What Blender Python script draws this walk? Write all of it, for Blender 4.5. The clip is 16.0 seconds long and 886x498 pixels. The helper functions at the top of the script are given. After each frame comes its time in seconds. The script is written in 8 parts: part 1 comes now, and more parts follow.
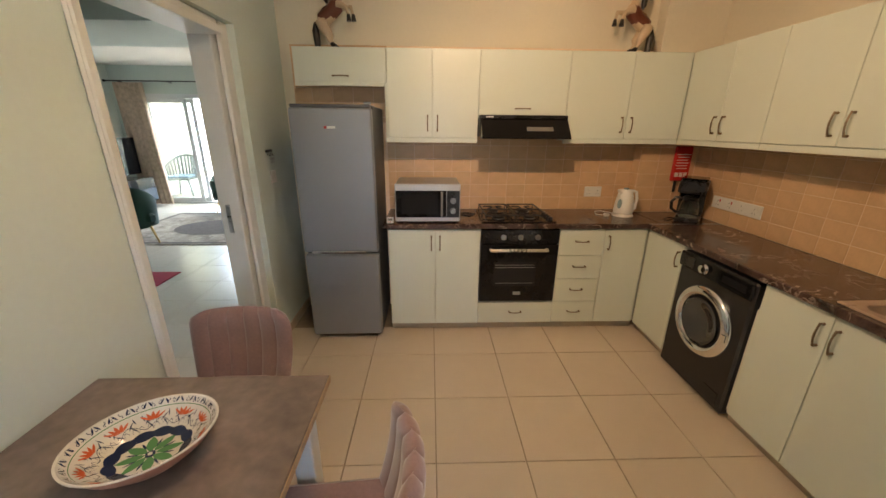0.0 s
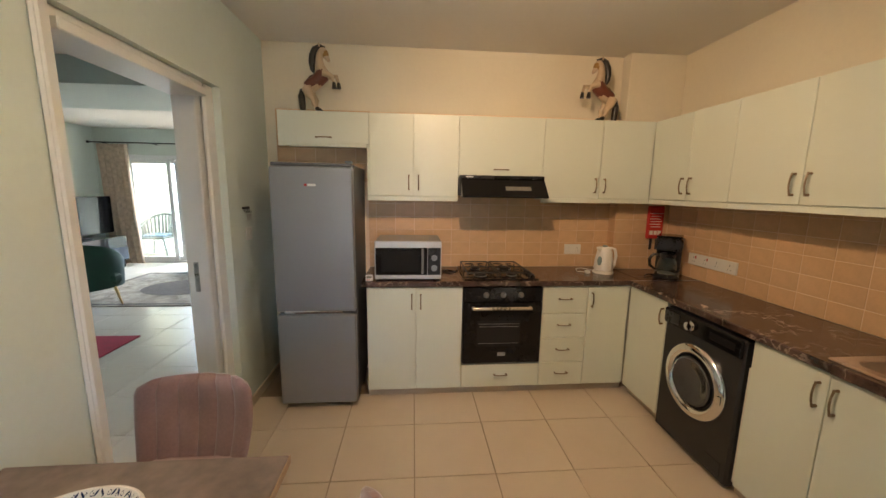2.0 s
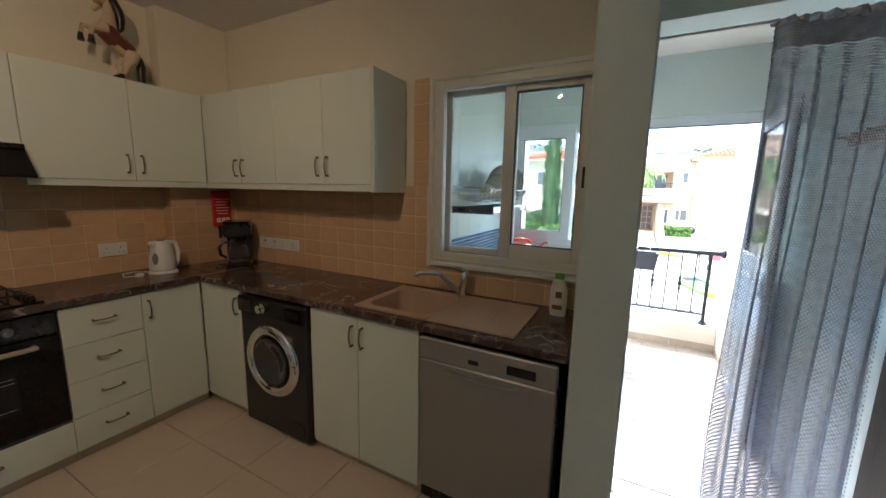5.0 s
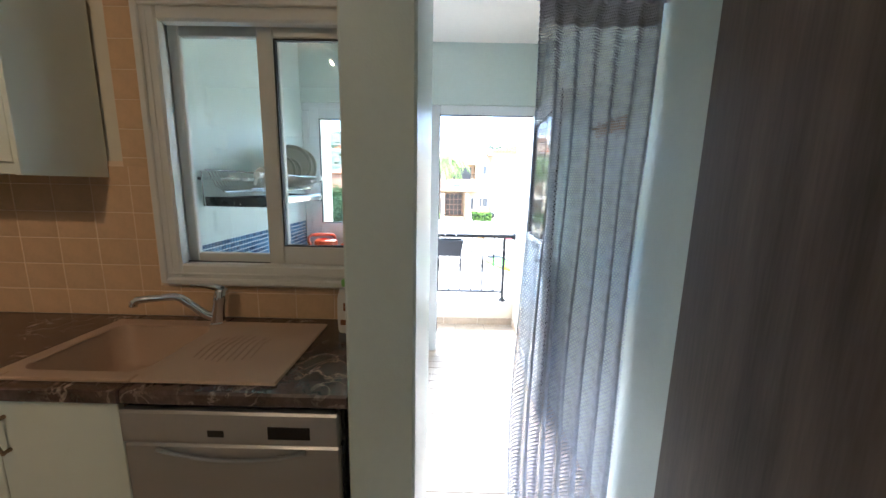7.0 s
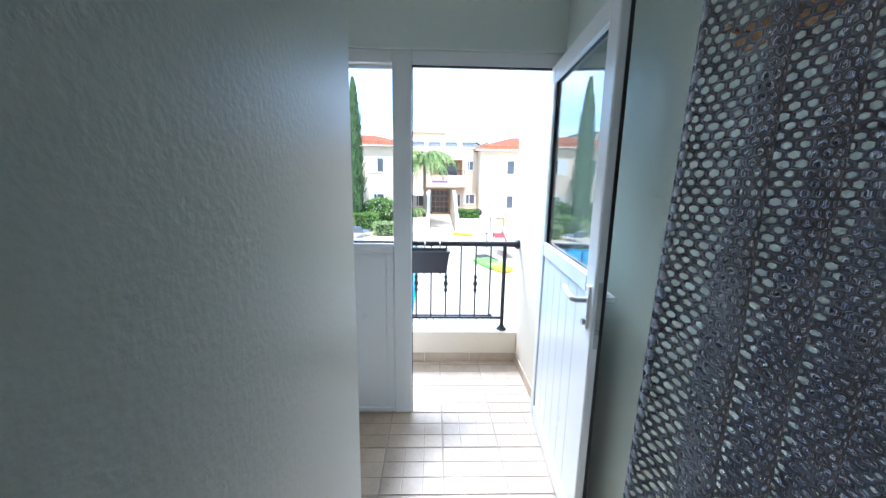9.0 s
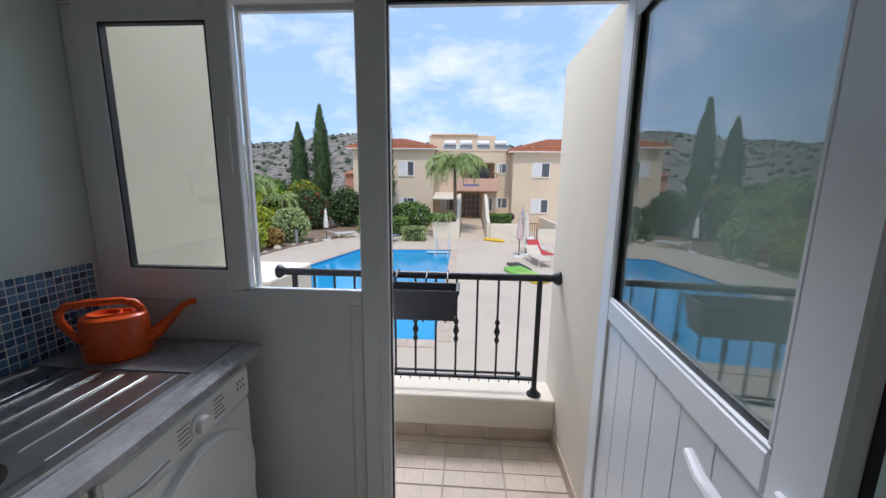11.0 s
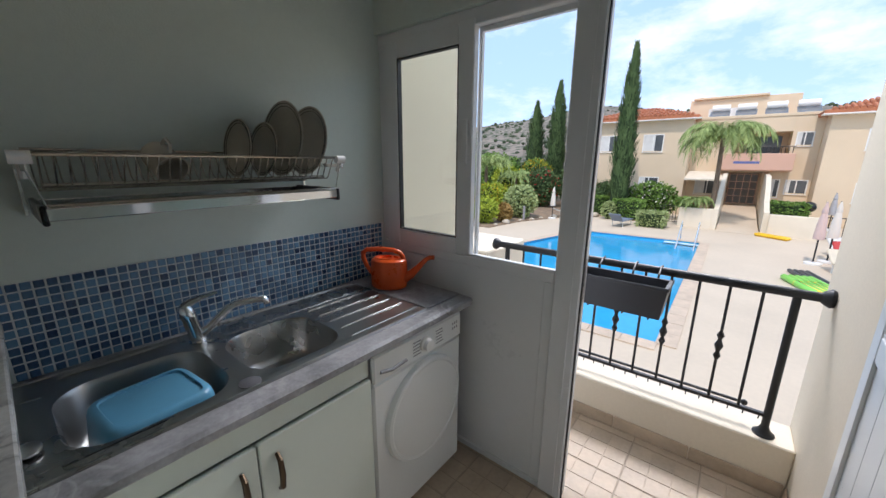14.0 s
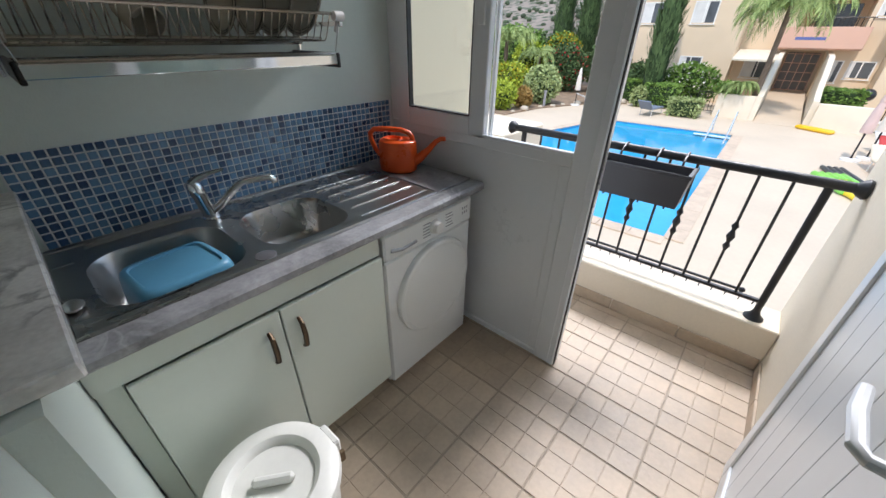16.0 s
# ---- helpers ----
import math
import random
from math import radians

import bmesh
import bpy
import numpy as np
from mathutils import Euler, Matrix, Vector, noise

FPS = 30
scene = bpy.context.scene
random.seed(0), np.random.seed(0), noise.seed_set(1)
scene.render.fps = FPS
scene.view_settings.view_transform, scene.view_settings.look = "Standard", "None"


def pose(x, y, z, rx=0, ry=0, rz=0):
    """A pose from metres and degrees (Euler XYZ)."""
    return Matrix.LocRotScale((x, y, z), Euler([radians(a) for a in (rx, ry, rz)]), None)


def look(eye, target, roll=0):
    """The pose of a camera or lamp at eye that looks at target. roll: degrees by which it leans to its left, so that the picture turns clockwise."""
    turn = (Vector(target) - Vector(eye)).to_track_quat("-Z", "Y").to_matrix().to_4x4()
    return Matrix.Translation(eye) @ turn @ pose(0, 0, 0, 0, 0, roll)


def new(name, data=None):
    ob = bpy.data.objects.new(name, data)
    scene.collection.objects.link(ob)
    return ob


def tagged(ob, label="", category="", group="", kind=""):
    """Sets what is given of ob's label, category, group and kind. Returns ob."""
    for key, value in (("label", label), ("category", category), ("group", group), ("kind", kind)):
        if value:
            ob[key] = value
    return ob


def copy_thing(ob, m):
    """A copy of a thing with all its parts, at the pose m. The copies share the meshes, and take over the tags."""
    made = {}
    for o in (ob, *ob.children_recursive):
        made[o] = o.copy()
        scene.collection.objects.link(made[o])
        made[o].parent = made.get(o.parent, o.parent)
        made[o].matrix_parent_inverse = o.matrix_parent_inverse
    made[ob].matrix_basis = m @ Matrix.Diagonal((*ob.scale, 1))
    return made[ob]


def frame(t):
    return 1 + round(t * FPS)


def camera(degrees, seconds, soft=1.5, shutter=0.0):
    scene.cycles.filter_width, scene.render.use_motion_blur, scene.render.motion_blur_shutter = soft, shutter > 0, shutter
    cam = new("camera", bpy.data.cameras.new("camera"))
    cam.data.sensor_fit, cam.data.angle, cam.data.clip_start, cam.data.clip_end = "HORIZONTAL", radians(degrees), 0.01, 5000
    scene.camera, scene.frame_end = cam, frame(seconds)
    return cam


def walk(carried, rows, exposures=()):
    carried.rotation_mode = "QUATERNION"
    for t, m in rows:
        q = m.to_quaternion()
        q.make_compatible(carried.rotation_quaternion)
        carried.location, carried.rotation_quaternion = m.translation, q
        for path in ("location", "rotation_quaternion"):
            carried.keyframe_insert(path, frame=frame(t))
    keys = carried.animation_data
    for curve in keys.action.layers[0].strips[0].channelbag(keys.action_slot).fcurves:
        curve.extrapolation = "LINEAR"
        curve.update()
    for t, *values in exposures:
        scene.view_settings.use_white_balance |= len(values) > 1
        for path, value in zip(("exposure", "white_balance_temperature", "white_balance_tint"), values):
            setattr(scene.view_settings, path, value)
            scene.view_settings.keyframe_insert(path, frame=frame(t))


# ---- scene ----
cam = camera(101.7, 16.0)
PATH = [
    (0, (0.347, 0.323, 1.568), (0.416, 2.217, 0.929), 0.5),
    (0.5, (0.345, 0.308, 1.589), (0.416, 2.24, 1.075), 0.6),
    (1, (0.342, 0.303, 1.589), (0.413, 2.261, 1.188), 0.7),
    (1.5, (0.34, 0.322, 1.578), (0.414, 2.294, 1.254), 0.7),
    (2, (0.362, 0.381, 1.539), (0.527, 2.349, 1.22), 0.9),
    (2.5, (0.4, 0.446, 1.481), (0.841, 2.371, 1.167), 1.3),
    (3, (0.452, 0.478, 1.454), (1.228, 2.295, 1.142), 1.3),
    (3.5, (0.512, 0.492, 1.447), (1.64, 2.115, 1.141), 1.3),
    (4, (0.577, 0.469, 1.449), (1.964, 1.877, 1.143), 1.1),
    (4.5, (0.631, 0.445, 1.461), (2.233, 1.601, 1.153), 1.1),
    (5, (0.68, 0.42, 1.469), (2.434, 1.328, 1.156), 1.2),
    (7.5, (1.287, 0.317, 1.434), (3.256, 0.265, 1.085), 0.9),
    (8, (1.514, 0.308, 1.41), (3.483, 0.255, 1.059), 0.7),
    (8.5, (1.819, 0.287, 1.396), (3.786, 0.232, 1.038), 0.8),
    (9, (2.096, 0.277, 1.406), (4.062, 0.219, 1.046), 0.9),
    (11.5, (2.99, 0.078, 1.44), (4.949, 0.295, 1.1), 0.6),
    (12, (3.027, 0.043, 1.426), (4.965, 0.407, 1.092), 0.5),
    (12.5, (2.939, 0.045, 1.438), (4.809, 0.674, 1.111), 0.3),
    (13, (2.853, 0.032, 1.445), (4.618, 0.907, 1.098), 0.3),
    (13.5, (2.799, 0.005, 1.46), (4.425, 1.097, 1.058), 0.2),
    (14, (2.776, -0.01, 1.483), (4.293, 1.203, 1.008), 0.4),
    (14.5, (2.773, -0.016, 1.49), (4.232, 1.224, 0.913), 0.7),
    (15, (2.778, -0.02, 1.478), (4.201, 1.191, 0.766), 0.9),
    (15.5, (2.788, -0.012, 1.447), (4.161, 1.156, 0.58), 1.0),
    (16, (2.792, -0.003, 1.437), (4.102, 1.11, 0.414), 0.9),
]
EXPOSURES = [(0, 3.4, 6800, 13), (3.1, 3.4, 6700, 13), (3.5, 3.42, 6800, 13), (4.0, 3.08, 6350, 12), (4.5, 2.7, 6050, 12), (5.0, 2.2, 5750, 12), (7.5, 2.6, 5650, 12), (8.5, 1.55, 5500, 12), (9.0, 1.25, 5550, 12),
             (11.5, -0.4, 6400, 18), (12.5, -0.4, 6500, 17), (14.0, 0.05, 6600, 17), (15.0, 0.2, 6600, 16), (16.0, 0.32, 6600, 16)]
walk(cam, [(t, look(e, g, r)) for t, e, g, r in PATH], EXPOSURES)

# ---- world, sun and lamps ----
SUN_EL, SUN_AZ = 60.0, 181.0      # degrees; azimuth counted from +x towards +y
world = bpy.data.worlds.new("world")
scene.world = world
world.use_nodes = True
wn, wl = world.node_tree.nodes, world.node_tree.links
sky = wn.new("ShaderNodeTexSky")
sky.sky_type, sky.sun_disc = 'NISHITA', False
sky.sun_elevation = radians(SUN_EL)
sky.sun_rotation = radians(90.0 - SUN_AZ)
sky.dust_density, sky.air_density = 1.2, 1.0
# thin high cloud over the blue
tc = wn.new("ShaderNodeTexCoord")
mp = wn.new("ShaderNodeMapping")
mp.inputs["Scale"].default_value = (1.2, 2.2, 5.0)
cn = wn.new("ShaderNodeTexNoise")
cn.inputs["Scale"].default_value, cn.inputs["Detail"].default_value, cn.inputs["Roughness"].default_value = 1.7, 8.0, 0.62
cr = wn.new("ShaderNodeValToRGB")
cr.color_ramp.elements[0].position, cr.color_ramp.elements[1].position = 0.44, 0.72
cr.color_ramp.elements[0].color = (0.06, 0.06, 0.06, 1)
cm = wn.new("ShaderNodeMixRGB")
cm.inputs["Color2"].default_value = (8.2, 8.8, 9.6, 1)
wl.new(tc.outputs["Generated"], mp.inputs["Vector"])
wl.new(mp.outputs["Vector"], cn.inputs["Vector"])
wl.new(cn.outputs["Fac"], cr.inputs["Fac"])
wl.new(cr.outputs["Color"], cm.inputs["Fac"])
hz = wn.new("ShaderNodeMixRGB")
hz.inputs["Fac"].default_value = 0.7
hz.inputs["Color2"].default_value = (3.6, 6.2, 9.4, 1)
wl.new(sky.outputs["Color"], hz.inputs["Color1"])
wl.new(hz.outputs["Color"], cm.inputs["Color1"])
wl.new(cm.outputs["Color"], wn["Background"].inputs["Color"])
wn["Background"].inputs["Strength"].default_value = 0.15
sd = bpy.data.lights.new("sun", 'SUN')
sd.energy, sd.angle, sd.color = 2.35, radians(2.0), (1.0, 0.94, 0.85)
sun = new("sun", sd)
a, el = radians(SUN_AZ), radians(SUN_EL)
sun.matrix_world = look((math.cos(a) * 40, math.sin(a) * 40, math.tan(el) * 40), (0, 0, 0))


def lamp(name, kind, loc, energy, color, size=0.05, target=None, size_y=None):
    d = bpy.data.lights.new(name, kind)
    d.energy, d.color = energy, color
    if kind == 'AREA':
        d.shape, d.size, d.size_y = 'RECTANGLE', size, size_y or size
    else:
        d.shadow_soft_size = size
    ob = new(name, d)
    ob.matrix_world = look(loc, target) if target else pose(*loc)
    return ob


WARM = (1.0, 0.67, 0.42)
for at0, to0, watts in (((0.53, 1.38, 2.50), (1.65, 3.1, 1.35), 7.3), ((0.22, 1.22, 2.50), (0.20, 0.95, 0.6), 2.6)):
    sl0 = lamp("ceiling_spot_light", 'SPOT', at0, watts, WARM, 0.03, to0)
    sl0.data.spot_size, sl0.data.spot_blend = radians(122), 1.0
# added unseen area lamp outside, boosting the sky light through the balcony opening
sky_lamp = lamp("balcony_sky_fill", 'AREA', (9.0, 0.9, 6.0), 170, (0.95, 0.97, 1.0), 3.0, (3.2, 0.1, 0.8), 1.8)
sky_lamp.data.spread = radians(80)
# added unseen area lamp on the veranda, in place of daylight through the glass front
lamp("living_room_fill", 'AREA', (-2.9, 9.5, 2.62), 26, (0.92, 0.97, 1.0), 2.6, (-3.7, 5.6, 0.3), 0.9)


# ---- mesh helper ----
class M:
    """Collects the faces of one mesh, in world metres."""

    def __init__(self):
        self.v, self.f = [], []

    def raw(self, verts, faces):
        n = len(self.v)
        self.v += [tuple(p) for p in verts]
        self.f += [tuple(n + i for i in f) for f in faces]
        return self

    def box(self, x0, y0, z0, x1, y1, z1, c=0.003, m=None):
        x0, x1, y0, y1, z0, z1 = min(x0, x1), max(x0, x1), min(y0, y1), max(y0, y1), min(z0, z1), max(z0, z1)
        c = min(c, (x1 - x0) * 0.45, (y1 - y0) * 0.45, (z1 - z0) * 0.45)
        if c <= 0:
            vs = [(x, y, z) for z in (z0, z1) for y in (y0, y1) for x in (x0, x1)]
            fs = [(0, 2, 3, 1), (4, 5, 7, 6), (0, 1, 5, 4), (2, 6, 7, 3), (0, 4, 6, 2), (1, 3, 7, 5)]
        else:
            lo, hi, vs, idx = (x0, y0, z0), (x1, y1, z1), [], {}
            for sx in (0, 1):
                for sy in (0, 1):
                    for sz in (0, 1):
                        s = (sx, sy, sz)
                        for k in range(3):
                            p = [(hi[i] if s[i] else lo[i]) if i == k else (hi[i] - c if s[i] else lo[i] + c) for i in range(3)]
                            idx[s, k] = len(vs)
                            vs.append(p)
            fs = []
            for k in range(3):
                i, j = (k + 1) % 3, (k + 2) % 3
                for e in (0, 1):
                    q = []
                    for a, b in ((0, 0), (1, 0), (1, 1), (0, 1)):
                        s = [0, 0, 0]
                        s[k], s[i], s[j] = e, a, b
                        q.append(idx[tuple(s), k])
                    fs.append(tuple(q) if e else tuple(reversed(q)))
                for a in (0, 1):
                    for b in (0, 1):
                        s0, s1 = [0, 0, 0], [0, 0, 0]
                        s0[i], s0[j], s1[i], s1[j], s1[k] = a, b, a, b, 1
                        q = (idx[tuple(s0), i], idx[tuple(s1), i], idx[tuple(s1), j], idx[tuple(s0), j])
                        fs.append(q if a != b else tuple(reversed(q)))
            for s in [(p, q, r) for p in (0, 1) for q in (0, 1) for r in (0, 1)]:
                t = (idx[s, 0], idx[s, 1], idx[s, 2])
                fs.append(t if sum(s) % 2 else tuple(reversed(t)))
        if m:
            vs = [m @ Vector(p) for p in vs]
        return self.raw(vs, fs)

    def tube(self, pts, r, n=8, closed=False, cap=True):
        pts = [Vector(p) for p in pts]
        rs = r if isinstance(r, (list, tuple)) else [r] * len(pts)
        rings, up, k = [], None, len(pts)
        for i, p in enumerate(pts):
            a = pts[(i - 1) % k] if closed else pts[max(i - 1, 0)]
            b = pts[(i + 1) % k] if closed else pts[min(i + 1, k - 1)]
            d = (b - a).normalized()
            if up is None:
                up = Vector((0, 0, 1)) if abs(d.z) < 0.9 else Vector((1, 0, 0))
            s = d.cross(up).normalized()
            up = s.cross(d).normalized()
            rings.append([p + rs[i] * (math.cos(t) * s + math.sin(t) * up) for t in (2 * math.pi * j / n for j in range(n))])
        vs = [q for ring in rings for q in ring]
        fs = []
        for i in range(k if closed else k - 1):
            i2 = (i + 1) % k
            fs += [(i * n + j, i * n + (j + 1) % n, i2 * n + (j + 1) % n, i2 * n + j) for j in range(n)]
        if cap and not closed:
            fs += [tuple(reversed(range(n))), tuple(range((k - 1) * n, k * n))]
        return self.raw(vs, fs)

    def lathe(self, prof, at=(0, 0, 0), n=20, m=None, sx=1.0, sy=1.0):
        """Turns (radius, height) pairs about z at the place given, or by the matrix m."""
        m = m or Matrix.Translation(at)
        vs, fs, k = [], [], len(prof)
        for r, z in prof:
            vs += [m @ Vector((r * sx * math.cos(2 * math.pi * j / n), r * sy * math.sin(2 * math.pi * j / n), z)) for j in range(n)]
        for i in range(k - 1):
            fs += [(i * n + j, i * n + (j + 1) % n, (i + 1) * n + (j + 1) % n, (i + 1) * n + j) for j in range(n)]
        return self.raw(vs, fs)

    def ball(self, at, r, n=10, m=None):
        k = max(5, n // 2 + 1)
        rx, ry, rz = r if isinstance(r, (list, tuple)) else (r, r, r)
        vs, fs = [], []
        for i in range(k + 1):
            f = math.pi * i / k
            for j in range(n):
                t = 2 * math.pi * j / n
                p = Vector((rx * math.sin(f) * math.cos(t), ry * math.sin(f) * math.sin(t), -rz * math.cos(f)))
                vs.append(Vector(at) + ((m @ p) if m else p))
        for i in range(k):
            fs += [(i * n + j, i * n + (j + 1) % n, (i + 1) * n + (j + 1) % n, (i + 1) * n + j) for j in range(n)]
        return self.raw(vs, fs)

    def prism(self, outline, z0, z1, c=0.0):
        """Upright prism over an outline of (x, y), with the outline going anticlockwise."""
        n = len(outline)
        vs = [(x, y, z0) for x, y in outline] + [(x, y, z1) for x, y in outline]
        fs = [tuple(reversed(range(n))), tuple(range(n, 2 * n))] + [(i, (i + 1) % n, n + (i + 1) % n, n + i) for i in range(n)]
        return self.raw(vs, fs)


def obj(name, m, material, parent=None, label="", smooth=35, category="", group="", kind=""):
    """Links what m holds as one mesh object, under parent if given."""
    base = parent.matrix_world.translation if parent else Vector((0, 0, 0))
    if parent and parent.parent:
        base = parent.parent.matrix_basis.translation + parent.matrix_basis.translation
    elif parent:
        base = parent.matrix_basis.translation
    me = bpy.data.meshes.new(name)
    me.from_pydata([Vector(p) - base for p in m.v], [], m.f)
    me.validate()
    me.materials.append(material)
    if smooth:
        me.polygons.foreach_set("use_smooth", [True] * len(me.polygons))
        me.set_sharp_from_angle(angle=radians(smooth))
    ob = new(name, me)
    if parent:
        ob.parent = parent
    return tagged(ob, label, category, group, kind)


part = obj


def thing(name, loc, label, category, group="", kind=""):
    ob = new(name)
    ob.empty_display_size = 0.05
    ob.location = loc
    return tagged(ob, label, category, group, kind)


def setting(name, m, material, label="", category="", smooth=0):
    return obj(name, m, material, None, label, smooth, category, "", "structure")


# ---- materials ----
def mat(name, color, rough=0.5, metal=0.0, var=0.10, scale=3.0, fine=60.0, bump=0.0, bump_scale=None, spec=0.5, coat=0.0, rough_var=0.08,
        island=0.0, piece=0.0, tint=None, sheen=0.0, emit=None, stretch=None):
    """A paint, plastic or metal: the colour varies at a coarse and a fine scale, with matching gloss and relief."""
    m = bpy.data.materials.new(name)
    m.use_nodes = True
    n, l = m.node_tree.nodes, m.node_tree.links
    b = n["Principled BSDF"]
    co = n.new("ShaderNodeTexCoord")
    vec = co.outputs["Object"]
    if stretch:
        mp = n.new("ShaderNodeMapping")
        mp.inputs["Scale"].default_value = stretch
        l.new(vec, mp.inputs["Vector"])
        vec = mp.outputs["Vector"]
    n1, n2 = n.new("ShaderNodeTexNoise"), n.new("ShaderNodeTexNoise")
    for q, s, d in ((n1, scale, 4.0), (n2, fine, 2.0)):
        q.inputs["Scale"].default_value, q.inputs["Detail"].default_value = s, d
        l.new(vec, q.inputs["Vector"])
    ad = n.new("ShaderNodeMath")
    ad.operation = 'MULTIPLY_ADD'
    ad.inputs[1].default_value = 0.4
    l.new(n2.outputs["Fac"], ad.inputs[0])
    l.new(n1.outputs["Fac"], ad.inputs[2])
    val = ad.outputs[0]
    for on, kindname, out in ((island, "ShaderNodeNewGeometry", "Random Per Island"), (piece, "ShaderNodeObjectInfo", "Random")):
        if on:
            g = n.new(kindname)
            k = n.new("ShaderNodeMath")
            k.operation = 'MULTIPLY_ADD'
            k.inputs[1].default_value = on
            l.new(g.outputs[out], k.inputs[0])
            l.new(val, k.inputs[2])
            val = k.outputs[0]
    r = n.new("ShaderNodeValToRGB")
    lo = [max(0.0, c * (1 - var)) for c in color]
    hi = [min(1.0, c * (1 + var)) for c in color]
    if tint:
        lo = list(tint)
    a0, a1 = 0.45, 0.95
    if island + piece > 0.05:
        k = n.new("ShaderNodeMapRange")
        k.inputs["From Min"].default_value, k.inputs["From Max"].default_value = 0.55, 0.85 + island + piece
        l.new(val, k.inputs["Value"])
        r.color_ramp.elements[0].position, r.color_ramp.elements[1].position = 0.0, 1.0
        l.new(k.outputs["Result"], r.inputs["Fac"])
    else:
        r.color_ramp.elements[0].position, r.color_ramp.elements[1].position = a0, a1
        l.new(val, r.inputs["Fac"])
    r.color_ramp.elements[0].color, r.color_ramp.elements[1].color = (*lo, 1), (*hi, 1)
    l.new(r.outputs["Color"], b.inputs["Base Color"])
    rr = n.new("ShaderNodeMapRange")
    rr.inputs["From Min"].default_value, rr.inputs["From Max"].default_value = 0.3, 1.1
    rr.inputs["To Min"].default_value, rr.inputs["To Max"].default_value = max(0.02, rough - rough_var), min(1.0, rough + rough_var)
    l.new(val, rr.inputs["Value"])
    l.new(rr.outputs["Result"], b.inputs["Roughness"])
    b.inputs["Metallic"].default_value = metal
    b.inputs["Specular IOR Level"].default_value = spec
    b.inputs["Coat Weight"].default_value = coat
    b.inputs["Coat Roughness"].default_value = 0.06
    b.inputs["Sheen Weight"].default_value = sheen
    if bump:
        bp = n.new("ShaderNodeBump")
        bp.inputs["Strength"].default_value, bp.inputs["Distance"].default_value = bump, 0.004
        src = n2
        if bump_scale:
            src = n.new("ShaderNodeTexNoise")
            src.inputs["Scale"].default_value, src.inputs["Detail"].default_value = bump_scale, 3.0
            l.new(vec, src.inputs["Vector"])
        l.new(src.outputs["Fac"], bp.inputs["Height"])
        l.new(bp.outputs["Normal"], b.inputs["Normal"])
    if emit:
        b.inputs["Emission Color"].default_value, b.inputs["Emission Strength"].default_value = (*emit[:3], 1), emit[3]
    return m


def veined(name, dark, mid, vein, rough, scale, sharp=0.04, coat=0.0, warp=0.6):
    """Polished stone: clouded ground with thin wandering veins."""
    m = mat(name, mid, rough, 0, 0.3, scale, 90, coat=coat, tint=dark)
    n, l = m.node_tree.nodes, m.node_tree.links
    b = n["Principled BSDF"]
    ramp = next(x for x in n if x.type == 'VALTORGB')
    co = next(x for x in n if x.type == 'TEX_COORD')
    nz = n.new("ShaderNodeTexNoise")
    nz.inputs["Scale"].default_value, nz.inputs["Detail"].default_value, nz.inputs["Distortion"].default_value = scale * 1.4, 7.0, warp
    l.new(co.outputs["Object"], nz.inputs["Vector"])
    d = n.new("ShaderNodeMath")
    d.operation = 'SUBTRACT'
    d.inputs[1].default_value = 0.5
    ab = n.new("ShaderNodeMath")
    ab.operation = 'ABSOLUTE'
    mr = n.new("ShaderNodeMapRange")
    mr.inputs["From Min"].default_value, mr.inputs["From Max"].default_value = 0.0, sharp
    mr.inputs["To Min"].default_value, mr.inputs["To Max"].default_value = 1.0, 0.0
    n2 = n.new("ShaderNodeTexNoise")
    n2.inputs["Scale"].default_value, n2.inputs["Detail"].default_value = scale * 0.8, 2.0
    l.new(co.outputs["Object"], n2.inputs["Vector"])
    m2 = n.new("ShaderNodeMapRange")
    m2.inputs["From Min"].default_value, m2.inputs["From Max"].default_value = 0.42, 0.66
    mu = n.new("ShaderNodeMath")
    mu.operation = 'MULTIPLY'
    mx = n.new("ShaderNodeMixRGB")
    mx.inputs["Color2"].default_value = (*vein, 1)
    l.new(nz.outputs["Fac"], d.inputs[0])
    l.new(d.outputs[0], ab.inputs[0])
    l.new(ab.outputs[0], mr.inputs["Value"])
    l.new(n2.outputs["Fac"], m2.inputs["Value"])
    l.new(mr.outputs["Result"], mu.inputs[0])
    l.new(m2.outputs["Result"], mu.inputs[1])
    l.new(mu.outputs[0], mx.inputs["Fac"])
    l.new(ramp.outputs["Color"], mx.inputs["Color1"])
    l.new(mx.outputs["Color"], b.inputs["Base Color"])
    return m


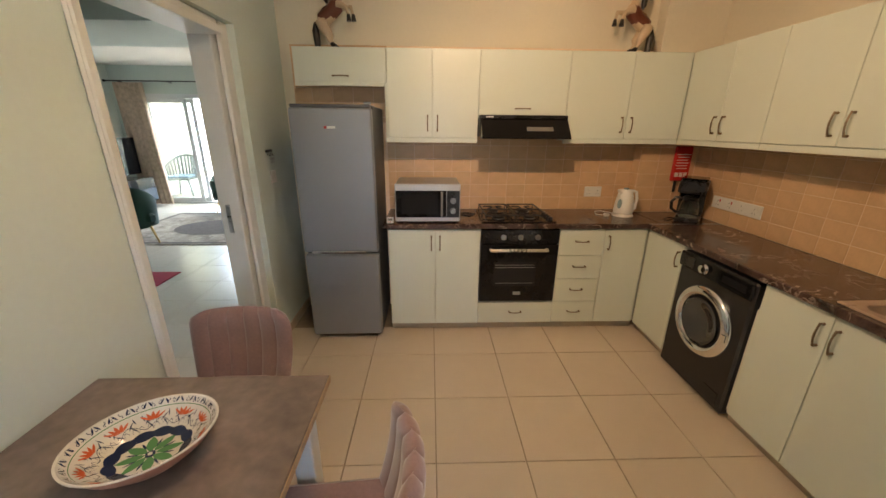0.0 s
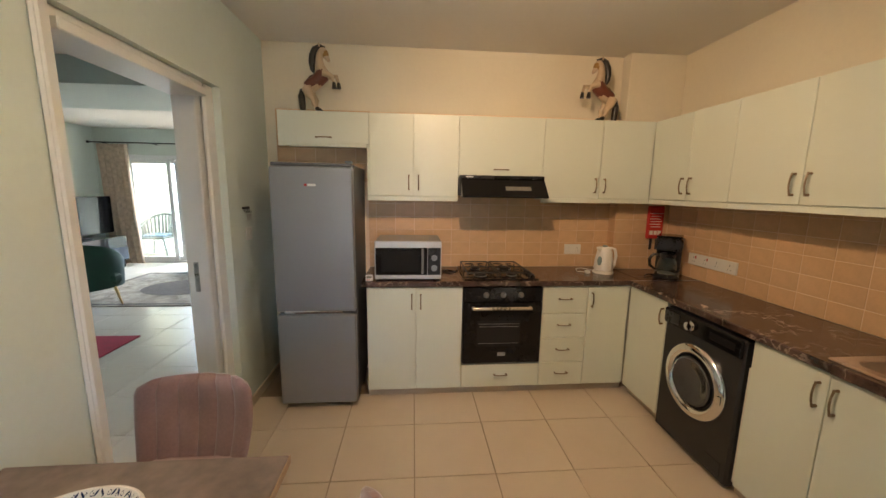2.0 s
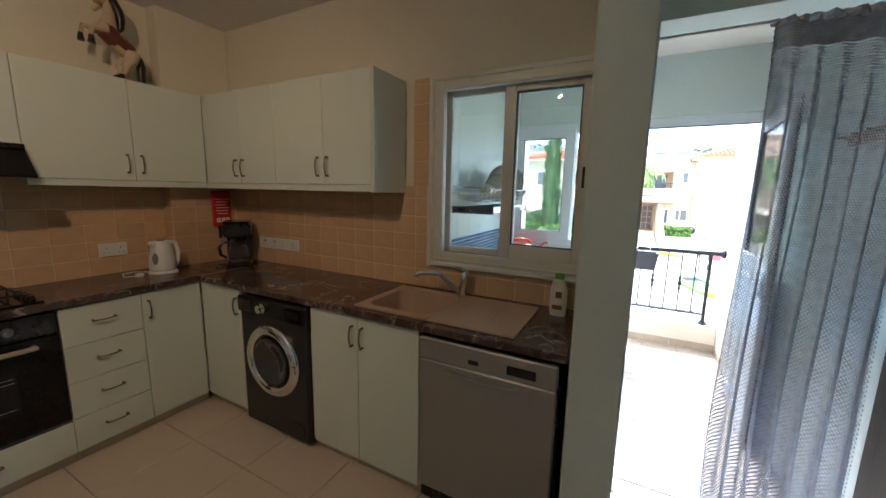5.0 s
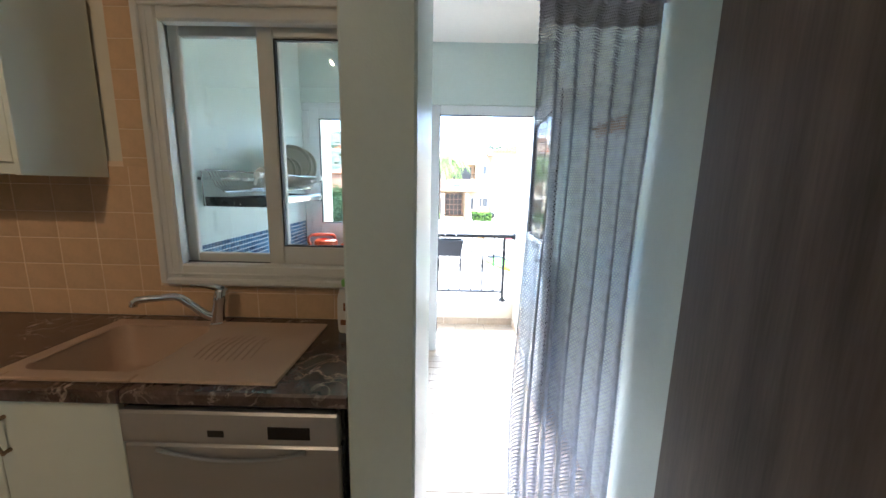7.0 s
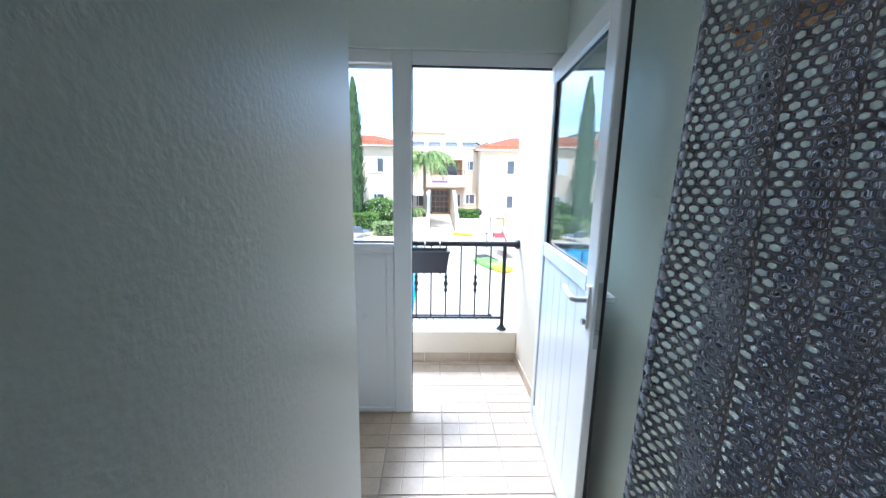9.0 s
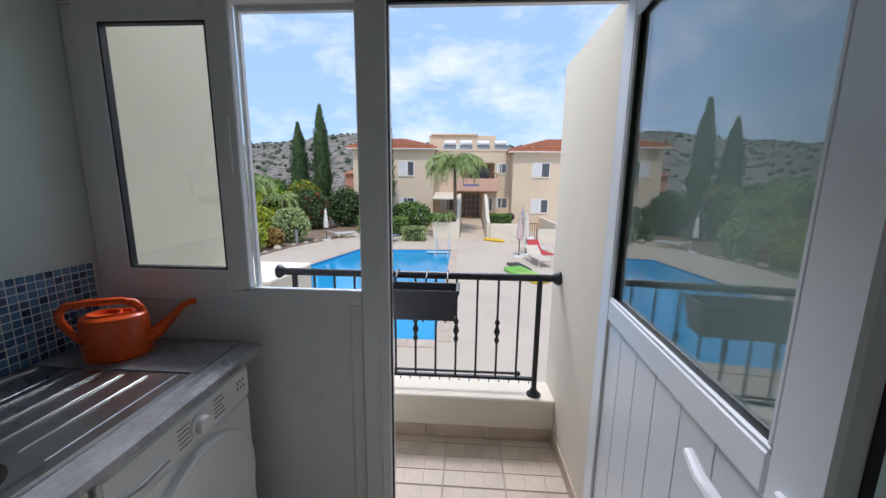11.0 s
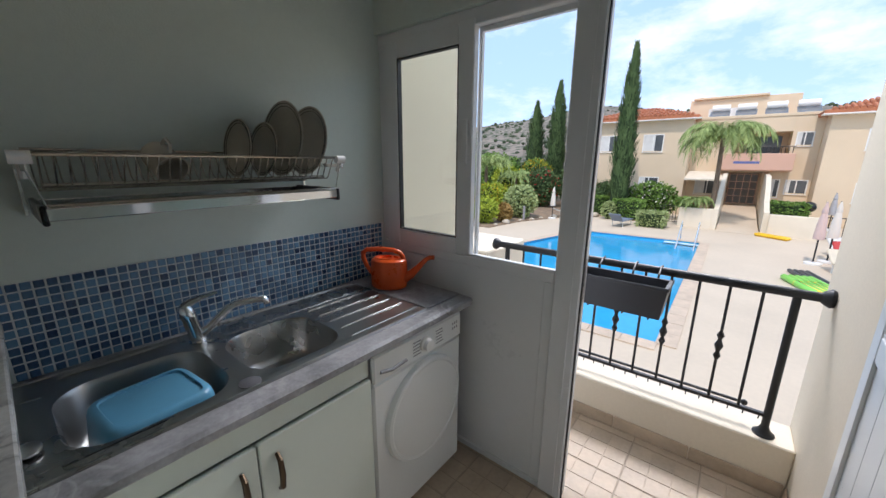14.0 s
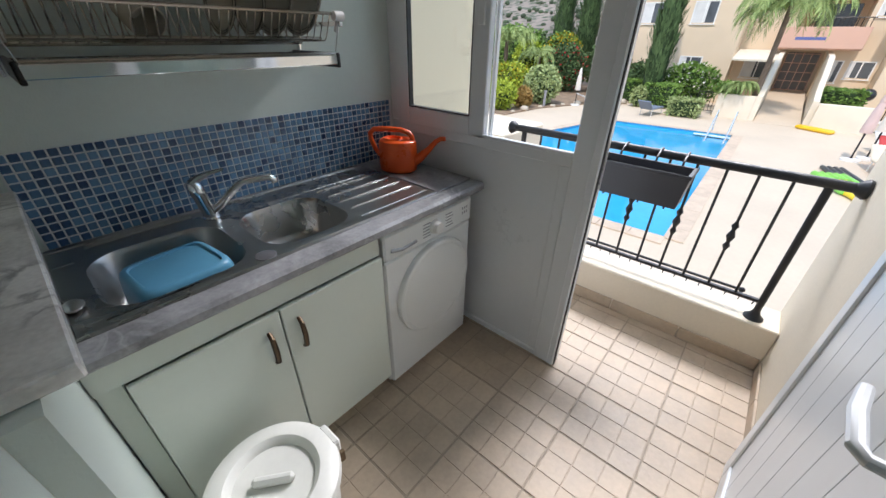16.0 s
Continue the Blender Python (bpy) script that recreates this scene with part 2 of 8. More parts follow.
def glass(name, tint=(0.93, 0.97, 0.96)):
    m = bpy.data.materials.new(name)
    m.use_nodes = True
    n, l = m.node_tree.nodes, m.node_tree.links
    n.remove(n["Principled BSDF"])
    tr, gl, mx = n.new("ShaderNodeBsdfTransparent"), n.new("ShaderNodeBsdfGlossy"), n.new("ShaderNodeMixShader")
    lw, pw, fr = n.new("ShaderNodeLayerWeight"), n.new("ShaderNodeMath"), n.new("ShaderNodeMath")
    lw.inputs["Blend"].default_value = 0.5
    pw.operation, pw.inputs[1].default_value = 'POWER', 3.0
    fr.operation, fr.inputs[1].default_value, fr.inputs[2].default_value = 'MULTIPLY_ADD', 0.92, 0.075
    l.new(lw.outputs["Facing"], pw.inputs[0])
    l.new(pw.outputs[0], fr.inputs[0])
    tr.inputs["Color"].default_value = (*tint, 1)
    gl.inputs["Roughness"].default_value = 0.0
    l.new(fr.outputs[0], mx.inputs["Fac"])
    l.new(tr.outputs["BSDF"], mx.inputs[1])
    l.new(gl.outputs["BSDF"], mx.inputs[2])
    l.new(mx.outputs["Shader"], n["Material Output"].inputs["Surface"])
    return m


PAINT = mat("mint_wall_paint", (0.63, 0.70, 0.65), 0.75, 0, 0.04, 1.5, 40, 0.10, 120)
PAINT_ROUGH = mat("textured_mint_wall_paint", (0.60, 0.67, 0.62), 0.38, 0, 0.04, 2.0, 50, 0.16, 170)
PAINT_CREAM = mat("cream_wall_paint", (0.72, 0.66, 0.53), 0.75, 0, 0.04, 1.2, 40, 0.10, 110)
CEIL = mat("ceiling_paint", (0.78, 0.75, 0.70), 0.85, 0, 0.03, 1.0, 30, 0.08, 90)
RENDER_OUT = mat("cream_render", (0.70, 0.60, 0.46), 0.9, 0, 0.06, 1.4, 60, 0.25, 160)
RENDER_PALE = mat("pale_cream_render", (0.74, 0.66, 0.53), 0.9, 0, 0.06, 1.4, 60, 0.25, 160)
CAB = mat("pale_mint_laminate", (0.65, 0.69, 0.605), 0.34, 0, 0.015, 1.5, 30, rough_var=0.02)
CAB_IN = mat("cabinet_carcass", (0.62, 0.62, 0.54), 0.5, 0, 0.04)
PLINTH = mat("beige_plinth", (0.50, 0.42, 0.32), 0.5, 0, 0.06)
STONE = veined("dark_marble_laminate", (0.012, 0.008, 0.007), (0.085, 0.050, 0.042), (0.46, 0.36, 0.29), 0.22, 9.0, 0.03, 0.2)
GREYTOP = veined("grey_stone_laminate", (0.16, 0.16, 0.165), (0.30, 0.30, 0.31), (0.44, 0.44, 0.45), 0.35, 8.0, 0.06)
MARBLE = veined("white_marble", (0.62, 0.60, 0.57), (0.78, 0.76, 0.73), (0.36, 0.35, 0.34), 0.22, 5.0, 0.05)
FTILE = mat("beige_floor_tile", (0.62, 0.52, 0.40), 0.26, 0, 0.04, 1.2, 7, 0.02, 40, piece=0.10, rough_var=0.015)
FTILE_FAR = mat("cream_floor_tile", (0.70, 0.67, 0.60), 0.22, 0, 0.04, 1.2, 7, 0.02, 40, piece=0.10, rough_var=0.015)
GROUT = mat("floor_grout", (0.30, 0.235, 0.17), 0.9, 0, 0.10, 20)
WTILE = mat("peach_wall_tile", (0.64, 0.42, 0.245), 0.36, 0, 0.10, 9.0, 60, 0.10, 30, piece=0.22)
WGROUT = mat("wall_tile_grout", (0.80, 0.63, 0.46), 0.9, 0, 0.06, 20)
UTILE = mat("stone_paver_tile", (0.48, 0.38, 0.28), 0.45, 0, 0.20, 7.0, 50, 0.15, 40, piece=0.30, island=0.10)
UGROUT = mat("paver_grout", (0.35, 0.29, 0.225), 0.9, 0, 0.10, 20)
UPVC = mat("white_coated_frame", (0.74, 0.76, 0.77), 0.32, 0, 0.02, 2, 40)
FRAMEWOOD = mat("off_white_window_frame", (0.72, 0.70, 0.65), 0.35, 0, 0.03, 3, 40)
RUBBER = mat("black_rubber", (0.012, 0.012, 0.013), 0.6, 0, 0.2)
BLACK = mat("black_plastic", (0.014, 0.014, 0.015), 0.28, 0, 0.2, 8, 80)
BLACKGLOSS = mat("black_glass", (0.008, 0.008, 0.009), 0.10, 0, 0.2, 6, 60, spec=0.3)
BLACKMETAL = mat("black_painted_iron", (0.016, 0.017, 0.019), 0.42, 0.2, 0.2, 12, 90, 0.08, 80)
RACKWIRE = mat("nickel_plated_wire", (0.40, 0.375, 0.33), 0.20, 1.0, 0.08, 20, 80)
CHROME = mat("chrome", (0.80, 0.81, 0.82), 0.08, 1.0, 0.03, 6, 60, rough_var=0.04)
STEEL = mat("brushed_steel", (0.46, 0.46, 0.45), 0.30, 1.0, 0.06, 3, 70, 0.03, 200, stretch=(1, 1, 14))
SINKSTEEL = mat("sink_steel", (0.42, 0.42, 0.41), 0.28, 1.0, 0.04, 2, 20, rough_var=0.04)
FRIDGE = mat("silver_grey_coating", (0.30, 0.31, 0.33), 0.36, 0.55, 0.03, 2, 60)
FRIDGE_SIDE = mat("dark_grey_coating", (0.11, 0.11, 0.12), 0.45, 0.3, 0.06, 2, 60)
DISHW = mat("satin_steel_front", (0.40, 0.40, 0.40), 0.36, 0.8, 0.03, 2, 60)
WM = mat("anthracite_enamel", (0.024, 0.024, 0.026), 0.35, 0.2, 0.08, 4, 60)
OLDBRONZE = mat("dark_antique_bronze", (0.085, 0.058, 0.036), 0.38, 0.85, 0.30, 30, 120)
BRONZE = mat("antique_bronze", (0.24, 0.175, 0.11), 0.38, 0.85, 0.30, 30, 120)
WHITEPL = mat("white_plastic", (0.78, 0.77, 0.74), 0.32, 0, 0.03, 5, 60)
MINTCAB = mat("pale_mint_painted_board", (0.66, 0.71, 0.63), 0.38, 0, 0.02, 2.5, 60, rough_var=0.04)
ENAMEL = mat("white_enamel", (0.75, 0.77, 0.755), 0.30, 0, 0.012, 2.5, 60, rough_var=0.03)
SINKBEIGE = mat("beige_composite_sink", (0.44, 0.30, 0.205), 0.5, 0, 0.05, 6, 140, 0.08, 220)
VELVET = mat("dusty_pink_velvet", (0.27, 0.165, 0.155), 0.9, 0, 0.20, 6, 90, 0.12, 150, sheen=0.7)
GREENV = mat("dark_green_velvet", (0.010, 0.050, 0.036), 0.85, 0, 0.25, 6, 80, 0.1, 120, sheen=0.15)
TABLETOP = mat("grey_concrete_laminate", (0.185, 0.145, 0.125), 0.42, 0, 0.45, 4.5, 30, 0.03, 80)
TABLEEDGE = mat("oak_edge", (0.38, 0.25, 0.14), 0.5, 0, 0.15, 6, 60, stretch=(1, 8, 8))
WHITEWOOD = mat("white_painted_wood", (0.74, 0.74, 0.72), 0.4, 0, 0.03, 4, 60)
RED = mat("red_plastic", (0.50, 0.016, 0.014), 0.4, 0, 0.08, 8, 60)
DARKWOOD = mat("dark_wood_grain", (0.085, 0.066, 0.058), 0.42, 0, 0.55, 3.0, 26, 0.05, 40, stretch=(9, 9, 0.6))
CURTAIN_GREY = mat("grey_net_yarn", (0.47, 0.50, 0.60), 0.85, 0, 0.22, 30, 200, 0.2, 300, sheen=0.3)
GLASS = glass("window_glass")
TEMPER = mat("heat_tinted_glass", (0.016, 0.016, 0.018), 0.08, 0, 0.1, spec=0.3)
BULB = mat("lamp_bulb", (1.0, 0.85, 0.6), 0.4, emit=(1.0, 0.72, 0.40, 60))

# ---- structure: kitchen, passage and utility room ----
XW, XE, YS, YB, H = -0.78, 2.53, -2.40, 3.40, 2.63      # kitchen: left wall, window wall, wall behind, cooker wall, ceiling
UX0, UX1, UYS, UYN, UH = 2.64, 4.13, -0.41, 1.507, 2.54   # utility room
setting("wall_north", M().box(-1.1, YB, -0.02, 2.70, YB + 0.2, H + 0.1, 0), PAINT_CREAM, "cream painted kitchen wall above the cooker run", "wall")
setting("wall_column", M().box(2.066, 3.283, 0, XE, YB, H, 0.004), PAINT_CREAM, "boxed-in cream column in the kitchen corner", "column")
w = M()
w.box(-0.98, YS - 0.2, -0.02, XW, 1.70, H + 0.1, 0)
w.box(-0.98, 2.735, -0.02, XW, YB, H + 0.1, 0)
w.box(-0.98, 1.70, 2.12, XW, 2.735, H + 0.1, 0)
setting("wall_west", w, PAINT, "pale mint painted wall with a doorway to the living room", "wall")
w = M()
w.box(XE, 1.415, -0.02, UX0, YB, H + 0.1, 0)
w.box(XE, 0.5635, -0.02, UX0, 1.415, 1.10, 0)
w.box(XE, 0.5635, 2.045, UX0, 1.415, H + 0.1, 0)
w.box(XE, 0.5635, 1.10, UX0, 0.60, 2.045, 0)
setting("wall_east", w, PAINT_CREAM, "cream painted wall with the inner window above the sink", "wall")
setting("wall_pier", M().box(1.914, 0.395, -0.02, UX0, 0.562, H + 0.1, 0.007), PAINT_ROUGH, "textured painted wall end beside the curtained opening", "wall")
setting("wall_over_opening", M().box(2.47, UYS, 2.16, UX0, 0.393, H + 0.1, 0.002), PAINT, "painted lintel over the curtained opening", "wall")
setting("wall_south_utility", M().box(1.70, UYS - 0.2, -0.02, UX1 + 0.06, UYS, H + 0.1, 0), PAINT_ROUGH, "mint painted side wall with a light switch", "wall")
# the opening in this unseen wall is added to let daylight into the kitchen
setting("wall_kitchen_behind", M().box(-0.98, YS - 0.2, -0.02, 1.95, YS, 0.95, 0).box(-0.98, YS - 0.2, 2.05, 1.95, YS, H + 0.1, 0)
        .box(-0.98, YS - 0.2, 0.95, 0.1, YS, 2.05, 0).box(1.2, YS - 0.2, 0.95, 1.95, YS, 2.05, 0), PAINT, "plain unseen wall with an opening added to let in daylight", "wall")
setting("wall_kitchen_side", M().box(1.75, YS, -0.02, 1.95, UYS - 0.2, H + 0.1, 0), PAINT, "plain painted wall", "wall")
setting("wall_north_utility", M().box(UX0 - 0.1, UYN, -0.02, 4.165, UYN + 0.15, UH + 0.3, 0), PAINT_ROUGH, "pale mint utility wall behind the sink", "wall")
w = M()
w.box(UX1 - 0.02, UYS, 2.085, UX1 + 0.15, UYN, UH + 0.3, 0)
setting("wall_lintel_utility", w, PAINT, "painted lintel over the balcony door", "wall")
setting("ceiling", M().box(-1.0, YS - 0.2, H, UX0, YB + 0.2, H + 0.12, 0), CEIL, "plain off-white kitchen ceiling", "ceiling")
setting("ceiling_utility", M().box(UX0 - 0.17, UYS - 0.2, UH, UX1 + 0.15, UYN + 0.15, UH + 0.12, 0), CEIL, "plain white utility ceiling", "ceiling")
setting("subfloor_kitchen", M().box(-0.98, YS, -0.10, 2.50, YB, -0.012, 0), GROUT, "dark grout bed under the kitchen tiles", "floor")
setting("subfloor_utility", M().box(2.50, UYS - 0.2, -0.10, 4.78, 1.6, -0.0035, 0), UGROUT, "grout bed under the utility tiles", "floor")
# skirting tiles along the left wall
setting("baseboard_west", M().box(XW, 2.70, 0.0, XW + 0.012, 3.39, 0.075, 0.003), FTILE, "beige tile skirting", "baseboard")
setting("baseboard_west_front", M().box(XW, YS, 0.0, XW + 0.012, 1.635, 0.075, 0.003), FTILE, "beige tile skirting", "baseboard")

# doorway to the living room: stepped reveal, frame and architrave
d = thing("door_1", (XW, 2.15, 0), "white painted door frame with stepped architrave, doorway open", "door frame", kind="structure")
part("frame_left", M().box(-0.97, 1.7005, 0, -0.785, 1.722, 2.075, 0.004).box(-0.83, 1.72, 0, -0.80, 1.735, 2.06, 0.004), WHITEWOOD, d)
part("architrave", M().box(-0.7795, 1.640, 0, -0.764, 1.7005, 2.119, 0.006).box(-0.7795, 1.652, 0, -0.758, 1.672, 2.115, 0.005), WHITEWOOD, d)
part("frame_right", M().box(-0.97, 2.585, 0, -0.845, 2.66, 2.075, 0.004).box(-0.90, 2.655, 0, -0.82, 2.7345, 2.119, 0.008).box(-0.835, 2.62, 0, -0.81, 2.68, 2.10, 0.008), WHITEWOOD, d)
part("frame_head", M().box(-0.97, 1.735, 2.035, -0.775, 2.585, 2.075, 0.004).box(-0.84, 1.705, 2.066, -0.815, 2.62, 2.119, 0.006), WHITEWOOD, d)
part("strike_plate", M().box(-0.93, 2.579, 0.92, -0.905, 2.5855, 1.10, 0.001).box(-0.925, 2.575, 0.97, -0.91, 2.5795, 1.05, 0.001), STEEL, d, "steel strike plate on the door frame")

# inner window over the sink: sliding sashes
wn1 = thing("window_1", (XE, 1.0, 1.05), "off-white sliding window with moulded frame, one sash open", "window", kind="structure")
yl, yr, zb, zt = 1.447, 0.5645, 1.058, 2.068
part("window_frame", M().box(2.490, yl - 0.075, zb, XE + 0.012, yl, zt, 0.008).box(2.490, yr, zb, XE + 0.012, yr + 0.040, zt, 0.006)
     .box(2.490, yr + 0.040, zt - 0.060, XE + 0.012, yl - 0.075, zt, 0.008).box(2.490, yr + 0.040, zb, XE + 0.012, yl - 0.075, zb + 0.070, 0.008), FRAMEWOOD, wn1)
part("frame_bead", M().box(2.479, yl - 0.022, zb - 0.010, 2.4905, yl + 0.006, zt + 0.010, 0.005).box(2.479, yr, zt - 0.014, 2.4905, yl - 0.022, zt + 0.010, 0.005)
     .box(2.472, yr, zb - 0.012, 2.4905, yl - 0.022, zb + 0.014, 0.006).box(2.483, yr, zb + 0.024, 2.4905, yl - 0.030, zb + 0.036, 0.004).box(2.486, yl - 0.044, zb + 0.024, 2.4905, yl - 0.034, zt - 0.024, 0.002), FRAMEWOOD, wn1)
part("window_jamb", M().box(XE + 0.0125, yl - 0.036, 1.104, UX0, yl - 0.0325, 2.042, 0).box(XE + 0.0125, 0.6005, 1.104, UX0, 0.604, 2.042, 0), WHITEWOOD, wn1)


def sash(name, parent, x, y0, y1, z0, z1, wbar, t=0.028, gasket=True, frame_mat=None, foot=None, seal=0.006):
    """One glazed sash in a plane of constant x, with rails, stiles, black gasket and pane."""
    fm = frame_mat or FRAMEWOOD
    lo = foot or wbar
    s = part(name, M().box(x, y0, z0, x + t, y0 + wbar, z1, 0.004).box(x, y1 - wbar, z0, x + t, y1, z1, 0.004)
             .box(x + 0.001, y0 + wbar, z0, x + t, y1 - wbar, z0 + lo, 0.004).box(x + 0.001, y0 + wbar, z1 - wbar, x + t, y1 - wbar, z1, 0.004), fm, parent)
    g = seal
    a, b, c, e = y0 + wbar, y1 - wbar, z0 + lo, z1 - wbar
    if gasket:
        part("gasket", M().box(x + 0.004, a, c, x + t - 0.004, a + g, e, 0).box(x + 0.004, b - g, c, x + t - 0.004, b, e, 0)
             .box(x + 0.004, a + g, c, x + t - 0.004, b - g, c + g, 0).box(x + 0.004, a + g, e - g, x + t - 0.004, b - g, e, 0), RUBBER, s)
    p = part("pane", M().box(x + t / 2 - 0.002, a, c, x + t / 2 + 0.002, b, e, 0), GLASS, s, "clear glass pane")
    p.visible_shadow = False
    return s


sash("sash", wn1, 2.592, 0.985, 1.409, 1.113, 2.036, 0.042, gasket=False)
s2 = sash("sash", wn1, 2.548, 0.606, 1.047, 1.113, 2.038, 0.061, foot=0.082)
part("track", M().box(2.543, 0.605, 1.1005, 2.635, 1.409, 1.112, 0.001).box(2.543, 0.605, 2.039, 2.635, 1.409, 2.0445, 0.001).box(2.578, 0.605, 1.112, 2.583, 1.409, 1.122, 0.001), FRIDGE_SIDE, wn1, "dark sliding track")
part("catch", M().box(2.600, 1.4085, 1.50, 2.612, 1.414, 1.56, 0.001), RUBBER, wn1)
part("latch", M().box(2.538, 0.622, 1.50, 2.549, 0.645, 1.60, 0.003), BLACK, s2)
sl = thing("window_sill", (2.69, 1.0, 1.04), "grey-veined white marble window sill on the utility side", "window sill", kind="structure")
part("slab", M().box(UX0 + 0.0005, 0.588, 1.02, 2.732, 1.504, 1.05, 0.004), MARBLE, sl)
setting("wall_under_sill", M().box(UX0, 0.556, -0.01, 2.682, 1.504, 1.019, 0), PAINT_ROUGH, "white plastered ledge under the marble sill", "wall")

# ---- kitchen furniture ----


def bow_handle(parent, p, axis, out, length=0.10, name="handle"):
    """A bowed bronze bar on two feet. p: middle on the face; axis: along; out: away from the face."""
    p, ax, o = Vector(p), Vector(axis).normalized(), Vector(out).normalized()
    pts = [p + ax * (length * (k / 8 - 0.5)) + o * (0.016 + 0.012 * (1 - (2 * (k / 8 - 0.5)) ** 2)) for k in range(9)]
    m = M().tube(pts, [0.0055, 0.0042, 0.004, 0.004, 0.0045, 0.004, 0.004, 0.0042, 0.0055], 8)
    for s in (-1, 1):
        q = p + ax * (s * length * 0.46)
        m.tube([q, q + o * 0.018], [0.0065, 0.005], 8)
    return part(name, m, BRONZE, parent, "antique bronze bow handle")


def base_unit(x0, x1, y0, y1, fronts, face, label, plinth=True, z0=0.07, z1=0.858, group="kitchen base cabinets"):
    """A floor cabinet. face 'y': fronts on the plane y0, 'x': on x0. fronts: rows (a0, a1, z0, z1, handle) along the face."""
    c = thing("base_cabinet", ((x0 + x1) / 2, (y0 + y1) / 2, 0), label, "cabinet", group)
    if face == 'y':
        part("body", M().box(x0, y0 + 0.021, z0, x1, y1, z1, 0.001), CAB_IN, c)
        part("plinth", M().box(x0, y0 + 0.045, 0.002, x1, y0 + 0.06, z0 - 0.002, 0.002), PLINTH, c, "beige plinth board")
    else:
        part("body", M().box(x0 + 0.021, y0, z0, x1, y1, z1, 0.001), CAB_IN, c)
        part("plinth", M().box(x0 + 0.045, y0, 0.002, x0 + 0.06, y1, z0 - 0.002, 0.002), PLINTH, c, "beige plinth board")
    for a0, a1, b0, b1, hd in fronts:
        g = 0.0018
        nm = "drawer_front" if hd == 'd' else "door"
        if face == 'y':
            f = part(nm, M().box(a0 + g, y0, b0 + g, a1 - g, y0 + 0.019, b1 - g, 0.002), CAB, c)
            o = (0, -1, 0)
            pt = lambda u, z: (u, y0, z)
            al = (1, 0, 0)
        else:
            f = part(nm, M().box(x0, a0 + g, b0 + g, x0 + 0.019, a1 - g, b1 - g, 0.002), CAB, c)
            o = (-1, 0, 0)
            pt = lambda u, z: (x0, u, z)
            al = (0, 1, 0)
        if hd == 'd':
            bow_handle(f, pt((a0 + a1) / 2, (b0 + b1) / 2 + 0.01), al, o, 0.10)
        elif hd == 'l':
            bow_handle(f, pt(a0 + 0.032, b1 - 0.105), (0, 0, 1), o, 0.11)
        elif hd == 'r':
            bow_handle(f, pt(a1 - 0.032, b1 - 0.105), (0, 0, 1), o, 0.11)
    return c


FY, FX = 2.890, 1.995
base_unit(0.035, 0.722, FY, 3.39, [(0.035, 0.385, 0.07, 0.855, 'r'), (0.385, 0.722, 0.07, 0.855, 'l')], 'y', "pale mint two-door base cabinet under the microwave")
base_unit(0.722, 1.320, FY + 0.0, 3.39, [(0.722, 1.320, 0.07, 0.252, 'd')], 'y', "pale mint oven housing with a drawer below", z1=0.25)
base_unit(1.320, 1.666, FY, 3.39, [(1.320, 1.666, 0.07, 0.258, 'd'), (1.320, 1.666, 0.258, 0.452, 'd'), (1.320, 1.666, 0.452, 0.646, 'd'), (1.320, 1.666, 0.646, 0.855, 'd')], 'y', "pale mint base cabinet with four drawers")
base_unit(1.666, 2.012, FY, 3.27, [(1.666, 1.990, 0.07, 0.855, 'l')], 'y', "pale mint single-door base cabinet in the corner")
base_unit(FX, 2.50, 2.487, FY - 0.003, [(2.487, FY - 0.004, 0.07, 0.855, 'l')], 'x', "pale mint corner cabinet beside the washing machine")
base_unit(FX, 2.50, 1.212, 1.915, [(1.212, 1.568, 0.07, 0.855, 'r'), (1.568, 1.890, 0.07, 0.855, 'l')], 'x', "pale mint two-door base cabinet under the sink", z1=0.70)

# built-in oven
ov = thing("oven", (1.02, 2.89, 0.26), "black built-in electric oven with steel bar handle and three knobs", "oven")
part("body", M().box(0.728, FY + 0.02, 0.262, 1.314, 3.36, 0.85, 0.002), BLACK, ov)
part("control_panel", M().box(0.727, FY - 0.006, 0.742, 1.315, FY + 0.019, 0.852, 0.003), BLACKGLOSS, ov)
odr = part("door", M().box(0.727, FY - 0.012, 0.268, 1.315, FY + 0.018, 0.735, 0.004), BLACKGLOSS, ov, "black glass oven door")
part("door_window", M().box(0.83, FY - 0.0135, 0.40, 1.155, FY - 0.0115, 0.60, 0), TEMPER, odr, "dark see-through oven glass")
part("oven_rack", M().tube([(0.84, FY - 0.0140, 0.555), (1.145, FY - 0.0140, 0.555)], 0.0015, 6).tube([(0.84, FY - 0.0140, 0.575), (1.145, FY - 0.0140, 0.575)], 0.0012, 6)
     .tube([(0.84, FY - 0.0140, 0.425), (1.145, FY - 0.0140, 0.425)], 0.001, 6), STEEL, odr)
part("handle", M().tube([(0.80, FY - 0.012, 0.700), (0.80, FY - 0.045, 0.702), (0.83, FY - 0.052, 0.704), (1.0, FY - 0.054, 0.706), (1.19, FY - 0.052, 0.704), (1.222, FY - 0.045, 0.702), (1.222, FY - 0.012, 0.700)], 0.0115, 10),
     mat("satin_handle", (0.62, 0.56, 0.46), 0.3, 0.7, 0.04), odr, "satin steel bar handle")
for x in (0.893, 1.020, 1.150):
    k = part("knob", M().lathe([(0.021, 0), (0.021, 0.006), (0.017, 0.012), (0.016, 0.024), (0.0, 0.026)], m=Matrix.Translation((x, FY - 0.006, 0.795)) @ Matrix.Rotation(radians(90), 4, 'X')), DISHW, ov, "satin grey control knob")
    part("grip", M().box(x - 0.004, FY - 0.038, 0.780, x + 0.004, FY - 0.030, 0.810, 0.002), DISHW, k)
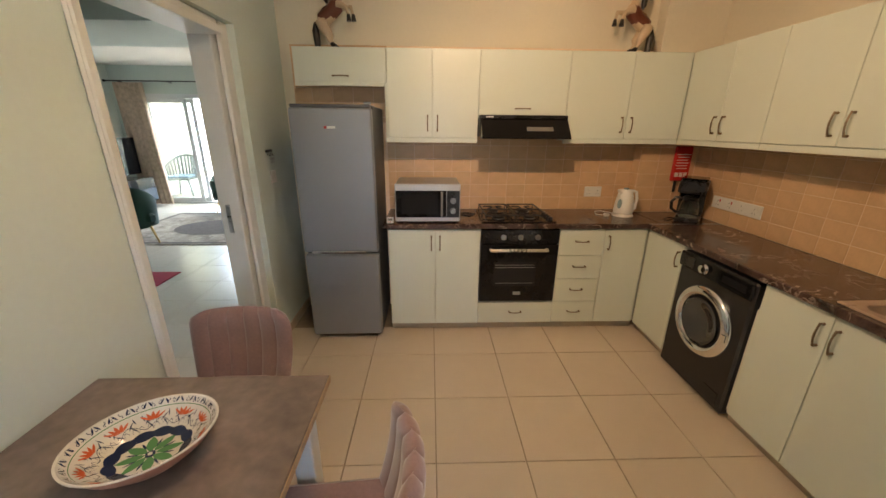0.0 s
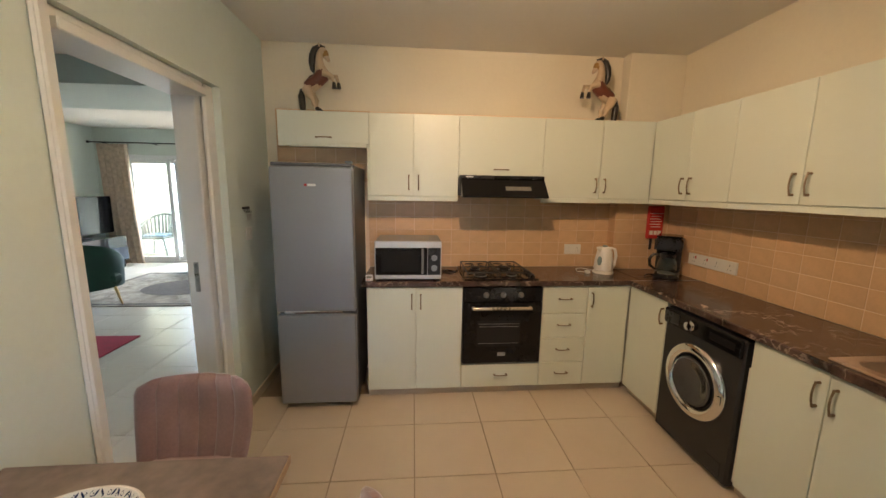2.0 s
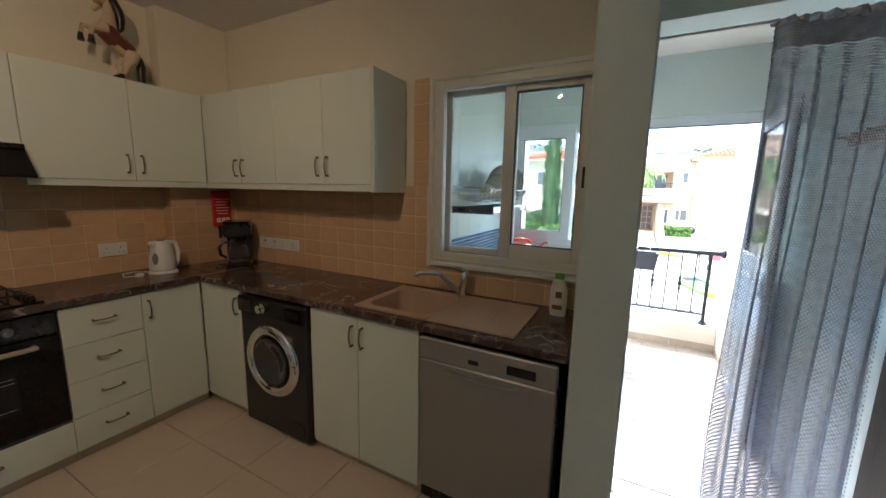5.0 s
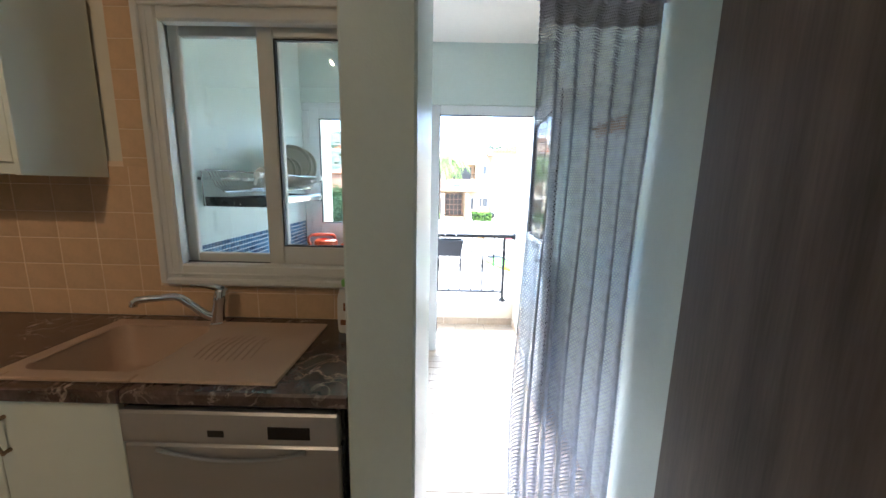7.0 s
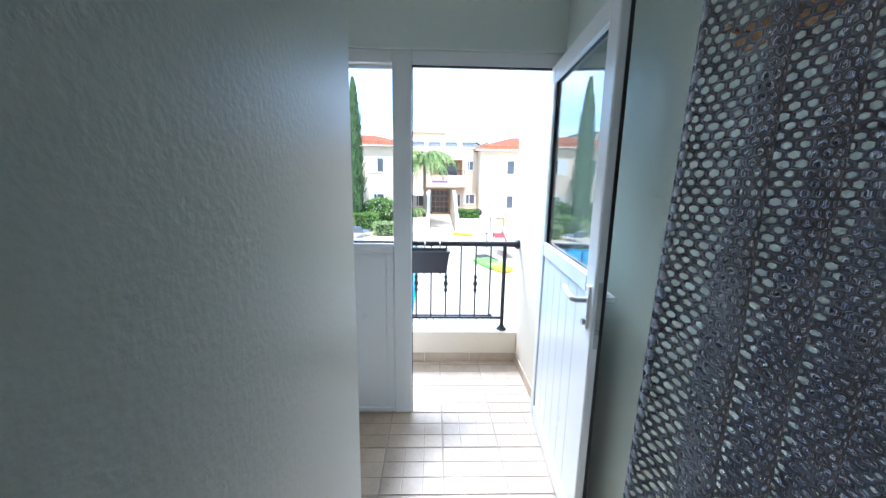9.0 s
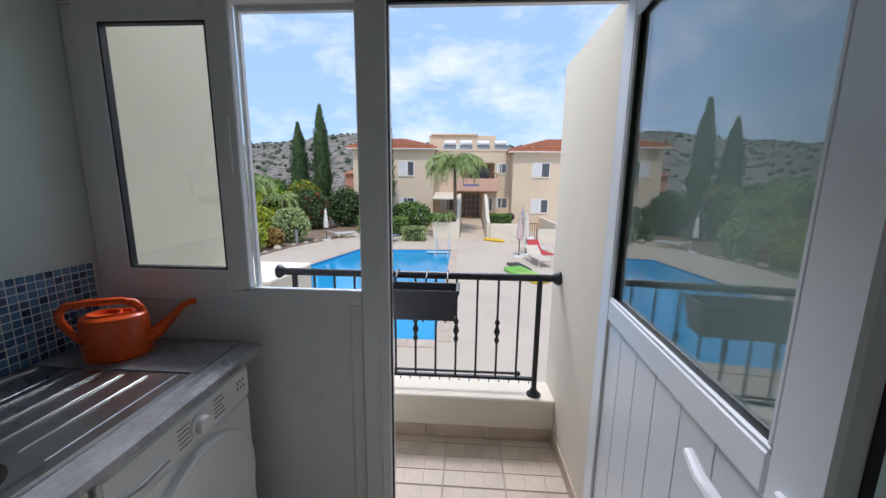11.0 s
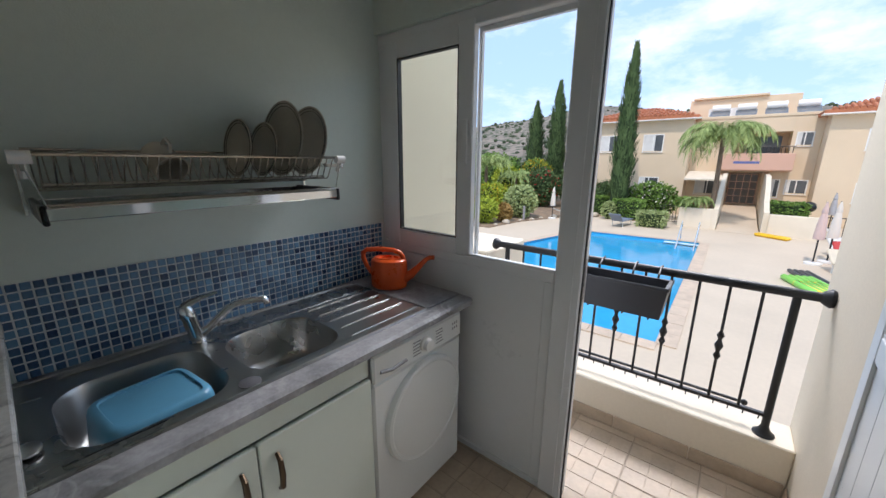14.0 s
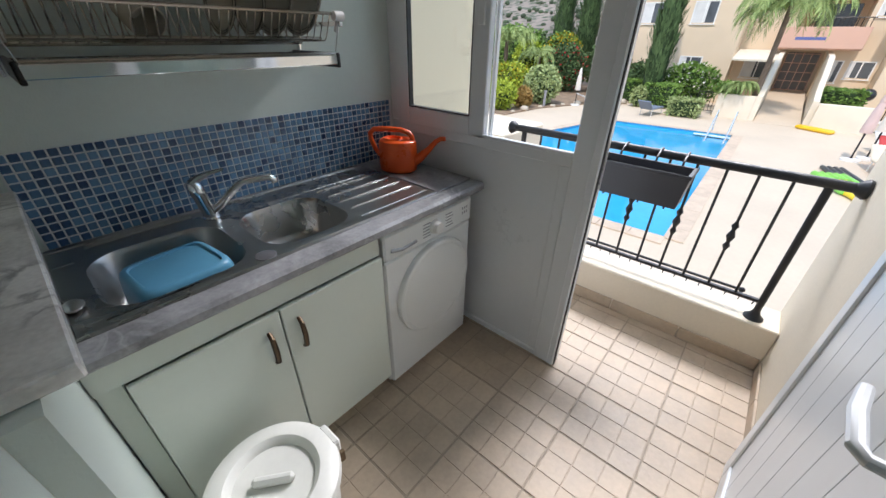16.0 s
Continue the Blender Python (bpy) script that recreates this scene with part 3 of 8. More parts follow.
part("badge", M().box(0.99, FY - 0.0145, 0.325, 1.05, FY - 0.0118, 0.352, 0.001), DISHW, odr, "small plain metal maker's plate")

# worktop
wt = thing("worktop", (1.2, 3.1, 0.86), "dark brown marbled worktop with veined front edge, L-shaped", "worktop")
sx0, sx1, sy0, sy1 = 2.05, 2.40, 1.19, 1.56          # sink bowl
part("slab_back", M().box(0.0, 2.868, 0.860, 2.066, 3.399, 0.900, 0.006).box(2.066, 2.868, 0.860, 2.529, 3.282, 0.900, 0.006), STONE, wt)
part("slab_side", M().box(1.972, sy1, 0.860, 2.529, 2.866, 0.900, 0.006).box(1.972, 0.576, 0.860, 2.529, sy0, 0.900, 0.006)
     .box(1.972, sy0, 0.860, sx0, sy1, 0.900, 0.004).box(sx1, sy0, 0.860, 2.529, sy1, 0.900, 0.004), STONE, wt)
part("joint_strip", M().box(1.975, 2.8645, 0.8985, 2.528, 2.8695, 0.9012, 0), STEEL, wt, "thin metal joint strip")

# composite sink with drainer
sk = thing("sink", (2.22, 1.19, 0.90), "beige composite sink with one bowl and drainer, set in the worktop", "sink")
rim = M()
rim.box(2.010, sy1 - 0.005, 0.899, 2.450, 1.602, 0.910, 0.004).box(2.010, sy0, 0.899, sx0 + 0.006, sy1 - 0.005, 0.910, 0.003).box(sx1 - 0.006, sy0, 0.899, 2.450, sy1 - 0.005, 0.910, 0.003)
part("rim", rim, SINKBEIGE, sk)
dr = M().box(2.010, 0.785, 0.899, 2.450, sy0, 0.909, 0.006)
part("drainer", dr, SINKBEIGE, sk)
for i in range(9):
    y = 0.93 + i * 0.022
    part("rib", M().tube([(2.12 + 0.006 * abs(4 - i), y, 0.9092), (2.26 - 0.004 * i, y + 0.012, 0.9098), (2.33 - 0.01 * abs(4 - i), y + 0.002, 0.9092)], 0.0016, 6), SINKBEIGE, sk)


def basin(x0, x1, y0, y1, ztop, depth, r=0.05, wall=0.05, thick=0.003):
    """An open bowl with rounded corners, sloped sides and a floor, as a shell."""
    def ring(inset, z, rad):
        a0, a1, b0, b1 = x0 + inset, x1 - inset, y0 + inset, y1 - inset
        out = []
        for cx, cy, s in ((a1 - rad, b1 - rad, 0), (a0 + rad, b1 - rad, 90), (a0 + rad, b0 + rad, 180), (a1 - rad, b0 + rad, 270)):
            for k in range(6):
                t = radians(s + 18 * k)
                out.append((cx + rad * math.cos(t), cy + rad * math.sin(t), z))
        return out
    rings = [ring(-0.012, ztop + 0.0015, 0.004), ring(0, ztop, r), ring(0.006, ztop - 0.015, r), ring(0.018, ztop - depth * 0.8, r), ring(0.035, ztop - depth * 0.96, r), ring(0.06, ztop - depth, r * 0.8)]
    n = len(rings[0])
    vs = [p for q in rings for p in q]
    fs = []
    for i in range(len(rings) - 1):
        fs += [(i * n + j, (i + 1) * n + j, (i + 1) * n + (j + 1) % n, i * n + (j + 1) % n) for j in range(n)]
    fs.append(tuple(range((len(rings) - 1) * n, len(rings) * n)))
    return M().raw(vs, fs)


part("bowl", basin(sx0, sx1, sy0, sy1, 0.9095, 0.16, 0.06), SINKBEIGE, sk)
part("drain", M().lathe([(0.0, 0.0), (0.036, 0.0), (0.04, 0.002), (0.04, -0.004)], (2.22, 1.375, 0.752)), CHROME, sk)


def mixer_tap(base, toward, label, reach=0.20, rise=0.09, lever=(0, 1)):
    b, d = Vector(base), Vector((*toward, 0)).normalized()
    t = thing("tap", base, label, "tap")
    lean = Matrix.Translation(base) @ Matrix.Shear('XY', 4, (-0.18 * d.x, -0.18 * d.y))
    part("body", M().lathe([(0.029, 0), (0.029, 0.007), (0.024, 0.012), (0.0235, 0.085), (0.0255, 0.095), (0.025, 0.125), (0.019, 0.138), (0.0, 0.143)], n=28, m=lean), CHROME, t)
    z = Vector((0, 0, 1))
    part("spout", M().tube([b + z * 0.025, b + d * 0.035 + z * 0.045, b + d * 0.085 + z * (0.025 + rise * 0.72), b + d * 0.105 + z * (0.025 + rise * 0.92), b + d * 0.125 + z * (0.025 + rise), b + d * (reach * 0.8) + z * (0.027 + rise), b + d * (reach - 0.012) + z * (0.025 + rise), b + d * reach + z * (0.014 + rise), b + d * (reach + 0.001) + z * (0.003 + rise)],
                               [0.017, 0.0155, 0.0145, 0.014, 0.0135, 0.013, 0.0135, 0.0135, 0.0125], 14), CHROME, t)
    lv = Vector((*lever, 0)).normalized()
    part("lever", M().tube([b - lv * 0.03 + z * 0.134, b - lv * 0.005 + z * 0.149, b + lv * 0.03 + z * 0.158, b + lv * 0.075 + z * 0.163], [0.015, 0.013, 0.008, 0.005], 10), CHROME, t)
    return t


mixer_tap((2.43, 1.21, 0.905), (-0.5, 1), "chrome single-lever mixer tap behind the sink", 0.245, 0.10, (-0.4, 1))
sb = thing("soap_bottle", (2.40, 0.69, 0.90), "white plastic hand-wash bottle with green cap and printed label", "bottle")
part("bottle", M().lathe([(0.0, 0), (0.033, 0.0), (0.036, 0.01), (0.038, 0.06), (0.037, 0.13), (0.028, 0.165), (0.016, 0.172), (0.016, 0.178), (0, 0.178)], (2.40, 0.69, 0.9005), 20, sx=0.62, sy=1.05), WHITEPL, sb)
part("cap", M().lathe([(0.021, 0.0), (0.022, 0.004), (0.022, 0.022), (0.018, 0.026), (0, 0.026)], (2.40, 0.69, 1.078), 16, sx=0.8), mat("green_cap", (0.18, 0.45, 0.10), 0.35), sb, "green screw cap")
PRINT = mat("brown_print", (0.22, 0.08, 0.03), 0.5)
part("label_print", M().box(2.3735, 0.668, 0.935, 2.3765, 0.712, 0.955, 0), PRINT, sb)
part("label_mark", M().box(2.3735, 0.672, 0.99, 2.3765, 0.70, 1.02, 0), PRINT, sb)

# washing machine
wm = thing("washing_machine", (2.24, 2.19, 0), "anthracite front-loading washing machine with chrome porthole", "washing machine")
part("cabinet", M().box(1.99, 1.922, 0.018, 2.50, 2.482, 0.835, 0.012), WM, wm)
part("control_panel", M().box(1.972, 1.925, 0.735, 1.991, 2.479, 0.833, 0.008), BLACKGLOSS, wm)
part("drawer", M().box(1.966, 2.345, 0.752, 1.973, 2.468, 0.820, 0.003), BLACK, wm)
part("display", M().box(1.9685, 1.96, 0.765, 1.973, 2.12, 0.805, 0.001), TEMPER, wm)
RX = Matrix.Rotation(radians(-90), 4, 'Y')
part("knob", M().lathe([(0.031, 0), (0.031, 0.006), (0.026, 0.012), (0.024, 0.026), (0.0, 0.028)], m=Matrix.Translation((1.972, 2.255, 0.785)) @ RX, n=24), CHROME, wm, "chrome programme dial")
dm = Matrix.Translation((1.990, 2.195, 0.475)) @ RX @ Matrix.Diagonal((0.925, 0.925, 1, 1))
pd = part("porthole", M().lathe([(0.235, 0.0), (0.236, 0.010), (0.230, 0.022), (0.216, 0.033), (0.198, 0.037), (0.182, 0.034), (0.170, 0.024), (0.164, 0.010), (0.162, 0.0)], m=dm, n=56), CHROME, wm, "broad chrome porthole ring")
part("door_seal", M().lathe([(0.164, 0.010), (0.156, 0.016), (0.150, 0.010), (0.150, 0.0)], m=dm, n=48), RUBBER, pd, "black inner ring")
part("door_glass", M().lathe([(0.151, 0.008), (0.140, 0.016), (0.118, 0.010), (0.085, -0.006), (0.045, -0.018), (0.0, -0.021)], m=dm @ Matrix.Translation((0, 0, 0.022)), n=44), mat("smoked_glass", (0.05, 0.05, 0.053), 0.06, 0, 0.1, 6, 60, spec=0.8), pd, "dark bowl-shaped door glass")
part("door_catch", M().box(1.953, 1.985, 0.45, 1.966, 2.02, 0.50, 0.004), CHROME, pd)
part("filter_flap", M().box(1.984, 1.96, 0.05, 1.991, 2.07, 0.13, 0.002), WM, wm)
for x, y in ((2.05, 1.97), (2.05, 2.43), (2.44, 1.97), (2.44, 2.43)):
    part("foot", M().lathe([(0.02, 0), (0.02, 0.01), (0.012, 0.02)], (x, y, 0.0)), RUBBER, wm)

# dishwasher
dw = thing("dishwasher", (2.24, 0.90, 0), "brushed steel freestanding dishwasher under the worktop end", "dishwasher")
part("body", M().box(2.012, 0.602, 0.02, 2.50, 1.205, 0.845, 0.004), BLACK, dw)
dd = part("door", M().box(1.985, 0.606, 0.10, 2.011, 1.205, 0.735, 0.006), DISHW, dw, "satin steel door")
part("control_panel", M().box(1.980, 0.606, 0.740, 2.011, 1.205, 0.838, 0.006), DISHW, dw, "satin steel control strip")
part("handle", M().tube([(1.979, 0.70 + 0.41 * k / 10, 0.722 - 0.030 * (1 - (k / 5 - 1) ** 2)) for k in range(11)], 0.006, 8), DISHW, dd, "shallow curved grip")
part("display", M().box(1.9785, 0.685, 0.762, 1.981, 0.80, 0.800, 0.001), BLACKGLOSS, dw, "dark display window")
part("badge", M().box(1.9785, 0.92, 0.765, 1.981, 0.965, 0.785, 0.001), RUBBER, dw)
part("kickboard", M().box(2.03, 0.62, 0.02, 2.045, 1.19, 0.095, 0.003), BLACK, dw)

# wall cabinets
def wall_unit(x0, x1, y0, y1, z0, z1, fronts, face, label, end=0.0):
    c = thing("wall_cabinet", ((x0 + x1) / 2, (y0 + y1) / 2, z0), label, "cabinet", "kitchen wall cabinets")
    if face == 'y':
        part("body", M().box(x0, y0 + 0.02, z0, x1, y1, z1, 0.001), CAB, c)
        part("pelmet", M().box(x0, y0 + 0.002, z0 - 0.022, x1, y0 + 0.02, z0 + 0.012, 0.002), CAB, c)
    else:
        if end:
            part("end_panel", M().box(x0 - 0.001, y0, z0 - 0.024, x1, y0 + end, z1 + 0.001, 0.0015), CAB, c)
            y0 += end + 0.0005
        part("body", M().box(x0 + 0.02, y0, z0, x1, y1, z1, 0.001), CAB, c)
        part("pelmet", M().box(x0 + 0.002, y0, z0 - 0.022, x0 + 0.02, y1, z0 + 0.012, 0.002), CAB, c)
    for a0, a1, b0, b1, hd in fronts:
        g = 0.0016
        if face == 'y':
            f = part("door", M().box(a0 + g, y0, b0 + g, a1 - g, y0 + 0.018, b1 - g, 0.002), CAB, c)
            pt, o, al = (lambda u, z: (u, y0, z)), (0, -1, 0), (1, 0, 0)
        else:
            f = part("door", M().box(x0, a0 + g, b0 + g, x0 + 0.018, a1 - g, b1 - g, 0.002), CAB, c)
            pt, o, al = (lambda u, z: (x0, u, z)), (-1, 0, 0), (0, 1, 0)
        if hd == 'b':
            bow_handle(f, pt((a0 + a1) / 2, b0 + 0.042), al, o, 0.11)
        elif hd == 'l':
            bow_handle(f, pt(a0 + 0.036, b0 + 0.10), (0, 0, 1), o, 0.11)
        elif hd == 'r':
            bow_handle(f, pt(a1 - 0.036, b0 + 0.10), (0, 0, 1), o, 0.11)
    return c


UY, UX, UZ, UT = 3.125, 2.222, 1.482, 2.087
wall_unit(-0.600, 0.022, UY, 3.385, 1.862, UT, [(-0.600, 0.041, 1.862, UT, 'b')], 'y', "pale mint flap cabinet above the fridge")
wall_unit(0.022, 0.699, UY, 3.385, UZ, UT, [(0.041, 0.364, UZ + 0.014, UT, 'r'), (0.364, 0.699, UZ + 0.014, UT, 'l')], 'y', "pale mint two-door wall cabinet beside the cooker hood")
wall_unit(0.699, 1.347, UY, 3.385, 1.660, UT, [(0.699, 1.347, 1.660, UT, 'b')], 'y', "pale mint flap cabinet above the cooker hood")
wall_unit(1.347, 2.225, UY, 3.282, UZ, UT, [(1.347, 1.805, UZ + 0.014, UT, 'r'), (1.805, 2.224, UZ + 0.014, UT, 'l')], 'y', "pale mint two-door wall cabinet in the corner")
wall_unit(UX, 2.515, 2.399, 3.282, UZ, UT, [(2.740, UY - 0.004, UZ + 0.014, UT, 'l'), (2.399, 2.740, UZ + 0.014, UT, 'r')], 'x', "pale mint two-door corner wall cabinet")
wall_unit(UX, 2.515, 1.632, 2.399, UZ, UT, [(1.996, 2.399, UZ + 0.014, UT, 'l'), (1.650, 1.996, UZ + 0.014, UT, 'r')], 'x', "pale mint two-door wall cabinet beside the window", 0.0175)

# cooker hood
hd = thing("cooker_hood", (1.03, 3.1, 1.49), "slim black cooker hood with glass visor under the wall cabinet", "cooker hood")
part("body", M().box(0.705, 3.06, 1.505, 1.342, 3.385, 1.656, 0.004), BLACK, hd)
vs = [(0.71, 3.062, 1.640), (1.337, 3.062, 1.640), (1.337, 2.935, 1.505), (0.71, 2.935, 1.505), (0.71, 3.062, 1.50), (1.337, 3.062, 1.50), (1.337, 2.94, 1.495), (0.71, 2.94, 1.495)]
part("visor", M().raw(vs, [(0, 3, 2, 1), (4, 5, 6, 7), (0, 4, 7, 3), (1, 2, 6, 5), (3, 7, 6, 2), (0, 1, 5, 4)]), BLACKGLOSS, hd, "sloping black glass visor")
part("strip", M().box(0.71, 3.045, 1.632, 1.337, 3.064, 1.655, 0.003), BLACK, hd)
part("badge", M().box(0.745, 3.043, 1.638, 0.80, 3.046, 1.648, 0), WHITEPL, hd)
part("lamp_strip", M().raw([(1.03, 2.974, 1.548), (1.22, 2.974, 1.548), (1.22, 3.0, 1.576), (1.03, 3.0, 1.576)], [(0, 1, 2, 3)]), DISHW, hd, "grey control strip")

# gas hob
hb = thing("gas_hob", (1.0, 3.13, 0.90), "black four-burner gas hob with cast iron pan supports", "hob")
part("plate", M().box(0.735, 2.905, 0.901, 1.290, 3.365, 0.909, 0.004), BLACKGLOSS, hb)
for bx, by, r in ((0.87, 3.02, 0.045), (0.87, 3.25, 0.036), (1.11, 3.02, 0.036), (1.11, 3.25, 0.052)):
    bn = part("burner", M().lathe([(r, 0.909), (r, 0.918), (r * 0.8, 0.922), (r * 0.8, 0.928), (0, 0.930)], (bx, by, 0), 18), BLACKMETAL, hb)
    part("burner_ring", M().lathe([(r * 1.1, 0.909), (r * 1.1, 0.914), (r * 0.95, 0.915)], (bx, by, 0), 18), STEEL, bn)
for gx in (0.87, 1.11):
    g = M()
    for y0 in (2.925, 3.135, 3.345):
        g.tube([(gx - 0.11, y0, 0.912), (gx - 0.11, y0, 0.951), (gx + 0.11, y0, 0.951), (gx + 0.11, y0, 0.912)], 0.0055, 6)
    for x0 in (gx - 0.11, gx + 0.11):
        g.tube([(x0, 2.925, 0.951), (x0, 3.345, 0.951)], 0.0055, 6)
    for cy in (3.02, 3.25):
        for q in range(4):
            t = radians(45 + 90 * q)
            g.tube([(gx + 0.028 * math.cos(t), cy + 0.028 * math.sin(t), 0.946), (gx + 0.09 * math.cos(t), cy + 0.085 * math.sin(t), 0.942), (gx + 0.105 * math.cos(t), cy + 0.10 * math.sin(t), 0.936)], 0.005, 6)
    part("pan_support", g, BLACKMETAL, hb, "cast iron pan support")
for i in range(4):
    part("knob", M().lathe([(0.017, 0.909), (0.017, 0.918), (0.014, 0.932), (0, 0.933)], (1.257, 2.96 + 0.06 * i, 0), 14), BLACK, hb)

# fridge freezer
fr = thing("fridge_freezer", (-0.29, 3.0, 0), "tall silver-grey fridge freezer with recessed steel grip, standing on the floor", "fridge")
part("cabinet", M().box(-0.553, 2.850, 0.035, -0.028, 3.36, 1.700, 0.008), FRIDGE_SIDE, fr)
fd = part("fridge_door", M().box(-0.553, 2.788, 0.712, -0.028, 2.846, 1.680, 0.010), FRIDGE, fr)
fz = part("freezer_door", M().box(-0.553, 2.788, 0.040, -0.028, 2.846, 0.692, 0.010), FRIDGE, fr)
part("grip", M().box(-0.500, 2.780, 0.700, -0.115, 2.800, 0.722, 0.006), CHROME, fd, "chrome recessed grip")
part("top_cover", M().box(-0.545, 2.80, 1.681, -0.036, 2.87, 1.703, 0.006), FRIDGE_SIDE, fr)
part("hinge", M().box(-0.075, 2.795, 1.703, -0.035, 2.85, 1.718, 0.003), DISHW, fr)
part("badge", M().box(-0.315, 2.7865, 1.555, -0.262, 2.7885, 1.570, 0), WHITEPL, fd)
part("badge_mark", M().box(-0.335, 2.7860, 1.555, -0.318, 2.7885, 1.570, 0), RED, fd)
for x, y in ((-0.50, 2.90), (-0.08, 2.90), (-0.50, 3.30), (-0.08, 3.30)):
    part("foot", M().lathe([(0.02, 0), (0.02, 0.02), (0.014, 0.036)], (x, y, 0.0)), RUBBER, fr)

# microwave
mw = thing("microwave", (0.33, 3.05, 0.90), "silver microwave with black glass door and two knobs on the worktop", "microwave")
part("case", M().box(0.095, 2.915, 0.915, 0.560, 3.27, 1.185, 0.006), DISHW, mw)
part("front", M().box(0.092, 2.892, 0.912, 0.563, 2.916, 1.188, 0.006), mat("silver_lacquer", (0.52, 0.52, 0.53), 0.35, 0.4, 0.03, 4, 60), mw, "silver front frame")
md = part("door", M().box(0.100, 2.886, 0.945, 0.462, 2.893, 1.140, 0.003), BLACKGLOSS, mw, "black glass door")
part("door_screen", M().box(0.140, 2.8845, 0.97, 0.40, 2.8865, 1.115, 0), TEMPER, md)
part("handle", M().tube([(0.428, 2.887, 0.958), (0.428, 2.868, 0.966), (0.428, 2.866, 1.05), (0.428, 2.868, 1.122), (0.428, 2.887, 1.130)], 0.008, 8), DISHW, md, "satin bar handle")
part("control_panel", M().box(0.466, 2.887, 0.945, 0.556, 2.893, 1.140, 0.002), BLACK, mw)
for z in (1.068, 0.995):
    part("knob", M().lathe([(0.022, 0), (0.021, 0.012), (0.017, 0.02), (0, 0.021)], m=Matrix.Translation((0.511, 2.887, z)) @ Matrix.Rotation(radians(90), 4, 'X'), n=20), DISHW, mw, "silver control knob")
for x, y in ((0.13, 2.94), (0.52, 2.94), (0.13, 3.23), (0.52, 3.23)):
    part("foot", M().lathe([(0.012, 0), (0.012, 0.014)], (x, y, 0.9005)), RUBBER, mw)
tm = thing("kitchen_timer", (0.055, 2.90, 0.90), "small white kitchen timer leaning beside the microwave", "timer")
part("case", M().box(0.028, 2.889, 0.9008, 0.078, 2.905, 0.945, 0.003), WHITEPL, tm)
part("screen", M().box(0.035, 2.887, 0.922, 0.071, 2.8895, 0.938, 0), mat("lcd_screen", (0.20, 0.20, 0.16), 0.3), tm)
part("button", M().box(0.036, 2.887, 0.908, 0.045, 2.8895, 0.914, 0).box(0.050, 2.887, 0.908, 0.058, 2.8895, 0.914, 0), RED, tm)

# cable behind the microwave
cb = thing("power_cable", (0.62, 3.2, 0.90), "black power cable coiled on the worktop", "cable")
part("cord", M().tube([(0.565, 3.20, 0.925), (0.60, 3.16, 0.906), (0.66, 3.12, 0.9045), (0.70, 3.18, 0.9045), (0.64, 3.24, 0.9045), (0.60, 3.20, 0.908), (0.66, 3.15, 0.9085), (0.72, 3.22, 0.9045), (0.73, 3.34, 0.9045)], 0.0035, 6), BLACK, cb)

# kettle
kx, ky = 1.905, 3.14
kt = thing("kettle", (kx, ky, 0.90), "white plastic electric kettle with grey-blue side windows on its base", "kettle")
part("base", M().lathe([(0.078, 0), (0.08, 0.006), (0.074, 0.02), (0, 0.02)], (kx, ky, 0.9005), 28), WHITEPL, kt)
bd = part("body", M().lathe([(0.0, 0.024), (0.070, 0.024), (0.075, 0.04), (0.070, 0.10), (0.058, 0.17), (0.048, 0.205), (0.044, 0.212), (0.0, 0.214)], (kx, ky, 0.9005), 28), WHITEPL, kt)
GREYBLUE = mat("grey_blue_plastic", (0.20, 0.29, 0.31), 0.35)
part("water_window", M().ball((kx - 0.052, ky - 0.032, 1.00), (0.018, 0.022, 0.042), 12), GREYBLUE, bd, "grey-blue water window")
part("handle", M().tube([(kx + 0.042, ky - 0.005, 1.105), (kx + 0.078, ky - 0.01, 1.095), (kx + 0.092, ky - 0.012, 1.04), (kx + 0.084, ky - 0.01, 0.965), (kx + 0.066, ky - 0.006, 0.935)], [0.011, 0.012, 0.012, 0.011, 0.010], 10), WHITEPL, kt)
part("spout", M().tube([(kx - 0.04, ky - 0.012, 1.085), (kx - 0.072, ky - 0.02, 1.11)], [0.02, 0.012], 10), WHITEPL, bd)
part("lid_knob", M().lathe([(0.02, 0.0), (0.018, 0.012), (0.0, 0.015)], (kx, ky, 1.113), 14), GREYBLUE, kt)
pg = thing("kettle_plug", (1.76, 3.12, 0.90), "white plug and flex lying on the worktop", "plug")
part("plug", M().box(1.742, 3.10, 0.9005, 1.782, 3.135, 0.925, 0.006), WHITEPL, pg)
part("flex", M().tube([(1.745, 3.12, 0.91), (1.70, 3.17, 0.9045), (1.74, 3.28, 0.9045), (1.80, 3.30, 0.9045), (1.86, 3.215, 0.9045)], 0.003, 6), WHITEPL, pg)

# coffee maker
cx, cy = 2.335, 2.985
cf = thing("coffee_maker", (cx, cy, 0.90), "black filter coffee maker with glass jug on the worktop corner", "coffee maker")
rz = Matrix.Translation((cx, cy, 0.9005)) @ Matrix.Rotation(radians(-40), 4, 'Z')
part("base", M().box(-0.085, -0.115, 0, 0.085, 0.115, 0.035, 0.012, rz), BLACK, cf)
part("tower", M().box(-0.085, 0.04, 0.035, 0.085, 0.115, 0.235, 0.010, rz), BLACK, cf)
part("head", M().box(-0.09, -0.105, 0.215, 0.09, 0.118, 0.315, 0.016, rz), BLACK, cf)
part("lid", M().box(-0.085, -0.10, 0.316, 0.085, 0.10, 0.328, 0.006, rz), BLACKGLOSS, cf)
part("hot_plate", M().lathe([(0.06, 0.035), (0.06, 0.041), (0, 0.041)], m=rz @ Matrix.Translation((0, -0.04, 0)), n=20), STEEL, cf)
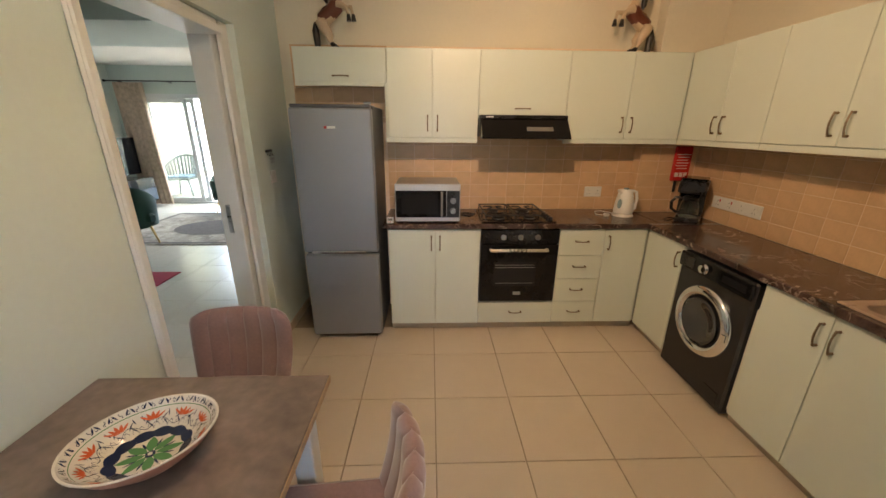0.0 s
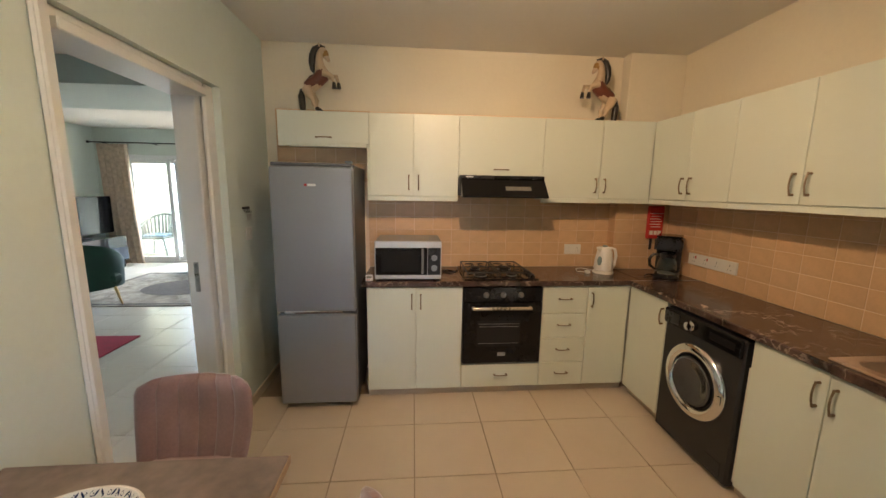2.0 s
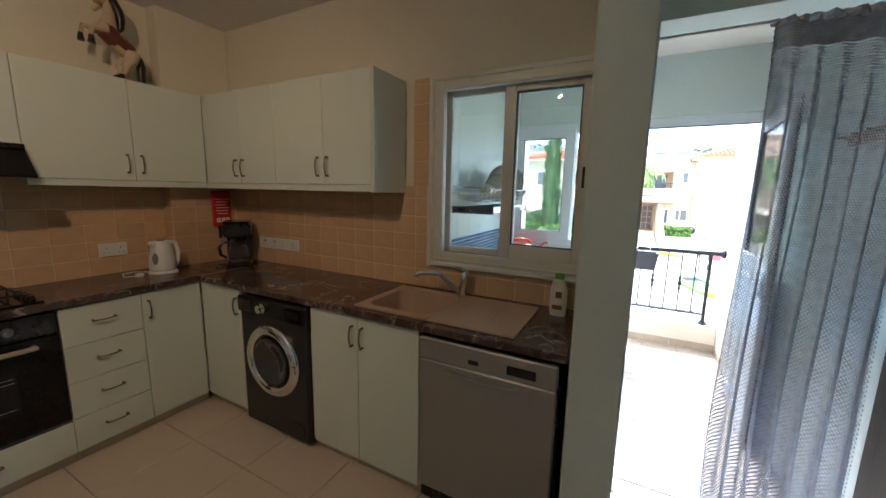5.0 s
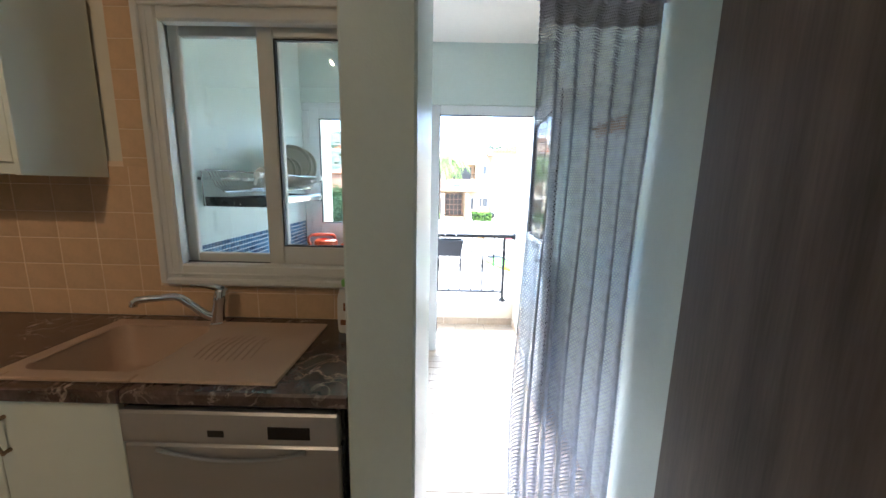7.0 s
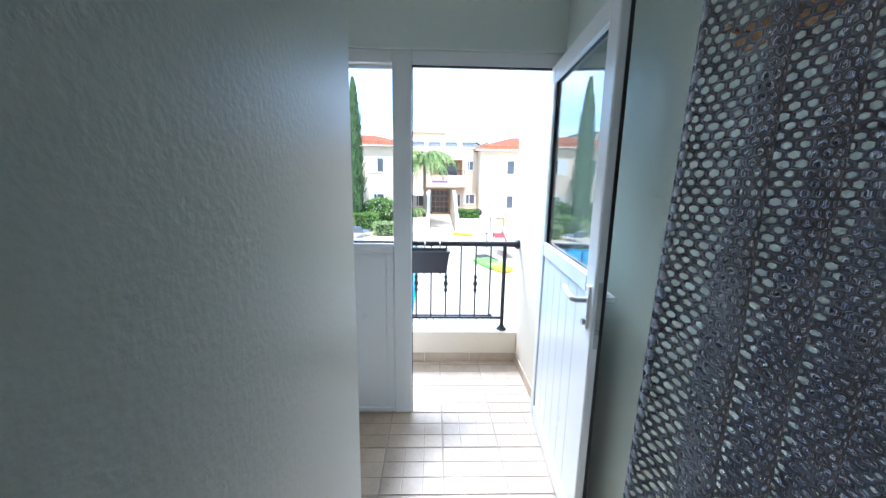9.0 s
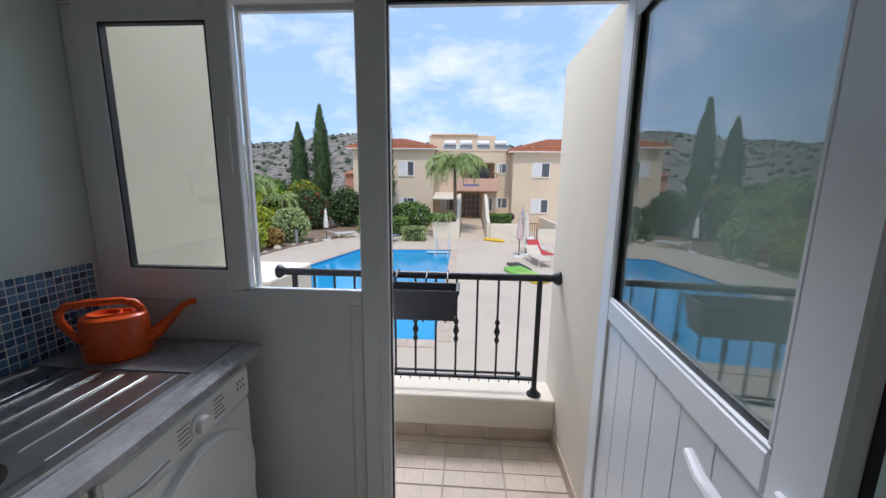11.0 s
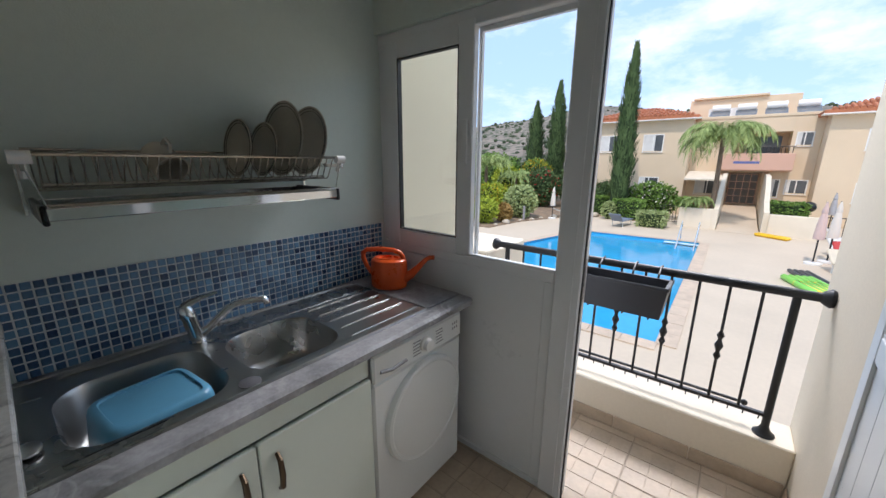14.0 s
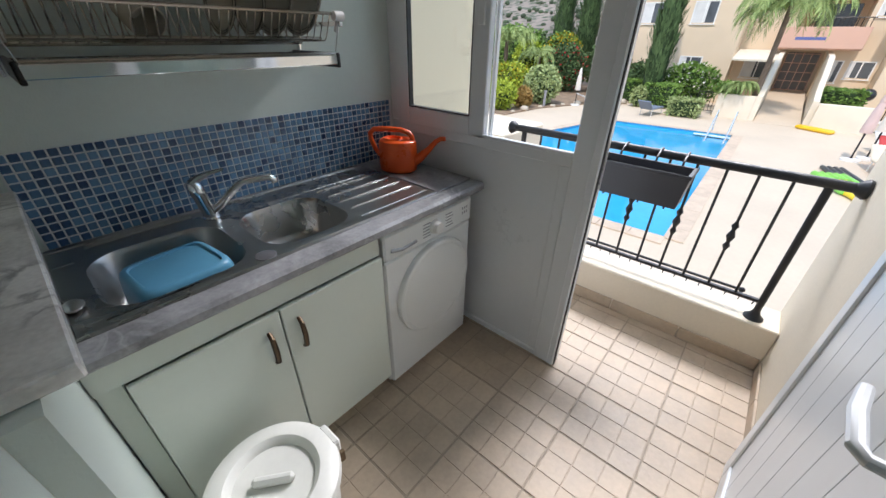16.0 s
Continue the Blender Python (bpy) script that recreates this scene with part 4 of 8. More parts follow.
jg = part("jug", M().lathe([(0.05, 0.042), (0.066, 0.07), (0.064, 0.12), (0.048, 0.165), (0.050, 0.18)], m=rz @ Matrix.Translation((0, -0.04, 0)), n=24), GLASS, cf, "clear glass jug")
part("collar", M().lathe([(0.052, 0.162), (0.054, 0.165), (0.054, 0.185), (0.04, 0.195), (0, 0.197)], m=rz @ Matrix.Translation((0, -0.04, 0)), n=20), BLACK, jg)
hp = [rz @ Vector(p) for p in ((-0.05, -0.05, 0.175), (-0.095, -0.06, 0.178), (-0.118, -0.065, 0.14), (-0.112, -0.063, 0.09), (-0.075, -0.055, 0.062))]
part("jug_handle", M().tube(hp, [0.009, 0.011, 0.012, 0.011, 0.008], 8), BLACK, jg)
ut = thing("black_cutter", (2.20, 3.02, 0.90), "black plastic clip lying beside the coffee maker", "clip")
part("blade", M().tube([(2.17, 3.0, 0.9065), (2.215, 3.03, 0.913), (2.26, 3.04, 0.9065)], 0.006, 6), BLACK, ut)

# fire blanket on the column
fb = thing("fire_blanket", (2.39, 3.27, 1.16), "red fire blanket pouch with white printing on the tiled column", "fire blanket")
part("pouch", M().box(2.318, 3.245, 1.165, 2.462, 3.272, 1.440, 0.010), RED, fb)
for s in (2.352, 2.405):
    part("pull_tab", M().box(s, 3.250, 1.075, s + 0.024, 3.258, 1.168, 0.003), BLACK, fb, "black pull strap")
WPRINT = mat("white_print", (0.80, 0.76, 0.72), 0.5)
pr = M()
for i, (w0, w1) in enumerate(((2.335, 2.445), (2.345, 2.435), (2.335, 2.425), (2.34, 2.44), (2.335, 2.43), (2.345, 2.43))):
    pr.box(w0, 3.2435, 1.375 - i * 0.022, w1, 3.2448, 1.380 - i * 0.022, 0)
pr.box(2.34, 3.2435, 1.20, 2.37, 3.2448, 1.235, 0).box(2.378, 3.2435, 1.20, 2.405, 3.2448, 1.235, 0).box(2.412, 3.2435, 1.20, 2.44, 3.2448, 1.235, 0)
part("printing", pr, WPRINT, fb)


def socket(name, x0, x1, y0, y1, z0, z1, n, axis, label, red=()):
    t = thing(name, ((x0 + x1) / 2, (y0 + y1) / 2, z0), label, "socket")
    part("plate", M().box(x0, y0, z0, x1, y1, z1, 0.003), WHITEPL, t)
    for i in range(n):
        if axis == 'y':
            u = x0 + (x1 - x0) * (i + 0.5) / n
            part("pin_holes", M().box(u - 0.002, y0 - 0.0008, z0 + 0.05, u + 0.002, y0 + 0.001, z0 + 0.06, 0).box(u - 0.014, y0 - 0.0008, z0 + 0.025, u - 0.008, y0 + 0.001, z0 + 0.029, 0)
                 .box(u + 0.008, y0 - 0.0008, z0 + 0.025, u + 0.014, y0 + 0.001, z0 + 0.029, 0), RUBBER, t)
            part("rocker", M().box(u + 0.016, y0 - 0.003, z0 + 0.052, u + 0.026, y0 + 0.001, z0 + 0.070, 0.001), RED if i in red else WHITEPL, t)
        else:
            u = y0 + (y1 - y0) * (i + 0.5) / n
            part("pin_holes", M().box(x0 - 0.0008, u - 0.002, z0 + 0.05, x0 + 0.001, u + 0.002, z0 + 0.06, 0).box(x0 - 0.0008, u - 0.014, z0 + 0.025, x0 + 0.001, u - 0.008, z0 + 0.029, 0)
                 .box(x0 - 0.0008, u + 0.008, z0 + 0.025, x0 + 0.001, u + 0.014, z0 + 0.029, 0), RUBBER, t)
            part("rocker", M().box(x0 - 0.003, u - 0.026, z0 + 0.050, x0 + 0.001, u - 0.016, z0 + 0.070, 0.001), RED if i in red else BLACK if i > 1 else WHITEPL, t)
    return t


socket("double_socket", 1.672, 1.818, 3.376, 3.388, 1.012, 1.098, 2, 'y', "white double wall socket on the tiles")
socket("socket_strip", 2.503, 2.516, 2.558, 2.985, 1.010, 1.096, 4, 'x', "white four-gang socket strip with red switches", (2, 3))

# two painted rearing horses on top of the cabinets, each one plain mesh
HORSE = bpy.data.materials.new("painted_horse")
HORSE.use_nodes = True
hn, hl = HORSE.node_tree.nodes, HORSE.node_tree.links
at = hn.new("ShaderNodeVertexColor")
at.layer_name = "paint"
nz = hn.new("ShaderNodeTexNoise")
nz.inputs["Scale"].default_value = 60
mx = hn.new("ShaderNodeMixRGB")
mx.blend_type, mx.inputs["Fac"].default_value = 'MULTIPLY', 0.35
hl.new(at.outputs["Color"], mx.inputs["Color1"])
hl.new(nz.outputs["Fac"], mx.inputs["Color2"])
hl.new(mx.outputs["Color"], hn["Principled BSDF"].inputs["Base Color"])
hn["Principled BSDF"].inputs["Roughness"].default_value = 0.35


def horse(x, y, z, side, label):
    """A rearing horse facing +x (side 1) or -x (side -1), about 0.46 m high."""
    m, cols = M(), []
    WHITE_P, DARK, REDC, BROWN, GOLD = (0.62, 0.48, 0.33), (0.015, 0.011, 0.009), (0.15, 0.040, 0.022), (0.09, 0.035, 0.02), (0.36, 0.20, 0.05)

    def add(pts, rs, col, n=12):
        k = len(m.v)
        m.tube([(x + side * p[0], y + p[1], z + p[2]) for p in pts], rs, n)
        cols.extend([col] * (len(m.v) - k))

    add([(-0.058, 0, 0.150), (-0.045, 0, 0.160), (-0.010, 0, 0.180), (0.03, 0, 0.212), (0.065, 0, 0.250), (0.085, 0, 0.285), (0.088, 0, 0.300)], [0.018, 0.042, 0.044, 0.042, 0.047, 0.036, 0.016], WHITE_P)   # barrel
    add([(-0.052, 0, 0.172), (-0.02, 0, 0.184), (0.03, 0, 0.217), (0.062, 0, 0.252), (0.078, 0, 0.286)], [0.036, 0.047, 0.046, 0.051, 0.040], REDC)                            # saddle cloth
    add([(-0.040, 0, 0.205), (-0.010, 0, 0.222), (0.018, 0, 0.252)], [0.016, 0.030, 0.018], GOLD if side < 0 else BROWN)                                                # saddle
    add([(0.066, 0, 0.275), (0.052, 0, 0.315), (0.045, 0, 0.355), (0.052, 0, 0.395), (0.062, 0, 0.420)], [0.042, 0.034, 0.028, 0.026, 0.022], WHITE_P)                    # neck
    add([(0.055, 0, 0.432), (0.072, 0, 0.422), (0.090, 0, 0.392), (0.105, 0, 0.365), (0.114, 0, 0.350)], [0.016, 0.027, 0.023, 0.015, 0.010], WHITE_P)                   # head
    add([(0.088, 0, 0.440), (0.055, 0, 0.446), (0.022, 0, 0.425), (0.000, 0, 0.385), (-0.008, 0, 0.340), (-0.004, 0, 0.295), (0.004, 0, 0.270)], [0.010, 0.020, 0.027, 0.026, 0.022, 0.017, 0.006], DARK)    # mane
    add([(0.083, 0, 0.412), (0.089, 0, 0.396), (0.094, 0, 0.380)], [0.0245, 0.0245, 0.021], GOLD)                                                                       # bridle
    for s in (-1, 1):
        add([(0.052, s * 0.014, 0.440), (0.050, s * 0.018, 0.468)], [0.009, 0.002], WHITE_P, 8)                                                                         # ear
        add([(0.078, s * 0.032, 0.262), (0.110, s * 0.036, 0.256), (0.148 + s * 0.01, s * 0.034, 0.254 + s * 0.008), (0.160 + s * 0.01, s * 0.034, 0.205 + s * 0.008)], [0.028, 0.019, 0.014, 0.010], WHITE_P)
        add([(0.160 + s * 0.01, s * 0.034, 0.210 + s * 0.008), (0.162 + s * 0.01, s * 0.034, 0.168 + s * 0.008)], [0.011, 0.017], DARK)                                   # fore hoof
        add([(-0.040, s * 0.030, 0.160), (-0.022, s * 0.036, 0.115), (0.006, s * 0.036, 0.080), (0.004, s * 0.036, 0.050), (0.030, s * 0.036, 0.020)], [0.038, 0.034, 0.022, 0.014, 0.012], WHITE_P)
        add([(0.022, s * 0.036, 0.026), (0.046, s * 0.036, 0.0)], [0.013, 0.022], DARK)                                                                                 # hind hoof
    add([(-0.058, 0, 0.158), (-0.078, 0, 0.148), (-0.088, 0, 0.105), (-0.084, 0, 0.05), (-0.082, 0, 0.002)], [0.010, 0.020, 0.024, 0.023, 0.020], DARK)                  # tail
    ob = obj("horse_figurine", m, HORSE, None, label, 60, "figurine", "painted horses")
    ca = ob.data.color_attributes.new("paint", 'FLOAT_COLOR', 'POINT')
    for i, c in enumerate(cols):
        ca.data[i].color = (*c, 1)
    return ob


horse(-0.355, 3.20, UT + 0.001, 1, "painted rearing horse figurine with red saddle, facing the cooker")
horse(1.835, 3.20, UT + 0.001, -1, "painted rearing horse figurine with gold bridle, facing the fridge")

# key hooks and switches
kh = thing("key_rack", (XW, 2.95, 1.33), "small wall key rack with hanging keys", "key rack")
part("rail", M().box(XW + 0.0005, 2.905, 1.395, XW + 0.010, 3.0, 1.412, 0.002), BLACKMETAL, kh)
for i in range(4):
    y = 2.915 + i * 0.025
    k = part("hook", M().tube([(XW + 0.009, y, 1.40), (XW + 0.012, y, 1.375), (XW + 0.022, y, 1.370), (XW + 0.026, y, 1.382)], 0.002, 6), BLACKMETAL, kh)
    if i:
        part("key", M().lathe([(0, 0), (0.009, 0), (0.009, 0.002), (0, 0.002)], m=Matrix.Translation((XW + 0.018, y, 1.352)) @ Matrix.Rotation(radians(90), 4, 'Y'), n=12).box(XW + 0.017, y - 0.003, 1.318, XW + 0.0195, y + 0.003, 1.345, 0), STEEL, k)


def wall_switch(x, y, z, n, label):
    """A rocker switch on a wall; n is the way it faces, along x or y."""
    t = thing("light_switch", (x, y, z), label, "light switch")
    if n[0]:
        part("plate", M().box(x, y - 0.043, z - 0.043, x + n[0] * 0.009, y + 0.043, z + 0.043, 0.003), WHITEPL, t)
        part("rocker", M().box(x + n[0] * 0.0085, y - 0.014, z - 0.020, x + n[0] * 0.013, y + 0.014, z + 0.020, 0.002), WHITEPL, t)
    else:
        part("plate", M().box(x - 0.043, y, z - 0.043, x + 0.043, y + n[1] * 0.009, z + 0.043, 0.003), WHITEPL, t)
        part("rocker", M().box(x - 0.014, y + n[1] * 0.0085, z - 0.016, x + 0.014, y + n[1] * 0.013, z + 0.016, 0.002), WHITEPL, t)
        for s in (-1, 1):
            part("screw", M().lathe([(0.004, 0), (0.003, 0.001), (0, 0.001)], m=Matrix.Translation((x + s * 0.03, y + n[1] * 0.009, z)) @ Matrix.Rotation(radians(-90 * n[1]), 4, 'X'), n=10), STEEL, t)
    return t


wall_switch(XW + 0.0005, 2.975, 1.225, (1, 0), "white light switch below the key rack")
wall_switch(2.023, UYS + 0.0005, 1.245, (0, 1), "white light switch on the passage wall")

# ceiling spotlight bar
cs = thing("ceiling_spotlight", (0.375, 1.30, H), "white ceiling spotlight bar with two lit bulbs", "ceiling light")
bar_turn = Matrix.Translation((0.375, 1.30, 0)) @ Matrix.Rotation(radians(27.3), 4, 'Z')
part("bar", M().box(-0.26, -0.025, H - 0.028, 0.26, 0.025, H - 0.0005, 0.006, bar_turn), WHITEPL, cs)
for x, y, tx, ty in ((0.53, 1.38, 1.65, 3.1), (0.22, 1.22, 0.20, 0.95)):
    aim = look((x, y, H - 0.10), (tx, ty, 0.8))
    part("spot_stem", M().tube([(x, y, H - 0.028), (x, y, H - 0.085)], 0.008, 10), STEEL, cs)
    part("spot_head", M().lathe([(0.0, 0.038), (0.018, 0.036), (0.026, 0.02), (0.036, -0.012), (0.038, -0.016), (0.033, -0.010), (0.022, 0.018)], m=aim, n=20), WHITEPL, cs)
    bq = part("bulb", M().ball(aim @ Vector((0, 0, -0.008)), 0.020, 12), BULB, cs)
    bq.visible_shadow = False

# tall dark wood cupboard by the opening
tc1 = thing("tall_cupboard", (1.2, -0.3, 0), "tall dark brown wood-grain cupboard beside the opening", "cupboard")
part("body", M().box(0.70, -0.58, 0.0, 1.629, -0.045, 2.20, 0.004), DARKWOOD, tc1)
part("door", M().box(0.70, -0.043, 0.06, 1.176, -0.022, 2.19, 0.003), DARKWOOD, tc1)
part("door", M().box(1.180, -0.043, 0.06, 1.627, -0.022, 2.19, 0.003), DARKWOOD, tc1)

# dining table and chairs
tb = thing("dining_table", (-0.39, 1.0, 0), "dining table with grey concrete-look top and white legs against the wall", "table")
part("tabletop", M().box(-0.772, 0.30, 0.735, -0.002, 1.372, 0.760, 0.003), TABLETOP, tb)
part("edge_band", M().box(-0.001, 0.301, 0.7355, 0.0015, 1.371, 0.7585, 0), TABLEEDGE, tb, "oak edge band")
part("apron", M().box(-0.72, 1.29, 0.66, -0.06, 1.31, 0.734, 0.003).box(-0.72, 0.36, 0.66, -0.06, 0.38, 0.734, 0.003).box(-0.075, 0.38, 0.66, -0.055, 1.29, 0.734, 0.003), WHITEWOOD, tb)
for x, y in ((-0.085, 1.30), (-0.70, 1.30), (-0.085, 0.38), (-0.70, 0.38)):
    part("leg", M().box(x - 0.034, y - 0.034, 0, x + 0.034, y + 0.034, 0.734, 0.004), WHITEWOOD, tb)


def dining_chair():
    """A velvet dining chair at the origin, facing -y, with a channelled, curved back."""
    c = thing("dining_chair", (0, 0, 0), "dusty pink velvet dining chair with channelled back and black legs", "chair", "chairs round the table")
    seat = M()
    seat.box(-0.22, -0.23, 0.345, 0.22, 0.20, 0.43, 0.035)
    part("seat", seat, VELVET, c)
    nx, nz = 72, 14
    vs, fs = [], []
    for side in (0, 1):
        for k in range(nz + 1):
            v = k / nz
            z = 0.36 + 0.392 * v
            hw = 0.205 + 0.03 * math.sin(v * 2.4) - 0.020 * max(0, v - 0.86) / 0.14
            for i in range(nx + 1):
                u = 2 * i / nx - 1
                ch = (abs(math.sin(u * math.pi * 3.0)) ** 0.45 - 0.75) * 0.010
                yy = 0.185 + 0.07 * v + 0.02 * math.sin(v * 3) - 0.055 * u * u
                edge = (1 - abs(u) ** 8) * (1 - max(0, (v - 0.85) / 0.15) ** 3)
                th = 0.030 * max(edge, 0.05) ** 0.5
                drop = 0.02 * max(0, abs(u) - 0.8) / 0.2 if k == nz else 0
                vs.append((hw * u, yy + (th + ch if side else -th - ch * 1.0), z - drop))
    w = nx + 1
    off = (nz + 1) * w
    for k in range(nz):
        for i in range(nx):
            a = k * w + i
            fs.append((a, a + 1, a + 1 + w, a + w))
            fs.append((off + a, off + a + w, off + a + 1 + w, off + a + 1))
    for i in range(nx):
        fs.append((nz * w + i, nz * w + i + 1, off + nz * w + i + 1, off + nz * w + i))
        fs.append((i, off + i, off + i + 1, i + 1))
    for k in range(nz):
        fs.append((k * w, (k + 1) * w, off + (k + 1) * w, off + k * w))
        fs.append((k * w + nx, off + k * w + nx, off + (k + 1) * w + nx, (k + 1) * w + nx))
    part("backrest", M().raw(vs, fs), VELVET, c, smooth=60)
    for x, y, dx, dy in ((-0.18, -0.19, -0.03, -0.03), (0.18, -0.19, 0.03, -0.03), (-0.18, 0.16, -0.03, 0.05), (0.18, 0.16, 0.03, 0.05)):
        part("leg", M().tube([(x, y, 0.36), (x + dx, y + dy, 0.0)], [0.015, 0.010], 10), BLACKMETAL, c)
    return c


ch = dining_chair()
ch.matrix_basis = pose(-0.545, 1.64, 0, 0, 0, 0)
copy_thing(ch, pose(0.045, 1.05, 0, 0, 0, -86))

# ---- passage: curtain and its rod ----
cr1 = thing("curtain_rod", (2.45, 0.0, 2.09), "thin white curtain wire across the opening", "curtain rod")
part("rod", M().tube([(2.45, -0.408, 2.092), (2.45, 0.393, 2.088)], 0.006, 8), WHITEPL, cr1)
part("bracket", M().box(2.44, 0.383, 2.076, 2.462, 0.3945, 2.104, 0.002), WHITEPL, cr1)
part("bracket", M().box(2.44, -0.4095, 2.076, 2.462, -0.398, 2.104, 0.002), WHITEPL, cr1)


def net_curtain():
    """A crocheted net: rings of yarn round six-sided holes, hanging in folds."""
    m = M()
    Wd, Ht, step = 0.92, 2.03, 0.0108
    rows = int(Ht / (step * 0.866))

    def fold(s, z):
        u = s / Wd
        drop = (2.08 - z) / 2.0
        wob = 0.006 * math.sin(5 * z + 9 * u)
        am = 0.016 + 0.020 * min(1.0, drop * 2.5)
        x = 2.452 + am * math.sin(u * 2 * math.pi * 6.3 + 0.5 * math.sin(z * 2.1)) + 0.010 * math.sin(u * 41 + z) + wob
        y = 0.030 - 0.425 * u + 0.008 * math.sin(u * 2 * math.pi * 12.6) * drop + 0.012 * math.sin(3 * z) * (1 - u)
        return (x, y, z)

    for r in range(rows):
        zc = 0.05 + (r + 0.5) * step * 0.866
        for c in range(int(Wd / step)):
            sc = (c + 0.5 + 0.5 * (r % 2)) * step
            if sc > Wd - step / 2:
                continue
            solid = zc > 2.0 or sc < step * 0.9
            inner = 0.63 + 0.08 * math.sin(c * 12.9 + r * 7.7)
            n = len(m.v)
            for k in range(6):
                t = radians(60 * k + 30)
                m.v.append(fold(sc + step * 0.577 * math.cos(t), zc + step * 0.577 * math.sin(t)))
            if solid:
                m.f.append(tuple(n + k for k in range(6)))
                continue
            for k in range(6):
                t = radians(60 * k + 30)
                m.v.append(fold(sc + step * 0.577 * inner * math.cos(t), zc + step * 0.577 * inner * math.sin(t)))
            for k in range(6):
                q = (k + 1) % 6
                m.f.append((n + k, n + q, n + 6 + q, n + 6 + k))
    return m


cu = thing("net_curtain", (2.45, -0.2, 0.05), "grey crocheted net curtain drawn aside, hanging in folds", "curtain")
cn1 = part("cloth", net_curtain(), CURTAIN_GREY, cu, smooth=80)
so = cn1.modifiers.new("thickness", 'SOLIDIFY')
so.thickness, so.offset = 0.0016, 0
hm = M()
hm.tube([(2.452 + 0.012 * math.sin(k * 1.3), 0.032 - 0.0118 * k, 2.085 + 0.006 * math.sin(k * 2.1)) for k in range(37)], 0.013, 8)
part("heading", hm, CURTAIN_GREY, cu, "gathered curtain heading")
hr = thing("coat_hooks", (2.75, UYS, 1.72), "small wooden coat hook rack on the passage wall", "hook rack")
OAK = mat("honey_wood", (0.36, 0.20, 0.09), 0.45, 0, 0.2, 5, 60, stretch=(8, 1, 1))
part("board", M().box(2.66, UYS + 0.0005, 1.70, 2.96, UYS + 0.014, 1.755, 0.004), OAK, hr)
for x in (2.70, 2.81, 2.92):
    part("peg", M().tube([(x, UYS + 0.013, 1.728), (x, UYS + 0.055, 1.738), (x, UYS + 0.062, 1.738)], [0.007, 0.006, 0.010], 8), OAK, hr)

# ---- utility room: glazed partition and door ----
PX = UX1
pt1 = thing("window_2", (PX, 0.95, 0), "white partition with sliding window over a flat panel", "window", kind="structure")
part("panel", M().box(PX + 0.012, 0.50, 0.0, PX + 0.042, 1.505, 1.02, 0.002), UPVC, pt1)
part("panel_rail", M().box(PX, 0.50, 1.005, PX + 0.055, 1.506, 1.052, 0.004).box(PX, 0.50, 0.0, PX + 0.052, 1.506, 0.03, 0.003), UPVC, pt1)
part("panel_strip", M().box(PX + 0.005, 0.50, 0.03, PX + 0.05, 0.545, 1.004, 0.003), UPVC, pt1)
part("head", M().box(PX, 0.50, 2.02, PX + 0.06, 1.506, 2.084, 0.004), UPVC, pt1)
part("jamb", M().box(PX + 0.005, 1.455, 1.053, PX + 0.06, 1.506, 2.019, 0.004), UPVC, pt1)
part("post", M().box(PX - 0.005, 0.395, 0.0, PX + 0.065, 0.499, 2.084, 0.005).box(PX - 0.0085, 0.425, 0.01, PX - 0.0045, 0.43, 2.05, 0), UPVC, pt1, "broad white door post")
part("seal", M().box(PX + 0.006, 0.3905, 0.0, PX + 0.020, 0.3952, 2.03, 0), RUBBER, pt1)
part("keep", M().box(PX + 0.022, 0.3925, 0.86, PX + 0.045, 0.3955, 1.12, 0.0005), STEEL, pt1, "steel lock keep")
part("sill_trim", M().box(PX - 0.004, 0.50, 1.046, PX + 0.012, 0.945, 1.062, 0.003), UPVC, pt1)
s3 = sash("sash", pt1, PX - 0.004, 0.912, 1.452, 1.045, 2.045, 0.082, 0.034, True, UPVC)
part("latch", M().box(PX - 0.012, 0.935, 1.47, PX - 0.0035, 0.965, 1.66, 0.003), UPVC, s3)
part("reveal", M().box(PX + 0.035, 0.90, 1.05, PX + 0.055, 0.915, 2.02, 0.001).box(PX + 0.035, 0.50, 2.0, PX + 0.055, 0.90, 2.02, 0.001), UPVC, pt1)
dh = thing("door_frame", (PX, 0.0, 0), "white balcony door frame, door standing open", "door frame", kind="structure")
part("frame_head", M().box(PX, -0.40, 2.012, PX + 0.06, 0.394, 2.084, 0.004), UPVC, dh)
part("frame_jamb", M().box(PX, -0.409, 0.0, PX + 0.06, -0.365, 2.011, 0.004), UPVC, dh)
part("seal", M().box(PX + 0.002, -0.364, 2.004, PX + 0.016, 0.390, 2.0118, 0), RUBBER, dh)
# leaf standing open along the wall
lf = thing("balcony_door", (4.103, -0.360, 0), "white half-glazed balcony door standing wide open against the wall", "door")
X0, X1, Y0, Y1 = 3.262, 4.103, -0.382, -0.338
part("stile", M().box(X0, Y0, 0.02, X0 + 0.085, Y1, 2.005, 0.005), UPVC, lf)
part("stile", M().box(X1 - 0.075, Y0, 0.02, X1, Y1, 2.005, 0.005), UPVC, lf)
part("rail", M().box(X0 + 0.085, Y0, 1.92, X1 - 0.075, Y1, 2.005, 0.005), UPVC, lf)
part("rail", M().box(X0 + 0.085, Y0, 1.02, X1 - 0.075, Y1, 1.09, 0.005), UPVC, lf)
part("rail", M().box(X0 + 0.085, Y0, 0.02, X1 - 0.075, Y1, 0.11, 0.005), UPVC, lf)
